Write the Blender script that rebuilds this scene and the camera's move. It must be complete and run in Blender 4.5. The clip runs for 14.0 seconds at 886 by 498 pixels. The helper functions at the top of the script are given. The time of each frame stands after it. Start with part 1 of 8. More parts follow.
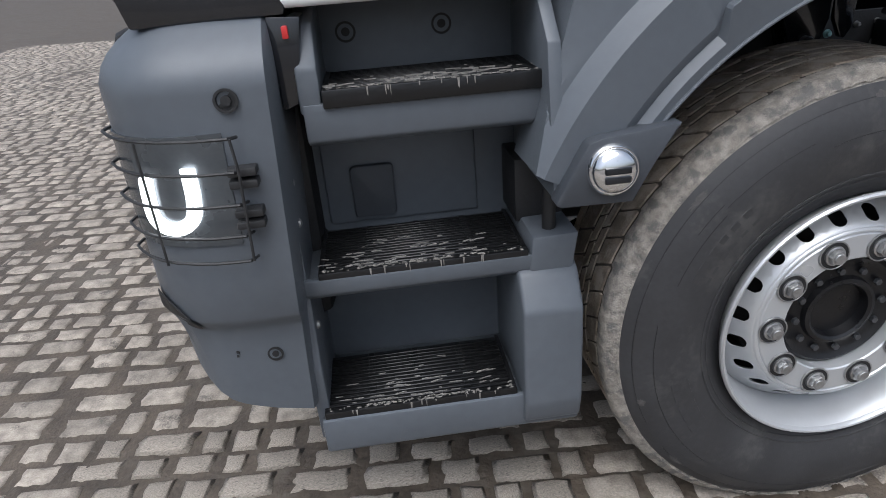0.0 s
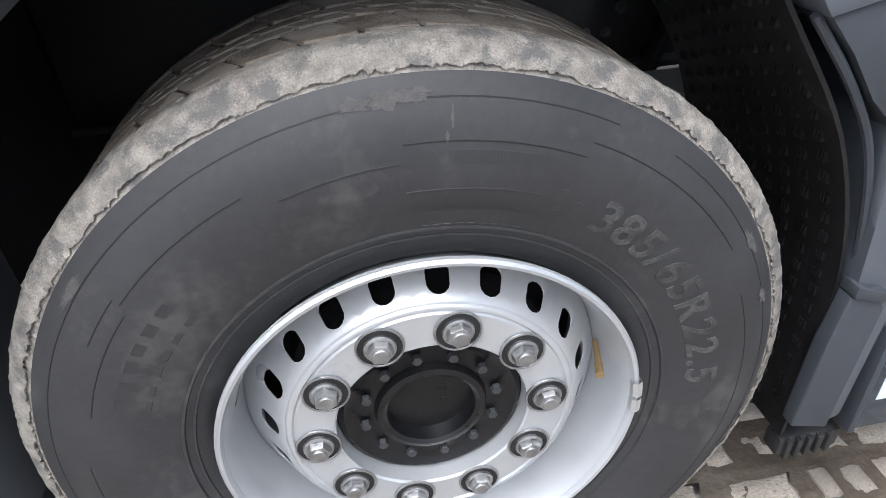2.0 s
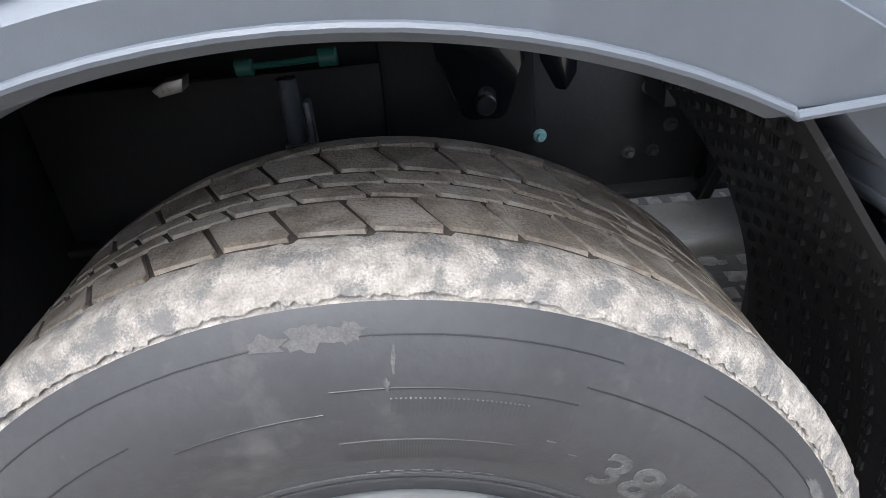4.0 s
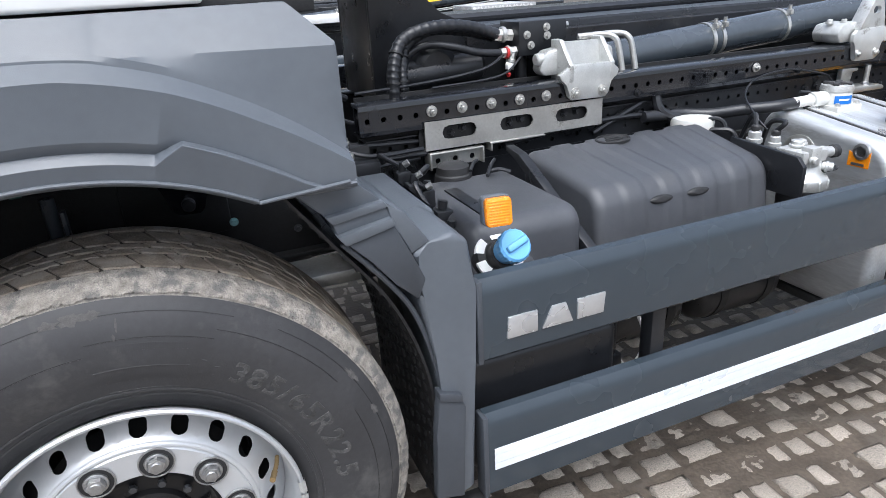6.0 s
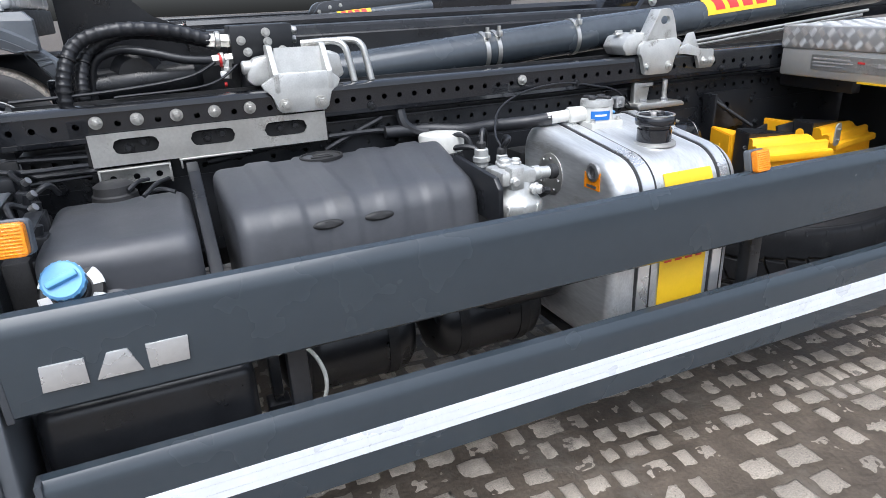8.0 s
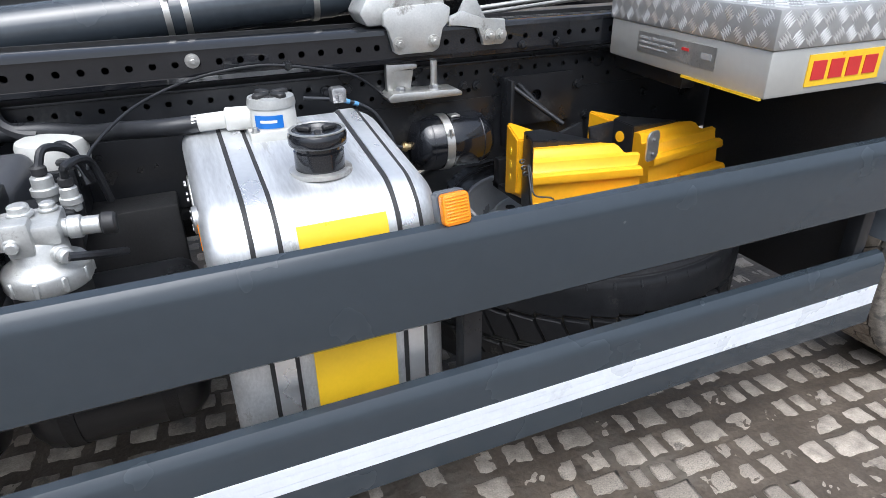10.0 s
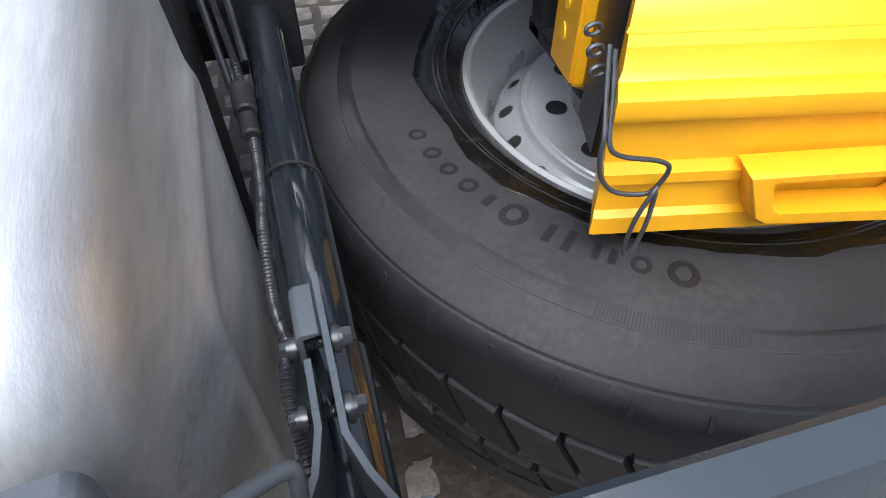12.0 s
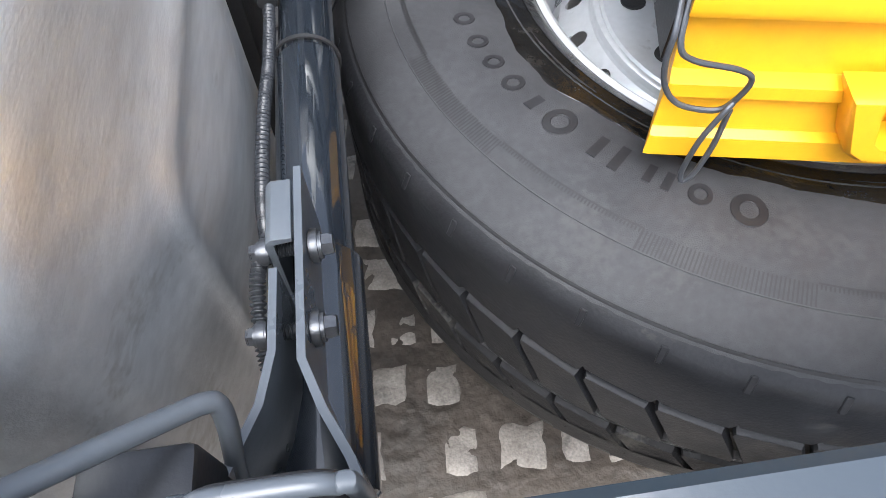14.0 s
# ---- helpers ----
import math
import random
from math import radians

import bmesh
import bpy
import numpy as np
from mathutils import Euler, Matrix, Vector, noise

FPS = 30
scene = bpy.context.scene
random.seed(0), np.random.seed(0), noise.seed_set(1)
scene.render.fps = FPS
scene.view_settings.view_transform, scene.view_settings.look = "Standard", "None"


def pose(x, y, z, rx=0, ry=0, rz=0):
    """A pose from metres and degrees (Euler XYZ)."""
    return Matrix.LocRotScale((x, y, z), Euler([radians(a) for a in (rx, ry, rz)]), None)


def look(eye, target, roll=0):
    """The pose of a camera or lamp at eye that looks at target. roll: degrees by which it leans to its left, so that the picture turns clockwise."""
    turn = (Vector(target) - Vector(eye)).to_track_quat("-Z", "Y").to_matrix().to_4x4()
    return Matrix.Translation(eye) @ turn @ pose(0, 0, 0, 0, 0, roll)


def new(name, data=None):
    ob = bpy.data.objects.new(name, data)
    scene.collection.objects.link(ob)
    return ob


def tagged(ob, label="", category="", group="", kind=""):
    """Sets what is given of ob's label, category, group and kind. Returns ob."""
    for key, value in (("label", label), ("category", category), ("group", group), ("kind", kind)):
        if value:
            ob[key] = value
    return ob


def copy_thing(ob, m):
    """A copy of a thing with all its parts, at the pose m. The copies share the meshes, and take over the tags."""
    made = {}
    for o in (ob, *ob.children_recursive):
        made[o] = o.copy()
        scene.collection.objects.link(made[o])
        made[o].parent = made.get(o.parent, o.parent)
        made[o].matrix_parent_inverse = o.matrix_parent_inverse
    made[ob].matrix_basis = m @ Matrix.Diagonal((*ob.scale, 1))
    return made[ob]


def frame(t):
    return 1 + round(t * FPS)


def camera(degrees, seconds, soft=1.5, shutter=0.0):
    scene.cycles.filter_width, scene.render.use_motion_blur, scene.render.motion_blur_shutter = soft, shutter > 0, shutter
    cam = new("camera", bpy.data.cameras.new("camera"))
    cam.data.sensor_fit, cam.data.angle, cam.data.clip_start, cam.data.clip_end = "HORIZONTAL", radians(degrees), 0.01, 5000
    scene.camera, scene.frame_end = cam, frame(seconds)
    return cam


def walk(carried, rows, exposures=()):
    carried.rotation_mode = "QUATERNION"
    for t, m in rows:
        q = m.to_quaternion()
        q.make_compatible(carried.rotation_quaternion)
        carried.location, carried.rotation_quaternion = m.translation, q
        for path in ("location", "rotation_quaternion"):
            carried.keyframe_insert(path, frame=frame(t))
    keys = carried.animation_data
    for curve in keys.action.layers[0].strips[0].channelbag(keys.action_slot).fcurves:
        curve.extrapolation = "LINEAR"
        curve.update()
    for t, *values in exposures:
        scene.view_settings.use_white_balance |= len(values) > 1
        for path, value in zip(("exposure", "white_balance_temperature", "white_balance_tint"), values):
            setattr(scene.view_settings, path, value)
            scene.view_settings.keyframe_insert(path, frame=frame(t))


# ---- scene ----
cam = camera(70.3, 14.0, soft=0.6)
PATH = [
    (0, (-0.96, -1.035, 1.357), (-0.8, 0.757, 0.483), -4.6),
    (0.5, (-0.775, -0.946, 1.295), (-0.584, 0.77, 0.286), -5.2),
    (1, (-0.468, -0.898, 1.289), (-0.23, 0.806, 0.27), -4.1),
    (1.5, (-0.263, -0.8, 1.25), (-0.006, 0.853, 0.154), -4.1),
    (2, (-0.063, -0.597, 1.281), (0.17, 1.041, 0.158), -4.0),
    (2.6, (0.041, -0.353, 1.334), (0.169, 1.339, 0.264), -3.7),
    (4.8, (0.082, -0.506, 1.358), (0.096, 1.254, 0.408), -6.1),
    (5, (0.074, -0.608, 1.393), (0.256, 1.151, 0.458), -4.7),
    (5.5, (0.109, -0.837, 1.503), (0.676, 0.884, 0.655), -3.5),
    (6, (0.204, -1.069, 1.529), (0.89, 0.64, 0.749), -3.4),
    (6.5, (0.307, -1.217, 1.521), (1.11, 0.447, 0.756), -2.9),
    (7, (0.502, -1.208, 1.498), (1.402, 0.415, 0.752), -2.7),
    (7.5, (0.765, -1.183, 1.478), (1.644, 0.449, 0.727), -2.4),
    (8, (1.072, -1.209, 1.431), (1.799, 0.506, 0.703), -2.7),
    (8.5, (1.381, -1.224, 1.439), (2.106, 0.489, 0.703), -2.2),
    (9, (1.683, -1.211, 1.435), (2.401, 0.487, 0.66), -2.3),
    (9.2, (1.783, -1.201, 1.445), (2.516, 0.482, 0.65), -2.3),
    (11.3, (2.569, -0.28, 1.372), (3.081, 1.217, 0.149), 0.6),
    (11.5, (2.618, -0.188, 1.317), (3.081, 1.263, 0.021), 0.1),
    (12, (2.693, -0.027, 1.181), (3.051, 1.226, -0.337), -0.1),
    (12.5, (2.692, 0.028, 1.117), (2.911, 1.121, -0.543), -0.7),
    (13, (2.727, 0.029, 1.105), (2.871, 1.068, -0.598), -1.5),
    (13.5, (2.737, 0.03, 1.108), (2.868, 1.055, -0.604), -1.9),
    (14, (2.736, 0.01, 1.131), (2.857, 1.056, -0.569), -1.7),
]
EXPOSURE = [(0, 0.05), (0.5, 0.7), (1.0, 0.9), (1.5, 0.85), (2.0, 0.8), (2.6, 1.25), (5.0, 1.53), (5.5, 1.1), (6.0, 0.72), (6.5, 0.52), (7.2, 0.62), (9.2, 0.56), (11.3, 0.45), (11.6, 0.6), (12.2, 0.88), (12.6, 1.25), (13.0, 1.6), (14, 1.6)]
walk(cam, [(t, look(eye, target, roll)) for t, eye, target, roll in PATH], [(t, stops, 5900, 9) for t, stops in EXPOSURE])

# ---- light ----
world = bpy.data.worlds.new("overcast_sky")
scene.world = world
world.use_nodes = True
wn = world.node_tree
sky = wn.nodes.new("ShaderNodeTexSky")
sky.sky_type = "NISHITA"
sky.sun_disc = False
sky.sun_elevation = radians(64)
sky.sun_rotation = radians(200)
sky.air_density, sky.dust_density, sky.ozone_density = 1.0, 6.0, 1.0
hs = wn.nodes.new("ShaderNodeHueSaturation")
hs.inputs["Saturation"].default_value = 0.55
wn.links.new(sky.outputs[0], hs.inputs["Color"])
wn.links.new(hs.outputs[0], wn.nodes["Background"].inputs["Color"])
wn.nodes["Background"].inputs["Strength"].default_value = 0.15
sun = new("sun", bpy.data.lights.new("sun", "SUN"))
sun.data.energy, sun.data.angle, sun.data.color = 1.5, radians(60), (1.0, 0.985, 0.965)
sun.matrix_world = look((-2.0, -4.2, 9), (0, 0, 0))
scene.view_settings.exposure = 0.0


# ---- materials ----
def mat(name, col, rough=0.5, metal=0.0, var=0.15, scale=14.0, bump=0.08, bscale=120.0, dirt=None, aniso=None, coat=0.0, island=0.0, rnd=0.0, spec=0.5, coord="Object"):
    """Principled surface with variation at two scales, optional dirt = (colour, amount, scale, roughness)."""
    m = bpy.data.materials.new(name)
    m.use_nodes = True
    nt = m.node_tree
    b = nt.nodes["Principled BSDF"]
    tc = nt.nodes.new("ShaderNodeTexCoord")
    mp = nt.nodes.new("ShaderNodeMapping")
    nt.links.new(tc.outputs[coord], mp.inputs["Vector"])
    if aniso:
        mp.inputs["Scale"].default_value = aniso

    def nz(s, detail=4.0, src=None):
        n = nt.nodes.new("ShaderNodeTexNoise")
        n.inputs["Scale"].default_value, n.inputs["Detail"].default_value = s, detail
        nt.links.new((src or mp).outputs["Vector"], n.inputs["Vector"])
        return n

    def ramp(src, a, lo, c, hi):
        r = nt.nodes.new("ShaderNodeMapRange")
        r.inputs[1].default_value, r.inputs[2].default_value = a, c
        r.inputs[3].default_value, r.inputs[4].default_value = lo, hi
        nt.links.new(src, r.inputs[0])
        return r.outputs[0]

    def mul(a, c):
        x = nt.nodes.new("ShaderNodeMath")
        x.operation = "MULTIPLY"
        nt.links.new(a, x.inputs[0])
        if isinstance(c, float):
            x.inputs[1].default_value = c
        else:
            nt.links.new(c, x.inputs[1])
        return x.outputs[0]

    n1, n2 = nz(scale), nz(scale * 9, 6.0)
    f = mul(ramp(n1.outputs[0], 0.3, 1 - var, 0.7, 1 + var), ramp(n2.outputs[0], 0.3, 1 - var * 0.6, 0.7, 1 + var * 0.6))
    if rnd:
        oi = nt.nodes.new("ShaderNodeObjectInfo")
        f = mul(f, ramp(oi.outputs["Random"], 0, 1 - rnd, 1, 1 + rnd))
    if island:
        ge = nt.nodes.new("ShaderNodeNewGeometry")
        f = mul(f, ramp(ge.outputs["Random Per Island"], 0, 1 - island, 1, 1 + island))
    v = nt.nodes.new("ShaderNodeVectorMath")
    v.operation = "SCALE"
    v.inputs[0].default_value = col
    nt.links.new(f, v.inputs["Scale"])
    out, r_out = v.outputs[0], ramp(n1.outputs[0], 0.3, max(0.03, rough - 0.08), 0.7, min(1, rough + 0.08))
    if dirt:
        dcol, amount, dscale, drough = dirt
        n3, n4 = nz(dscale, 8.0), nz(dscale * 14, 4.0)
        add = nt.nodes.new("ShaderNodeMath")
        add.operation = "MULTIPLY_ADD"
        add.inputs[1].default_value = 0.35
        nt.links.new(n4.outputs[0], add.inputs[0])
        nt.links.new(n3.outputs[0], add.inputs[2])
        k = ramp(add.outputs[0], 0.86 - amount * 0.5, 0.0, 1.0 - amount * 0.5, 1.0)
        mx = nt.nodes.new("ShaderNodeMix")
        mx.data_type = "RGBA"
        nt.links.new(k, mx.inputs[0])
        nt.links.new(out, mx.inputs[6])
        mx.inputs[7].default_value = (*dcol, 1)
        out = mx.outputs[2]
        mr = nt.nodes.new("ShaderNodeMix")
        nt.links.new(k, mr.inputs[0])
        nt.links.new(r_out, mr.inputs[2])
        mr.inputs[3].default_value = drough
        r_out = mr.outputs[0]
    nt.links.new(out, b.inputs["Base Color"])
    nt.links.new(r_out, b.inputs["Roughness"])
    b.inputs["Metallic"].default_value = metal
    b.inputs["Coat Weight"].default_value = coat
    b.inputs["Specular IOR Level"].default_value = spec
    if bump:
        n5 = nz(bscale, 5.0)
        bp = nt.nodes.new("ShaderNodeBump")
        bp.inputs["Strength"].default_value, bp.inputs["Distance"].default_value = bump, 0.004
        nt.links.new(n5.outputs[0], bp.inputs["Height"])
        nt.links.new(bp.outputs[0], b.inputs["Normal"])
    return m


def glow(name, col, strength):
    m = bpy.data.materials.new(name)
    m.use_nodes = True
    b = m.node_tree.nodes["Principled BSDF"]
    b.inputs["Base Color"].default_value = (*col, 1)
    b.inputs["Emission Color"].default_value = (*col, 1)
    b.inputs["Emission Strength"].default_value = strength
    return m


M_plastic = mat("grey_plastic", (0.098, 0.110, 0.126), 0.42, var=0.07, scale=5, bump=0.10, bscale=900)
M_plastic_dark = mat("dark_plastic", (0.050, 0.056, 0.066), 0.5, var=0.08, scale=6, bump=0.12, bscale=900)
M_guard = mat("guard_paint", (0.030, 0.040, 0.050), 0.24, var=0.05, scale=3, bump=0.03, bscale=300, coat=0.4)
M_black = mat("black_steel", (0.0135, 0.0145, 0.017), 0.33, var=0.2, scale=10, bump=0.05, bscale=300, dirt=((0.05, 0.049, 0.047), 0.08, 7, 0.7))
M_black_gloss = mat("gloss_black_paint", (0.010, 0.011, 0.014), 0.20, var=0.2, scale=6, bump=0.02, bscale=100, coat=0.7)
M_slate_paint = mat("slate_paint", (0.046, 0.056, 0.067), 0.24, var=0.12, scale=5, bump=0.02, bscale=200, coat=0.7)
M_arm_paint = mat("dark_arm_paint", (0.016, 0.020, 0.026), 0.10, var=0.12, scale=5, bump=0.02, bscale=200, coat=0.8)
M_under = mat("underside_black", (0.014, 0.014, 0.015), 0.62, var=0.3, scale=12, bump=0.2, bscale=200)
M_liner = mat("wheel_liner", (0.007, 0.007, 0.008), 0.55, var=0.3, scale=20, bump=0.3, bscale=140, dirt=((0.10, 0.095, 0.09), 0.04, 12, 0.8))
M_white = mat("white_cab_paint", (0.80, 0.81, 0.80), 0.25, var=0.02, scale=3, bump=0.0, coat=0.4)
M_silver = mat("silver_rim_paint", (0.56, 0.572, 0.585), 0.34, metal=0.5, var=0.03, scale=4, bump=0.03, bscale=600)
M_spare_rim = mat("spare_rim_paint", (0.56, 0.58, 0.60), 0.34, metal=0.5, var=0.06, scale=12, bump=0.05, bscale=400, dirt=((0.34, 0.34, 0.34), 0.10, 9, 0.6))
M_nut = mat("galvanised_nut", (0.40, 0.40, 0.40), 0.38, metal=0.85, var=0.2, scale=60, bump=0.15, bscale=500)
M_zinc = mat("zinc_plate", (0.56, 0.555, 0.53), 0.36, metal=0.8, var=0.10, scale=14, bump=0.10, bscale=400, dirt=((0.36, 0.34, 0.31), 0.2, 11, 0.7))
M_cast = mat("cast_zinc", (0.57, 0.575, 0.56), 0.46, metal=0.6, var=0.10, scale=22, bump=0.10, bscale=350, dirt=((0.30, 0.29, 0.27), 0.16, 14, 0.7))
M_alu = mat("brushed_aluminium", (0.685, 0.70, 0.71), 0.50, metal=0.78, var=0.14, scale=2.4, bump=0.08, bscale=110, aniso=(9.0, 1.0, 5.0), dirt=((0.50, 0.50, 0.49), 0.12, 3, 0.5))
M_alu_matt = mat("matt_aluminium", (0.50, 0.50, 0.475), 0.46, metal=0.45, var=0.04, scale=6, bump=0.04, bscale=200)
# bars are a lighter grey than the plate below them
M_tread_bar = mat("pale_checker_bar", (0.66, 0.66, 0.65), 0.40, metal=0.5, var=0.08, scale=30, bump=0.03, bscale=200)
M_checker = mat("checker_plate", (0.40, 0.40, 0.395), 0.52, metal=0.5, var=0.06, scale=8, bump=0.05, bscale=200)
M_faint = mat("faint_print", (0.36, 0.36, 0.36), 0.5, bump=0.0)
M_steel_strap = mat("polished_strap", (0.84, 0.85, 0.86), 0.30, metal=0.78, var=0.05, scale=9, bump=0.0)
M_rubber = mat("black_rubber", (0.022, 0.022, 0.023), 0.55, var=0.2, scale=30, bump=0.08, bscale=300)
M_sidewall = mat("tyre_sidewall", (0.034, 0.034, 0.036), 0.58, var=0.14, scale=9, bump=0.10, bscale=260, dirt=((0.070, 0.068, 0.066), 0.26, 5, 0.8))
M_tread = mat("dusty_tread", (0.225, 0.186, 0.145), 0.90, var=0.34, scale=30, bump=0.7, bscale=260, dirt=((0.32, 0.28, 0.235), 0.42, 22, 0.95), island=0.20)
M_shoulder = mat("dried_mud_shoulder", (0.285, 0.260, 0.226), 0.95, var=0.34, scale=48, bump=1.0, bscale=170, dirt=((0.145, 0.138, 0.130), 0.42, 34, 0.95), coord="UV", aniso=(1.0, 0.7, 1.0))
M_tyre_base = mat("tread_groove", (0.055, 0.046, 0.037), 0.9, var=0.35, scale=40, bump=0.4, bscale=200)
M_spare_side = mat("spare_sidewall", (0.038, 0.0385, 0.041), 0.55, var=0.18, scale=14, bump=0.20, bscale=900, dirt=((0.055, 0.055, 0.056), 0.22, 9, 0.7), spec=0.3)
M_spare_tread = mat("spare_tread", (0.020, 0.0205, 0.0225), 0.46, var=0.2, scale=30, bump=0.12, bscale=260, dirt=((0.06, 0.057, 0.053), 0.07, 12, 0.8), spec=0.28)
M_spare_muddy = mat("muddy_spare_tread", (0.018, 0.018, 0.019), 0.6, var=0.2, scale=30, bump=0.3, bscale=180, dirt=((0.10, 0.095, 0.085), 0.30, 12, 0.85), spec=0.25)
M_wet_bead = mat("wet_bead_rubber", (0.009, 0.0085, 0.008), 0.20, var=0.3, scale=30, bump=0.25, bscale=90, dirt=((0.022, 0.019, 0.015), 0.06, 30, 0.5))
M_tealcap = mat("teal_cap", (0.30, 0.52, 0.52), 0.4, var=0.2, scale=60, bump=0.05)
M_letter_dark = mat("moulded_letter", (0.013, 0.013, 0.014), 0.45, var=0.1, bump=0.05)
M_letter_pale = mat("dusty_letter", (0.054, 0.053, 0.052), 0.8, var=0.5, scale=40, bump=0.2)
M_yellow = mat("yellow_plastic", (0.88, 0.435, 0.008), 0.38, var=0.05, scale=9, bump=0.06, bscale=400)
M_ysticker = mat("yellow_sticker", (0.88, 0.55, 0.02), 0.35, var=0.03, bump=0.0)
M_red = mat("red_print", (0.55, 0.03, 0.03), 0.4, var=0.05, bump=0.0)
M_blue = mat("blue_cap_plastic", (0.16, 0.42, 0.74), 0.4, var=0.06, scale=20, bump=0.05)
M_bluelab = mat("blue_label", (0.02, 0.16, 0.55), 0.35, var=0.04, bump=0.0)
M_whitelab = mat("white_label", (0.78, 0.78, 0.77), 0.45, var=0.04, bump=0.0)
M_print = mat("dark_print", (0.07, 0.07, 0.08), 0.5, bump=0.0)
M_reflect = mat("reflective_tape", (0.80, 0.84, 0.90), 0.32, metal=0.15, var=0.05, scale=7, bump=0.04, bscale=500, dirt=((0.66, 0.69, 0.73), 0.08, 5, 0.5))
M_letter = mat("chrome_letter", (0.62, 0.63, 0.64), 0.30, metal=0.7, var=0.05, bump=0.02)
M_chrome = mat("chrome", (0.85, 0.86, 0.87), 0.07, metal=1.0, var=0.02, bump=0.0)
M_amber = mat("amber_lens", (0.95, 0.30, 0.008), 0.22, var=0.06, scale=60, bump=0.5, bscale=260, coat=0.5)
M_hose = mat("hose_rubber", (0.020, 0.021, 0.024), 0.35, var=0.15, scale=40, bump=0.1)
M_wire = mat("grey_wire", (0.062, 0.066, 0.074), 0.42, metal=0.3, var=0.1, bump=0.05)
M_paleplast = mat("pale_plastic", (0.58, 0.58, 0.55), 0.4, var=0.05, bump=0.05)
M_cable = mat("white_cable", (0.62, 0.62, 0.58), 0.5, var=0.1, bump=0.05)
M_tread_plate = mat("step_rubber", (0.0065, 0.0065, 0.007), 0.36, var=0.2, scale=40, bump=0.15)
M_mudsmear = mat("dried_mud_smear", (0.22, 0.208, 0.19), 0.95, var=0.35, scale=60, bump=0.5)
M_mudthin = mat("thin_mud_film", (0.078, 0.075, 0.072), 0.9, var=0.3, scale=60, bump=0.5)
M_conduit = mat("conduit_plastic", (0.026, 0.028, 0.032), 0.34, var=0.08, bump=0.05)
M_fork = mat("grey_fork_paint", (0.078, 0.088, 0.100), 0.32, var=0.08, scale=20, bump=0.05)
M_fuel = mat("fuel_tank_plastic", (0.064, 0.067, 0.075), 0.40, var=0.10, scale=7, bump=0.10, bscale=700, dirt=((0.08, 0.08, 0.08), 0.08, 5, 0.5))
M_letter_spare = mat("moulded_spare_letter", (0.0185, 0.0185, 0.020), 0.5, var=0.1, bump=0.05, spec=0.3)
M_letter_soft = mat("soft_moulding", (0.036, 0.036, 0.038), 0.55, var=0.1, bump=0.05)
M_bolt = mat("dull_bolt", (0.10, 0.104, 0.112), 0.36, metal=0.7, var=0.2, scale=60, bump=0.04, bscale=500)
M_hub_body = mat("black_hub", (0.006, 0.006, 0.007), 0.34, var=0.3, scale=30, bump=0.15, bscale=120)
M_drl = glow("daytime_light", (1.0, 0.98, 0.94), 7.0)
M_lampback = mat("lamp_housing", (0.10, 0.11, 0.12), 0.25, metal=0.5, var=0.1, bump=0.0)
M_stone = mat("granite_sett", (0.325, 0.286, 0.242), 0.80, var=0.30, scale=22, bump=0.5, bscale=130, dirt=((0.14, 0.125, 0.11), 0.22, 12, 0.8), rnd=0.16, spec=0.35)
M_stone_far = mat("granite_setts_joined", (0.325, 0.286, 0.242), 0.80, var=0.30, scale=22, bump=0.5, bscale=130, dirt=((0.14, 0.125, 0.11), 0.22, 12, 0.8), island=0.16, spec=0.35)
M_mud = mat("damp_sandy_mud", (0.088, 0.070, 0.053), 0.58, var=0.32, scale=9, bump=1.0, bscale=75, dirt=((0.128, 0.110, 0.090), 0.30, 2.6, 0.75))


# ---- building helpers ----
def part(name, bm, material, parent=None, label="", sharp=38.0):
    me = bpy.data.meshes.new(name)
    bmesh.ops.recalc_face_normals(bm, faces=bm.faces[:])
    bm.to_mesh(me)
    bm.free()
    me.materials.append(material)
    me.polygons.foreach_set("use_smooth", [True] * len(me.polygons))
    me.set_sharp_from_angle(angle=radians(sharp))
    ob = new(name, me)
    if parent is not None:
        ob.parent = parent
        if parent.type == "EMPTY":
            ob.matrix_parent_inverse = Matrix.Translation(parent.location).inverted()
    if label:
        ob["label"] = label
    return ob


def thing(name, loc, label, category, group="", kind=""):
    e = new(name)
    e.empty_display_size = 0.05
    e.location = loc
    return tagged(e, label, category, group, kind)


def faces_from(bm, vs, fs):
    v = [bm.verts.new(p) for p in vs]
    return [bm.faces.new([v[i] for i in f]) for f in fs]


def box(bm, x0, x1, y0, y1, z0, z1, bev=0.004, seg=2, m=None):
    b = bmesh.new()
    faces_from(b, [(x0, y0, z0), (x1, y0, z0), (x1, y1, z0), (x0, y1, z0), (x0, y0, z1), (x1, y0, z1), (x1, y1, z1), (x0, y1, z1)],
               [(3, 2, 1, 0), (4, 5, 6, 7), (0, 1, 5, 4), (1, 2, 6, 5), (2, 3, 7, 6), (3, 0, 4, 7)])
    if bev:
        bev = min(bev, 0.49 * min(abs(x1 - x0), abs(y1 - y0), abs(z1 - z0)))
        bmesh.ops.bevel(b, geom=b.edges[:], offset=bev, segments=seg, profile=0.5, affect="EDGES")
    join(bm, b, m)


def join(bm, b, m=None):
    if m is not None:
        b.transform(m)
    t = bpy.data.meshes.new("t")
    b.to_mesh(t)
    b.free()
    bm.from_mesh(t)
    bpy.data.meshes.remove(t)


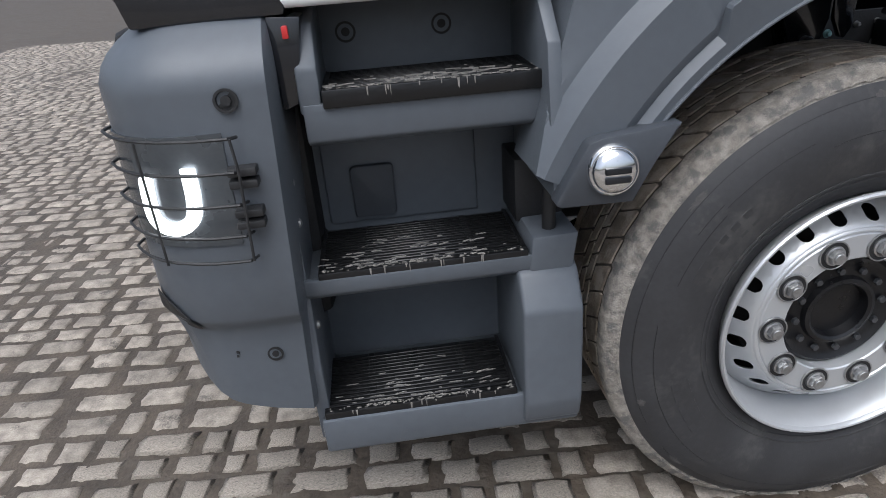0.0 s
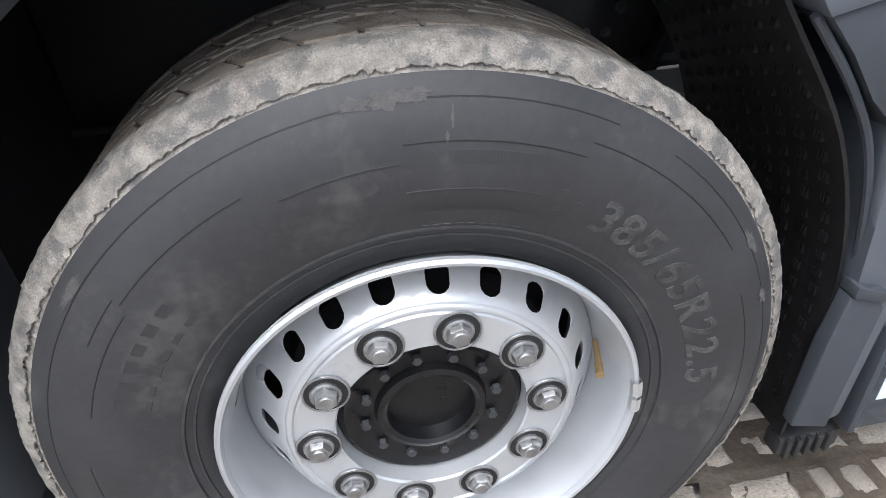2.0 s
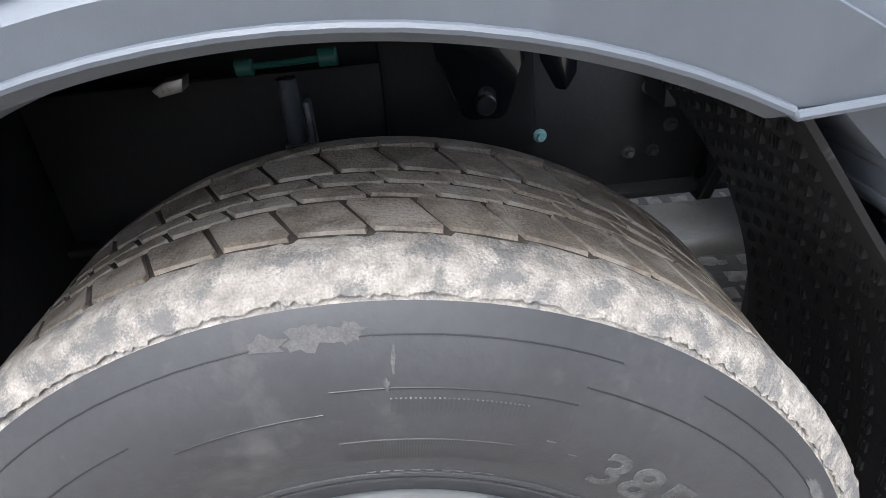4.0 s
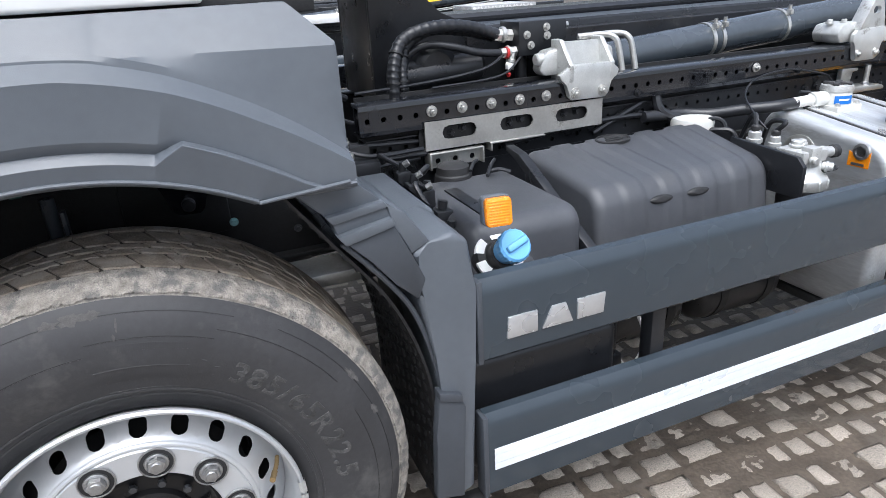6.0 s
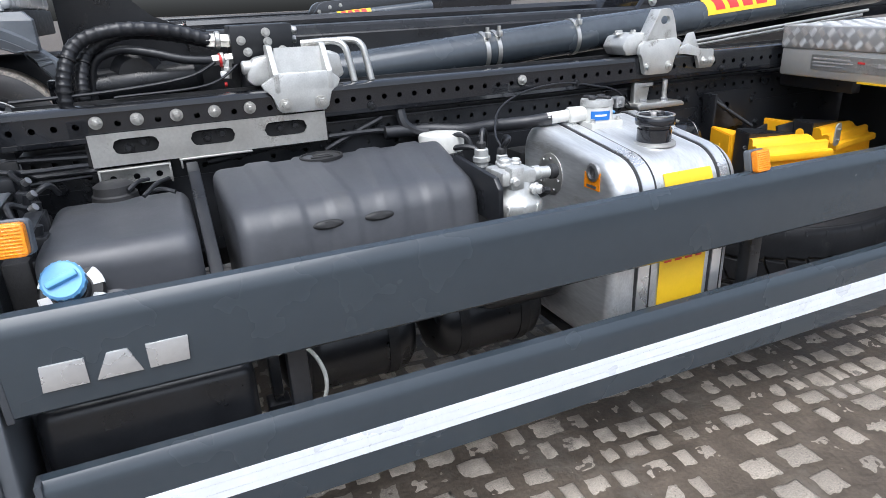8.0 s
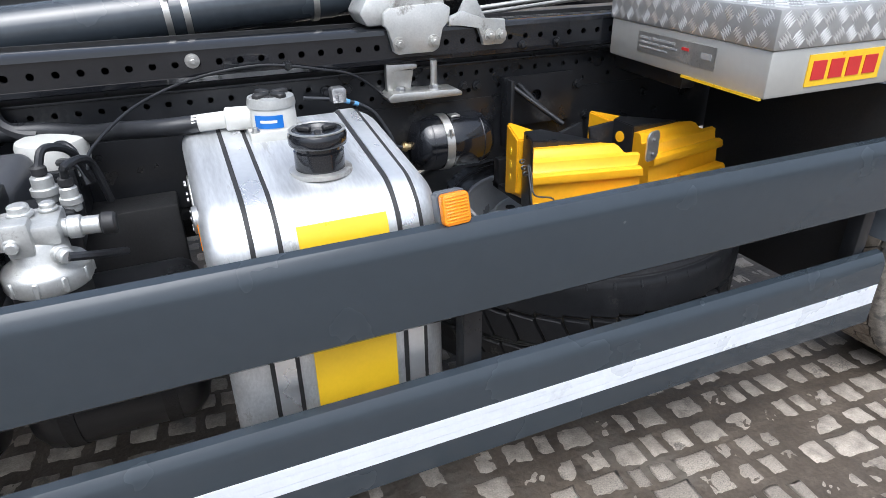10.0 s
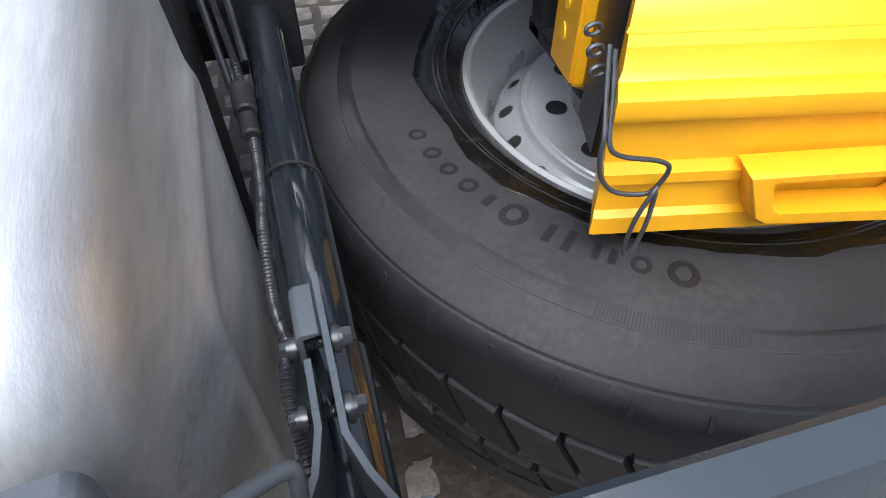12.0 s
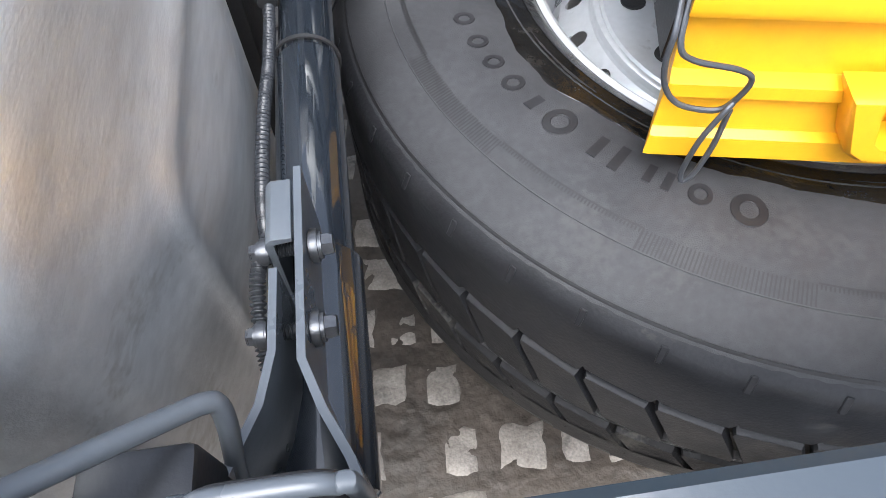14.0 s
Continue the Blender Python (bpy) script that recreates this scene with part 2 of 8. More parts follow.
def prism(bm, pts, axis, a, c, bev=0.0, seg=2, m=None):
    """A polygon of two coordinates, drawn out along axis from a to c."""
    k = "xyz".index(axis)

    def at(p, h):
        q = list(p)
        q.insert(k, h)
        return q

    n = len(pts)
    b = bmesh.new()
    faces_from(b, [at(p, a) for p in pts] + [at(p, c) for p in pts],
               [tuple(range(n)), tuple(range(2 * n - 1, n - 1, -1))] + [(i, (i + 1) % n, n + (i + 1) % n, n + i) for i in range(n)])
    if bev:
        bmesh.ops.bevel(b, geom=b.edges[:], offset=bev, segments=seg, profile=0.5, affect="EDGES")
    join(bm, b, m)


def lathe(bm, prof, m, seg=48, close=False, a0=0.0, a1=360.0):
    """Turns (radius, height) points round the local z axis, then places them by m."""
    full = abs(a1 - a0) >= 359.9
    n = seg if full else seg + 1
    b = bmesh.new()
    rings = []
    for r, h in prof:
        if r < 1e-6:
            rings.append([b.verts.new((0, 0, h))])
        else:
            rings.append([b.verts.new((r * math.cos(radians(a0 + (a1 - a0) * i / seg)), r * math.sin(radians(a0 + (a1 - a0) * i / seg)), h)) for i in range(n)])
    pairs = list(zip(rings, rings[1:])) + ([(rings[-1], rings[0])] if close else [])
    for p, q in pairs:
        for i in range(seg):
            j = (i + 1) % n
            if len(p) == 1 and len(q) == 1:
                continue
            if len(p) == 1:
                b.faces.new((p[0], q[i], q[j]))
            elif len(q) == 1:
                b.faces.new((p[i], p[j], q[0]))
            else:
                b.faces.new((p[i], p[j], q[j], q[i]))
    join(bm, b, m)


def axis_to(p, d):
    """A pose at p whose z axis runs along d."""
    return Matrix.Translation(p) @ Vector(d).to_track_quat("Z", "Y").to_matrix().to_4x4()


def rod(bm, p, q, r, seg=16, r2=None, bev=0.0):
    d = Vector(q) - Vector(p)
    r2 = r if r2 is None else r2
    L = d.length
    e = min(bev, r * 0.5, L * 0.4)
    prof = [(0, 0), (r - e, 0), (r, e), (r2, L - e), (r2 - e, L), (0, L)] if e else [(0, 0), (r, 0), (r2, L), (0, L)]
    lathe(bm, prof, axis_to(p, d), seg)


def curve_points(pts, n=8):
    P = [Vector(p) for p in pts]
    P = [P[0] * 2 - P[1]] + P + [P[-1] * 2 - P[-2]]
    out = []
    for i in range(1, len(P) - 2):
        for k in range(n):
            t = k / n
            a, b, c, d = P[i - 1], P[i], P[i + 1], P[i + 2]
            out.append(0.5 * ((2 * b) + (c - a) * t + (2 * a - 5 * b + 4 * c - d) * t * t + (3 * b - a - 3 * c + d) * t ** 3))
    return out + [P[-2]]


def sweep(bm, pts, r, seg=8, n=8, smooth=True):
    """A round bar along a line; r may be a function of the share of its length."""
    P = curve_points(pts, n) if smooth else [Vector(p) for p in pts]
    rad = r if callable(r) else (lambda s: r)
    t0 = (P[1] - P[0]).normalized()
    u = t0.orthogonal().normalized()
    rings = []
    for i, p in enumerate(P):
        t = (P[min(i + 1, len(P) - 1)] - P[max(i - 1, 0)]).normalized()
        u = (u - t * u.dot(t)).normalized()
        w = t.cross(u)
        k = rad(i / (len(P) - 1))
        rings.append([bm.verts.new(p + (u * math.cos(2 * math.pi * j / seg) + w * math.sin(2 * math.pi * j / seg)) * k) for j in range(seg)])
    for a, b in zip(rings, rings[1:]):
        for j in range(seg):
            bm.faces.new((a[j], a[(j + 1) % seg], b[(j + 1) % seg], b[j]))
    bm.faces.new(rings[0][::-1])
    bm.faces.new(rings[-1])


def bolt(bm, p, d, r=0.012, h=0.010, washer=True, stud=0.0):
    """A hexagon head on a washer, from p outwards along d."""
    m = axis_to(p, d)
    if washer:
        lathe(bm, [(0, 0.003), (r * 1.45, 0.003), (r * 1.5, 0.0015), (r * 1.5, -0.001)], m, 20)
        lathe(bm, [(r * 1.2, 0.003), (r * 1.15, 0.005), (0, 0.005)], m, 20)
    lathe(bm, [(r, 0.003), (r, h), (r * 0.86, h + 0.0025), (0, h + 0.0025)], m, 6)
    if stud:
        lathe(bm, [(r * 0.55, h), (r * 0.55, h + stud), (r * 0.45, h + stud + 0.001), (0, h + stud + 0.001)], m, 12)


def grid(bm, rows, close=False):
    """A sheet through rows of points of equal length."""
    V = [[bm.verts.new(p) for p in row] for row in rows]
    for a, b in zip(V, V[1:]):
        for i in range(len(a) - (0 if close else 1)):
            j = (i + 1) % len(a)
            bm.faces.new((a[i], a[j], b[j], b[i]))
    return V


def thicken(bm, d):
    bmesh.ops.recalc_face_normals(bm, faces=bm.faces[:])
    bmesh.ops.solidify(bm, geom=bm.faces[:], thickness=d)


def letters(text, size, depth):
    """Meshes of the characters of a text, one by one, with their advance."""
    out = []
    for ch in text:
        cu = bpy.data.curves.new("glyph", "FONT")
        cu.body, cu.size, cu.extrude, cu.offset = ch, size, depth, size * 0.018
        ob = bpy.data.objects.new("glyph", cu)
        scene.collection.objects.link(ob)
        bpy.context.view_layer.update()
        me = bpy.data.meshes.new_from_object(ob.evaluated_get(bpy.context.evaluated_depsgraph_get()))
        w = max([v.co.x for v in me.vertices], default=size * 0.3)
        out.append((me, w + size * 0.09))
        bpy.data.objects.remove(ob)
        bpy.data.curves.remove(cu)
    return out


def gz(x):
    """Height of the yard, which falls gently towards the truck's rear."""
    return 0.057 - 0.017 * x


def holed(bm, y, poly, cx, cz, hx, hz, thick, n=16):
    """A flat plate of outline poly (x, z) in front at y, with a rounded hole of half sizes hx, hz round (cx, cz)."""
    angs = sorted({round(2 * math.pi * i / n, 5) for i in range(n)} | {round(math.atan2(b - cz, a - cx) % (2 * math.pi), 5) for a, b in poly})
    L = max(hx - hz, 0.0)
    rings = [[], [], [], []]
    for a in angs:
        c, s = math.cos(a), math.sin(a)
        k = hz / abs(s) if abs(s) > 1e-6 else 1e9
        if abs(k * c) > L:
            k = L * abs(c) + math.sqrt(max(hz * hz - L * L * s * s, 0.0))
        q = 0.0
        for (ax, az), (bx, bz) in zip(poly, poly[1:] + poly[:1]):
            det = c * (az - bz) - s * (ax - bx)
            if abs(det) > 1e-9:
                t = ((ax - cx) * (az - bz) - (az - cz) * (ax - bx)) / det
                u = (c * (az - cz) - s * (ax - cx)) / det
                if -1e-4 <= u <= 1.0001 and t > q:
                    q = t
        for ring, r, yy in ((0, k, y), (1, q, y), (2, q, y + thick), (3, k, y + thick)):
            rings[ring].append((cx + c * r, yy, cz + s * r))
    b = bmesh.new()
    grid(b, rings + [rings[0]], True)
    bmesh.ops.remove_doubles(b, verts=b.verts[:], dist=0.00002)
    join(bm, b)


def perforated(bm, y, x0, x1, z0, z1, pitch, r, thick=0.008, odd=0.0):
    """A sheet with one row of round holes along its middle."""
    n = max(1, round((x1 - x0) / pitch))
    w = (x1 - x0) / n
    b = bmesh.new()
    for i in range(n):
        a, e = x0 + i * w, x0 + (i + 1) * w
        holed(b, y, [(a, z0), (e, z0), (e, z1), (a, z1)], (a + e) / 2, (z0 + z1) / 2 + (odd if i % 2 else 0), r, r, thick, 10)
    join(bm, b)


def rrect(y0, y1, z0, z1, r, n=6):
    """Corner-rounded rectangle, as points."""
    out = []
    for cy, cz, a in ((y1 - r, z1 - r, 0), (y0 + r, z1 - r, 90), (y0 + r, z0 + r, 180), (y1 - r, z0 + r, 270)):
        for i in range(n + 1):
            t = radians(a + 90 * i / n)
            out.append((cy + r * math.cos(t), cz + r * math.sin(t)))
    return out


def rbox(bm, x0, x1, y0, y1, z0, z1, r, re=None, n=6, ribs=None, warp=None, dome=0.0, re1=None):
    """A softly rounded tank along x; ribs(x) swells its skin."""
    re = re or r
    re1 = re1 or re
    b = bmesh.new()
    ease = [1 - math.cos(radians(90 * i / 6)) for i in range(6)]
    m = 1 if ribs is None else 60
    xs = [x0 + re * k for k in ease] + [x0 + re + (x1 - x0 - re - re1) * i / m for i in range(m + 1)] + [x1 - re1 * k for k in reversed(ease)]
    rows = []
    for x in xs:
        d, ro = min((x - x0, re), (x1 - x, re1), key=lambda p: p[0] / p[1])
        e = ro - math.sqrt(max(ro * ro - (ro - d) ** 2, 0)) if d < ro else 0.0
        g = ribs(x) if ribs else 0.0
        rows.append([(x, p, q) for p, q in rrect(y0 + e - g, y1 - e + g, z0 + e - g, z1 - e + g, max(r - e * 0.6, 0.012), n)])
    if dome:
        last, cy, cz_ = rows[-1], (y0 + y1) / 2, (z0 + z1) / 2
        for k in [0.97 - 0.03 * i for i in range(31)]:
            swell = dome * (1 - k * k) + 0.0045 * math.exp(-((k - 0.66) / 0.045) ** 2)
            rows.append([(x1 + swell, cy + (p - cy) * k, cz_ + (q - cz_) * k) for x, p, q in last])
    V = grid(b, rows, True)
    b.faces.new(V[0][::-1])
    b.faces.new(V[-1])
    if warp:
        for v in b.verts:
            v.co = warp(v.co)
    join(bm, b)


def band(bm, x0, x1, y0, y1, z0, z1, r, t0, t1, n=6, warp=None):
    """A strap round a tank, from t0 to t1 outside its section."""
    def sec(x, t):
        return [(x, p, q) for p, q in rrect(y0 - t, y1 + t, z0 - t, z1 + t, r + t, n)]
    b = bmesh.new()
    grid(b, [sec(x0, t0), sec(x0, t1), sec(x1, t1), sec(x1, t0), sec(x0, t0)], True)
    bmesh.ops.remove_doubles(b, verts=b.verts[:], dist=0.0002)
    if warp:
        for v in b.verts:
            v.co = warp(v.co)
    join(bm, b)


def plate(bm, line, z0, z1, t):
    """An upright strip along a plan line of (x, y), z0 and z1 per point."""
    if line:
        P = [Vector((x, y, 0)) for x, y in line]
        rows = []
        for i, p in enumerate(P):
            d = (P[min(i + 1, len(P) - 1)] - P[max(i - 1, 0)]).normalized()
            nrm = Vector((-d.y, d.x, 0)) * t / 2
            rows.append([(p - nrm) + Vector((0, 0, z0[i])), (p + nrm) + Vector((0, 0, z0[i])), (p + nrm) + Vector((0, 0, z1[i])), (p - nrm) + Vector((0, 0, z1[i]))])
        V = grid(bm, rows, True)
        bm.faces.new(V[0][::-1])
        bm.faces.new(V[-1])


# ---- cab: bumper corner, steps, fender ----
cab = thing("truck_cab", (-0.6, 0.3, gz(-0.6)), "grey plastic lower cab with entry steps under a white cab body", "truck cab")

PLAN = curve_points([(-1.150, -0.030, 0), (-1.235, -0.034, 0), (-1.315, -0.020, 0), (-1.375, 0.025, 0), (-1.415, 0.100, 0), (-1.435, 0.22, 0), (-1.445, 0.50, 0), (-1.45, 1.2, 0)], 6)
ARC = [0.0]
for pa, pb in zip(PLAN, PLAN[1:]):
    ARC.append(ARC[-1] + (pb - pa).length)


def bumper_at(s, z, out=0.0):
    """A place on the bumper's skin, s metres round from its rear edge, out metres before it."""
    s = min(max(s, 0.0), ARC[-1] - 1e-4)
    i = max(k for k in range(len(ARC) - 1) if ARC[k] <= s)
    f = (s - ARC[i]) / (ARC[i + 1] - ARC[i])
    p = PLAN[i].lerp(PLAN[i + 1], f)
    t = (PLAN[i + 1] - PLAN[i]).normalized()
    nrm = Vector((t.y, -t.x, 0))
    nrm = nrm if nrm.y < 0 or nrm.x < 0 and abs(nrm.y) < 0.3 else -nrm
    inset = 0.0
    if z > 1.185:
        k = (z - 1.185) / 0.10
        inset = 0.010 * k + 0.095 * k * k
    if z < 0.740:
        inset = 0.024 + 0.10 * max(0, 0.66 - z) ** 1.5
    elif z < 0.772:
        inset = 0.024 * (0.772 - z) / 0.032
    lean = 0.045 * (z - 0.56) * max(0, 1 - s / 0.12)
    q = p - nrm * (inset - out)
    return Vector((q.x + lean, q.y, z))


def bumper_bottom(s):
    return 0.532 + 0.045 * min(1, s / 0.18) + 0.13 * max(0, min(1, (s - 0.17) / 0.16)) ** 1.4


bm = bmesh.new()
sv = [0, 0.004, 0.03, 0.07, 0.11, 0.14, 0.17, 0.20, 0.23, 0.26, 0.30, 0.35, 0.42, 0.6, 1.0, 1.5]
zv = [0.532, 0.55, 0.59, 0.64, 0.69, 0.735, 0.745, 0.755, 0.765, 0.775, 0.86, 0.96, 1.06, 1.16, 1.175, 1.19, 1.21, 1.23, 1.25, 1.265, 1.28]
rows = []
for zz in zv:
    row = [bumper_at(0, zz) + Vector((0.012, 0.26, 0)), bumper_at(0, zz) + Vector((0.006, 0.015, 0))]
    for s in sv:
        zb = bumper_bottom(s)
        row.append(bumper_at(s, zb + (1.28 - zb) * ((zz - 0.532) / 0.748) if zb > 0.60 and zz < 0.735 else max(zb, zz)))
    rows.append(row)
rows.append([p + Vector((0, 0.10, 0.004)) if p.y < 0.3 else p + Vector((0.1, 0, 0.004)) for p in rows[-1]])
grid(bm, rows)
bumper = part("bumper_corner", bm, M_plastic, cab, "anthracite plastic bumper corner with rounded shoulder")

# headlight set in the bumper corner
def skin_patch(bm, s0, s1, z0, z1, out, ns=10, nzz=6, thick=0.004):
    b = bmesh.new()
    grid(b, [[bumper_at(s0 + (s1 - s0) * i / ns, z0 + (z1 - z0) * j / nzz, out) for i in range(ns + 1)] for j in range(nzz + 1)])
    thicken(b, thick)
    join(bm, b)


def skin_bar(bm, sz, r, out, n=6, seg=6):
    pts = []
    for (s0, z0, o0), (s1, z1, o1) in zip(sz, sz[1:]):
        for i in range(n):
            t = i / n
            pts.append(bumper_at(s0 + (s1 - s0) * t, z0 + (z1 - z0) * t, out + o0 + (o1 - o0) * t))
    pts.append(bumper_at(sz[-1][0], sz[-1][1], out + sz[-1][2]))
    sweep(bm, pts, r, seg, smooth=False)


bm = bmesh.new()
skin_patch(bm, 0.065, 0.34, 0.925, 1.115, 0.003)
lamp = part("headlight", bm, M_lampback, bumper, "lit headlight behind a wire stone guard")
bm = bmesh.new()
U = [(0.117, 1.064), (0.118, 1.020), (0.124, 0.985), (0.140, 0.967), (0.165, 0.960), (0.188, 0.968), (0.199, 0.985), (0.198, 1.015), (0.193, 1.048)]
sweep(bm, [bumper_at(a, z, 0.006) for a, z in U], 0.0118, 10, 6)
part("daytime_running_light", bm, M_drl, bumper, "white U-shaped daytime running light, switched on")
bm = bmesh.new()
for z in (1.112, 1.058, 1.004, 0.950, 0.905):
    skin_bar(bm, [(0.046, z - 0.004, -0.005), (0.055, z, 0.02), (0.10, z + 0.002, 0.022), (0.27, z + 0.008, 0.006), (0.292, z + 0.008, -0.010)], 0.0028, 0.012)
skin_bar(bm, [(0.052, 1.112, 0.0), (0.048, 1.06, 0.0), (0.050, 0.905, 0.0)], 0.0028, 0.034)
skin_bar(bm, [(0.17, 1.116, 0.0), (0.17, 0.906, 0.0)], 0.0024, 0.034)
part("lamp_guard", bm, M_rubber, bumper, "dark wire lamp guard")
for z in (1.055, 0.985):
    for k in (0.0, 0.020):
        p = bumper_at(0.040, z - k, 0.012)
        bm = bmesh.new()
        box(bm, p.x - 0.030, p.x + 0.016, p.y - 0.012, p.y + 0.02, z - k - 0.008, z - k + 0.006, 0.003)
        part("lamp_guard_clamp", bm, M_rubber, bumper, "black clamp of the lamp guard")


def cap_screw(bm, p, d, r):
    m = axis_to(p, d)
    lathe(bm, [(r, -0.002), (r, 0.0015), (r * 0.78, 0.0015), (r * 0.74, -0.004), (r * 0.42, -0.004), (r * 0.42, 0.001), (0, 0.001)], m, 24)


for p, d, r in (((-1.185, -0.0375, 1.164), (0, -1, 0.05), 0.019), (bumper_at(0.054, 0.680, 0.001), (-0.1, -1, 0), 0.015), ((-1.0, 0.262, 1.215), (0, -1, 0), 0.020), ((-0.812, 0.262, 1.215), (0, -1, 0), 0.020)):
    bm = bmesh.new()
    cap_screw(bm, p, d, r)
    part("plastic_screw", bm, M_under, cab, "recessed dark plastic screw")
bm = bmesh.new()
ring = [(0.245 + 0.066 * math.cos(2 * math.pi * i / 28) , 0.776 + 0.036 * math.sin(2 * math.pi * i / 28 + 0.5)) for i in range(28)]
faces_from(bm, [bumper_at(a, z, 0.004) for a, z in ring] + [bumper_at(a * 0.92 + 0.0196, z * 0.92 + 0.062, 0.0055) for a, z in ring] + [bumper_at(a * 0.8 + 0.049, z * 0.8 + 0.155, 0.003) for a, z in ring] + [bumper_at(0.245, 0.776, 0.0015)], [(i, (i + 1) % 28, 28 + (i + 1) % 28, 28 + i) for i in range(28)] + [(28 + i, 28 + (i + 1) % 28, 56 + (i + 1) % 28, 56 + i) for i in range(28)] + [(56 + i, 56 + (i + 1) % 28, 84) for i in range(28)])
part("fog_recess", bm, M_under, bumper, "dark oval fog lamp recess")

bm = bmesh.new()
skin_patch(bm, 0.121, 0.126, 0.690, 0.695, 0.001, 1, 1, 0.002)
part("drain_slot", bm, M_under, bumper)
bm = bmesh.new()
skin_patch(bm, 0.124, 0.129, 0.680, 0.685, 0.001, 1, 1, 0.002)
part("drain_slot", bm, M_under, bumper)

# step well
bm = bmesh.new()
box(bm, -1.16, -0.60, 0.262, 0.29, 0.40, 1.32, 0.004)
box(bm, -1.085, -0.76, 0.250, 0.266, 0.82, 1.03, 0.006)
part("step_well_back", bm, M_plastic, cab)
bm = bmesh.new()
prism(bm, [(-1.028, 0.835), (-0.948, 0.835), (-0.940, 0.842), (-0.938, 0.945), (-0.945, 0.95), (-1.022, 0.95), (-1.030, 0.942)], "y", 0.236, 0.252, 0.004)
part("access_flap", bm, M_plastic_dark, cab, "small dark access flap in the step well")
bm = bmesh.new()
prism(bm, [(0.035, 0.42), (0.29, 0.40), (0.29, 1.30), (0.10, 1.30), (0.045, 1.20), (0.045, 0.75), (0.02, 0.60)], "x", -1.155, -1.128, 0.004)
part("step_well_cheek", bm, M_plastic, cab)
bm = bmesh.new()
prism(bm, [(0.040, 1.128), (0.044, 1.062), (0.060, 1.052), (0.270, 1.055), (0.270, 1.118), (0.062, 1.118), (0.058, 1.128)], "x", -1.082, -0.655, 0.005)
prism(bm, [(0.042, 1.11), (0.26, 1.11), (0.26, 1.29), (0.085, 1.255), (0.046, 1.185)], "x", -1.086, -1.048, 0.006)
part("upper_step_shelf", bm, M_plastic, cab)
bm = bmesh.new()
prism(bm, [(0.034, 0.800), (0.038, 0.765), (0.052, 0.752), (0.270, 0.757), (0.270, 0.785), (0.055, 0.785), (0.050, 0.800)], "x", -1.14, -0.690, 0.005)
part("middle_step_shelf", bm, M_plastic, cab)
bm = bmesh.new()
prism(bm, [(0.000, 0.490), (0.006, 0.405), (0.020, 0.395), (0.28, 0.40), (0.28, 0.475), (0.022, 0.475), (0.016, 0.490)], "x", -1.145, -0.600, 0.006)
part("lower_step_shelf", bm, M_plastic, cab)
bm = bmesh.new()
prism(bm, [(0.28, 0.42), (-0.006, 0.42), (-0.018, 0.475), (-0.014, 0.695), (0.030, 0.762), (0.060, 0.775), (0.28, 0.785)], "x", -0.722, -0.600, 0.009, 3)
part("step_corner_block", bm, M_plastic, cab)
bm = bmesh.new()
prism(bm, [(-0.700, 0.735), (-0.612, 0.745), (-0.598, 0.838), (-0.690, 0.835)], "y", 0.035, 0.27, 0.006)
part("step_side_wing", bm, M_plastic, cab)
bm = bmesh.new()
box(bm, -0.70, -0.60, 0.14, 0.28, 0.825, 0.96, 0.004)
rod(bm, (-0.648, 0.075, 0.80), (-0.648, 0.075, 0.95), 0.014, 12)
part("cab_mount_bracket", bm, M_under, cab)


